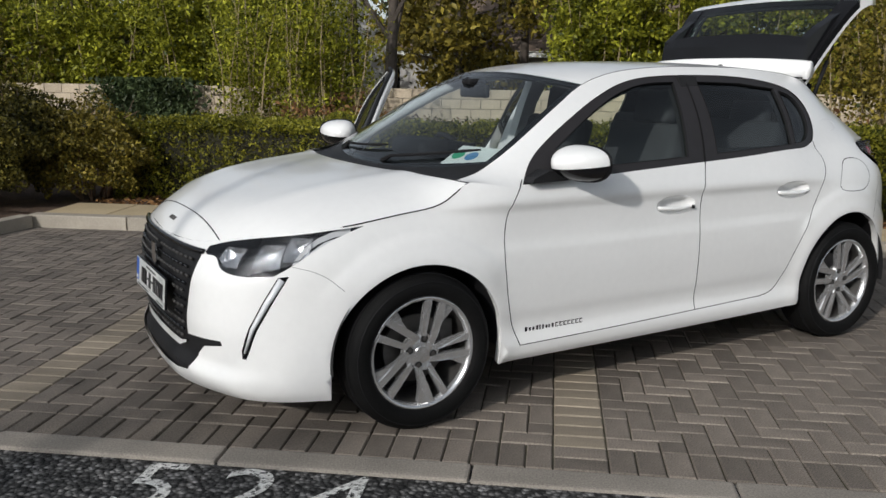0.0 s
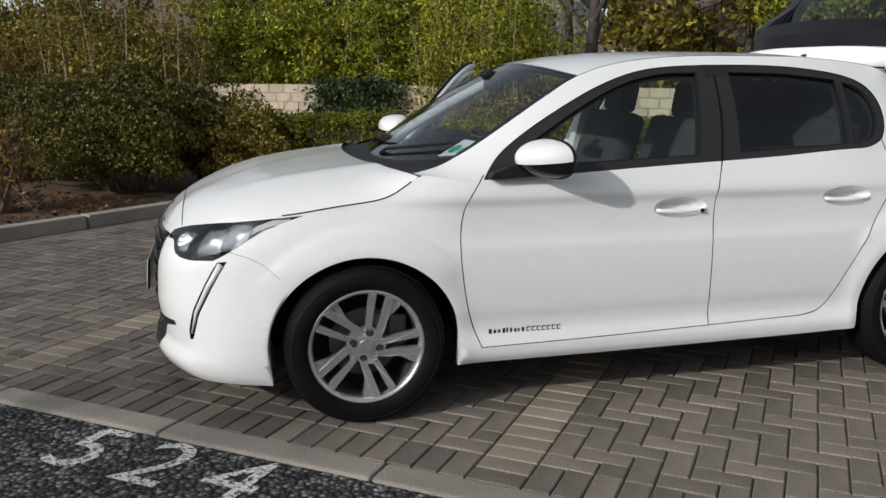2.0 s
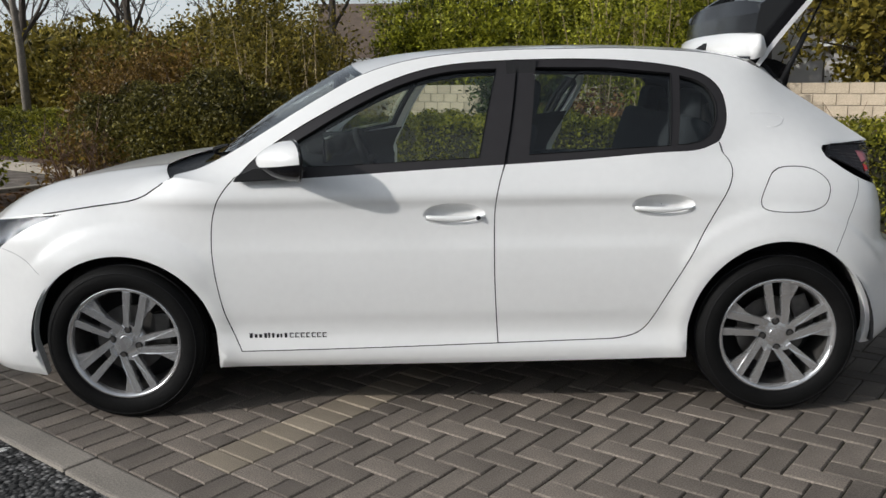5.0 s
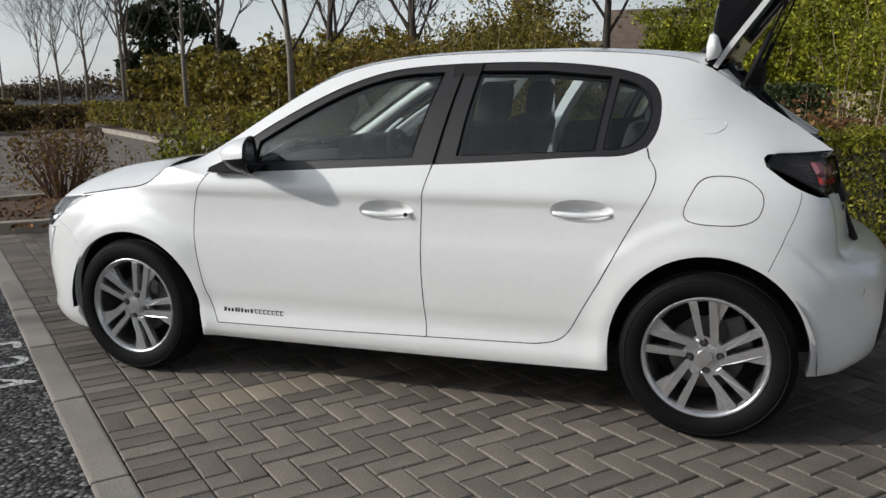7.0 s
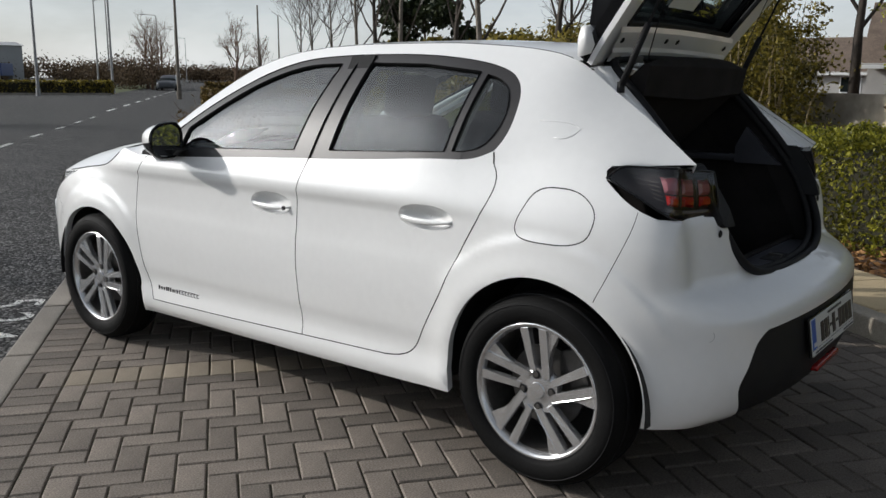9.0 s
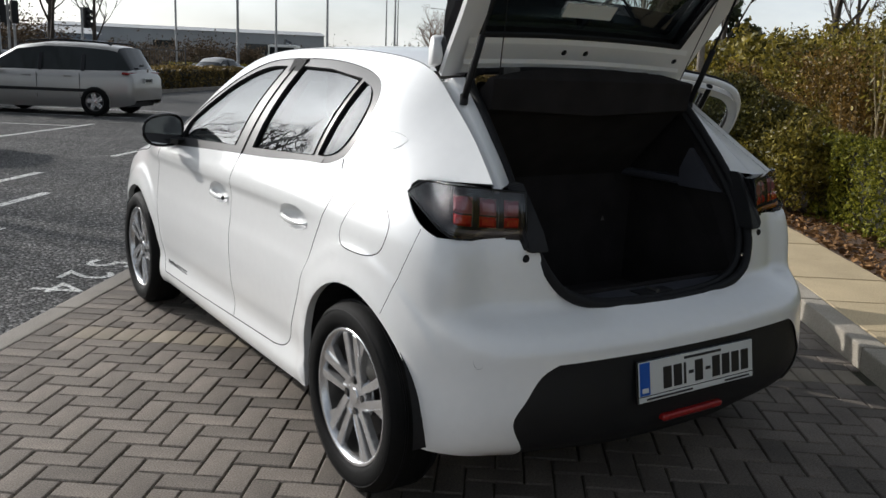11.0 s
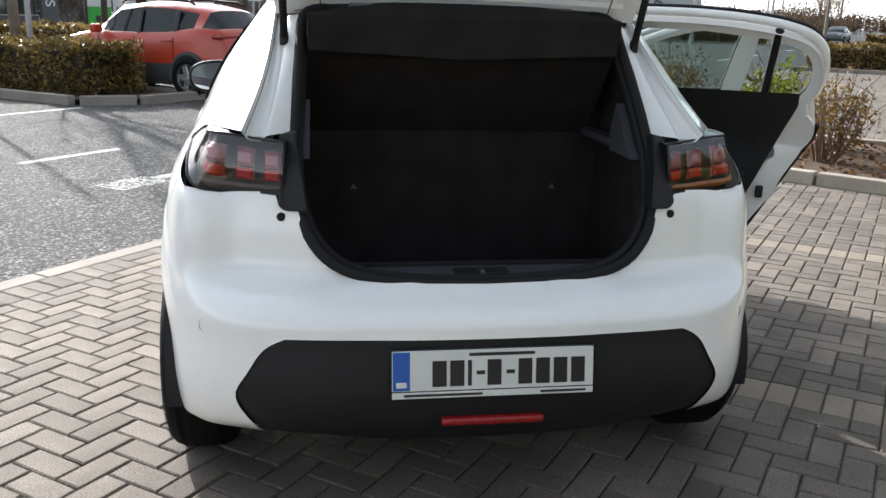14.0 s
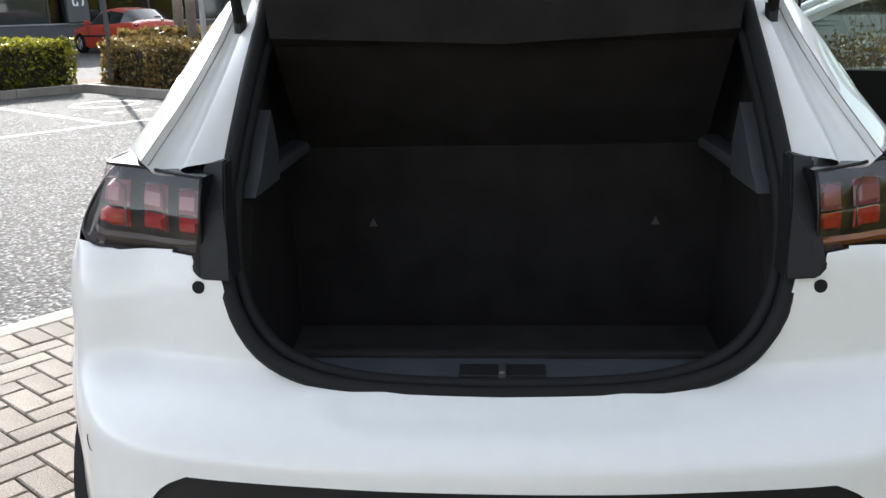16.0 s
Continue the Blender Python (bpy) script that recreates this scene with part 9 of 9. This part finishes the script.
def house(at, turn, w, d, h, rise, label, stack=False):
    """A bungalow or house with a gabled roof of overlapping tile courses."""
    b = tagged(empty("house", Matrix.Translation(Vector(at)) @ Matrix.Rotation(radians(turn), 4, "Z")), label, "house", group="houses beyond the wall")
    bm = box((w, d, h), (0, 0, h / 2))
    part("wall", bm, M_PLASTER_GREY, b)
    gab = prism([(-d / 2, 0), (d / 2, 0), (0, rise)], w, m=Matrix(((0, 0, 1, -w / 2), (1, 0, 0, 0), (0, 1, 0, h), (0, 0, 0, 1))))
    part("gable", gab, M_PLASTER_GREY, b)
    for s in (-1, 1):
        roof = part("roof", box((w + 0.5, math.hypot(d / 2 + 0.4, rise * (1 + 0.8 / d)), 0.04), (0, 0, 0), m=Matrix.Translation((0, s * (d / 4 + 0.2), h + rise / 2 - 0.10)) @ Matrix.Rotation(-s * math.atan2(rise, d / 2), 4, "X")), M_TILE, b)
        slope = math.hypot(d / 2 + 0.4, rise * (1 + 0.8 / d))
        ang = math.atan2(rise, d / 2)
        rows = int(slope / 0.34)
        for r in range(rows):
            m = Matrix.Translation((0, s * (d / 2 + 0.4), h - 0.4 * math.tan(ang) + 0.05)) @ Matrix.Rotation(s * -ang if s > 0 else ang, 4, "X") @ Matrix.Translation((0, -s * (0.17 + r * 0.34), 0.03))
            part("tile_course", box((w + 0.5, 0.37, 0.05), (0, 0, 0.0), 0.0, m=m @ Matrix.Rotation(-s * 0.05, 4, "X")), M_TILE, roof)
        part("fascia", box((w + 0.5, 0.05, 0.22), (0, s * (d / 2 + 0.40), h - 0.4 * math.tan(ang)), 0.01), M_SIGN, b)
        for x in (-w * 0.3, w * 0.05, w * 0.33):
            wd = part("window", box((1.3, 0.06, 1.1), (x, s * (d / 2 + 0.01), h * 0.55), 0.01), M_SIGN, b)
            part("pane", box((1.14, 0.03, 0.94), (x, s * (d / 2 + 0.04), h * 0.55), 0.005), M_PANE, wd)
    if not stack:
        return b
    ch = part("chimney", box((0.9, 0.6, 1.5), (w * 0.32, 0, h + rise + 0.2), 0.02), M_BRICK, b)
    part("chimney_pot", tube([(w * 0.32, 0, h + rise + 0.95), (w * 0.32, 0, h + rise + 1.3)], 0.12, 10), M_BRICK, ch)
    return b


HL = "house with brown tiled gable roof beyond the wall"
house((20.5, 26.5, 0), -30, 11, 8, 2.4, 3.4, HL, True)
house((13.0, 33.0, 0), 60, 9, 8, 2.6, 4.2, HL)
house((0.5, 42.0, 0), 8, 12, 8, 2.2, 2.6, HL)
house((-16.0, 62.0, 0), 5, 16, 9, 2.0, 2.2, HL)


# ---- block pavers ----
def paver_mesh(name, mat, w=0.1945, d=0.0945):
    v, hw, hd, b = [], w / 2, d / 2, 0.005
    for x, y, z in ((hw - b, hd - b, 0), (hw, hd, -0.005), (hw, hd, -0.03)):
        v += [(x, y, z), (-x, y, z), (-x, -y, z), (x, -y, z)]
    f = [(0, 1, 2, 3)]
    for k in (0, 4):
        f += [(k + i, k + 4 + i, k + 4 + (i + 1) % 4, k + (i + 1) % 4) for i in range(4)]
    return mesh_of(name, v, f, mat)


def paver_layout(e0, e1, n0, n1, pale):
    """Herringbone square to the kerb, a soldier course along the flush kerb and pale stones on the bay lines: middle, turned, pale."""
    out = []
    for i in range(int((e1 - e0) / 0.1)):
        mid = e0 + 0.05 + i * 0.1
        if all(abs(mid - q) > 0.1 for q in pale):
            out.append((mid, n0 + 0.1, True, False, (1.0, 1.0)))
    base = n0 + 0.2
    for i in range(-2, int((e1 - e0) / 0.1) + 1):
        for j in range(-2, int((n1 - base) / 0.1) + 1):
            k = (i - j) % 4
            if k == 0:
                c = (e0 + (i + 1) * 0.1, base + (j + 0.5) * 0.1, False)
            elif k == 3:
                c = (e0 + (i + 0.5) * 0.1, base + (j + 1) * 0.1, True)
            else:
                continue
            half, tall = (0.05, 0.1) if c[2] else (0.1, 0.05)
            lo, hi = max(e0, c[0] - half), min(e1, c[0] + half)
            bot, top = max(base, c[1] - tall), min(n1, c[1] + tall)
            for q in pale:
                if lo < q + 0.1 and hi > q - 0.1:
                    lo, hi = (max(lo, q + 0.1), hi) if c[0] > q else (lo, min(hi, q - 0.1))
            if hi - lo < 0.03 or top - bot < 0.03:
                continue
            ce, cn = (hi - lo) / (2 * half), (top - bot) / (2 * tall)
            out.append(((lo + hi) / 2, (bot + top) / 2, c[2], False, (cn, ce) if c[2] else (ce, cn)))
    for q in pale:
        for j in range(int((n1 - n0) / 0.1)):
            out.append((q, n0 + 0.05 + j * 0.1, False, j > 1, (1.0, 1.0)))
    return out


def lay_pavers(name, label, e0, e1, n0, n1, pale, near, z=0.0):
    area = tagged(part(name, mesh_of(name, [(*p[:2], z - 0.009) for p in bay_outline(e0 - 0.05, e1 + 0.05, n0, n1 + 0.1)], [(0, 1, 2, 3)], M_JOINT), None), label, "pavers", kind="structure")
    m_plain, m_pale = paver_mesh("paver", M_PAVER), paver_mesh("paver", M_PAVER_PALE)
    rest = {False: [], True: []}
    rng = random.Random(4)
    laid = 0
    for e, n, turned, pl, cut in paver_layout(e0, e1, n0, n1, pale):
        jz, ja, jb = rng.uniform(-0.0015, 0.0015), rng.uniform(-0.008, 0.008), rng.uniform(-0.012, 0.012)
        m = Matrix.Translation(bay(e, n, z + jz)) @ Matrix.Rotation(TURN + jb + (math.pi / 2 if turned else 0), 4, "Z") @ Matrix.Rotation(ja, 4, "X") @ Matrix.Diagonal((cut[0], cut[1], 1, 1))
        if near(e, n) and laid < 300:
            o = new("paver", m_pale if pl else m_plain)
            o.parent = area
            o.matrix_basis = m
            laid += 1
        else:
            rest[pl].append(m)
    for pl, ms in rest.items():
        if not ms:
            continue
        src = m_pale if pl else m_plain
        co = np.array([v.co[:] for v in src.vertices])
        fs = np.array([p.vertices[:] for p in src.polygons])
        mats = np.array([np.array(m) for m in ms])
        vv = np.einsum("kij,vj->kvi", mats[:, :3, :3], co) + mats[:, None, :3, 3]
        ff = (fs[None] + (np.arange(len(ms)) * len(co))[:, None, None]).reshape(-1, 4)
        me = mesh_of("paver_field", vv.reshape(-1, 3), [tuple(int(q) for q in t) for t in ff], M_PAVER_PALE if pl else M_PAVER)
        tagged(part("paver_field", me, None, area), kind="stuff")
    return area


lay_pavers("pavement", "brown-grey block pavers in herringbone with mossy joints and pale bay lines", -4.365, 12.0, -0.955, 3.09, (1.135, -1.265), lambda e, n: 0.2 < e < 2.9 and n < 0.9)
lay_pavers("pavement_far", "brown-grey block pavers beyond the planting bed", -25.0, -6.7, -0.955, 3.6, (), lambda e, n: e > -7.6)
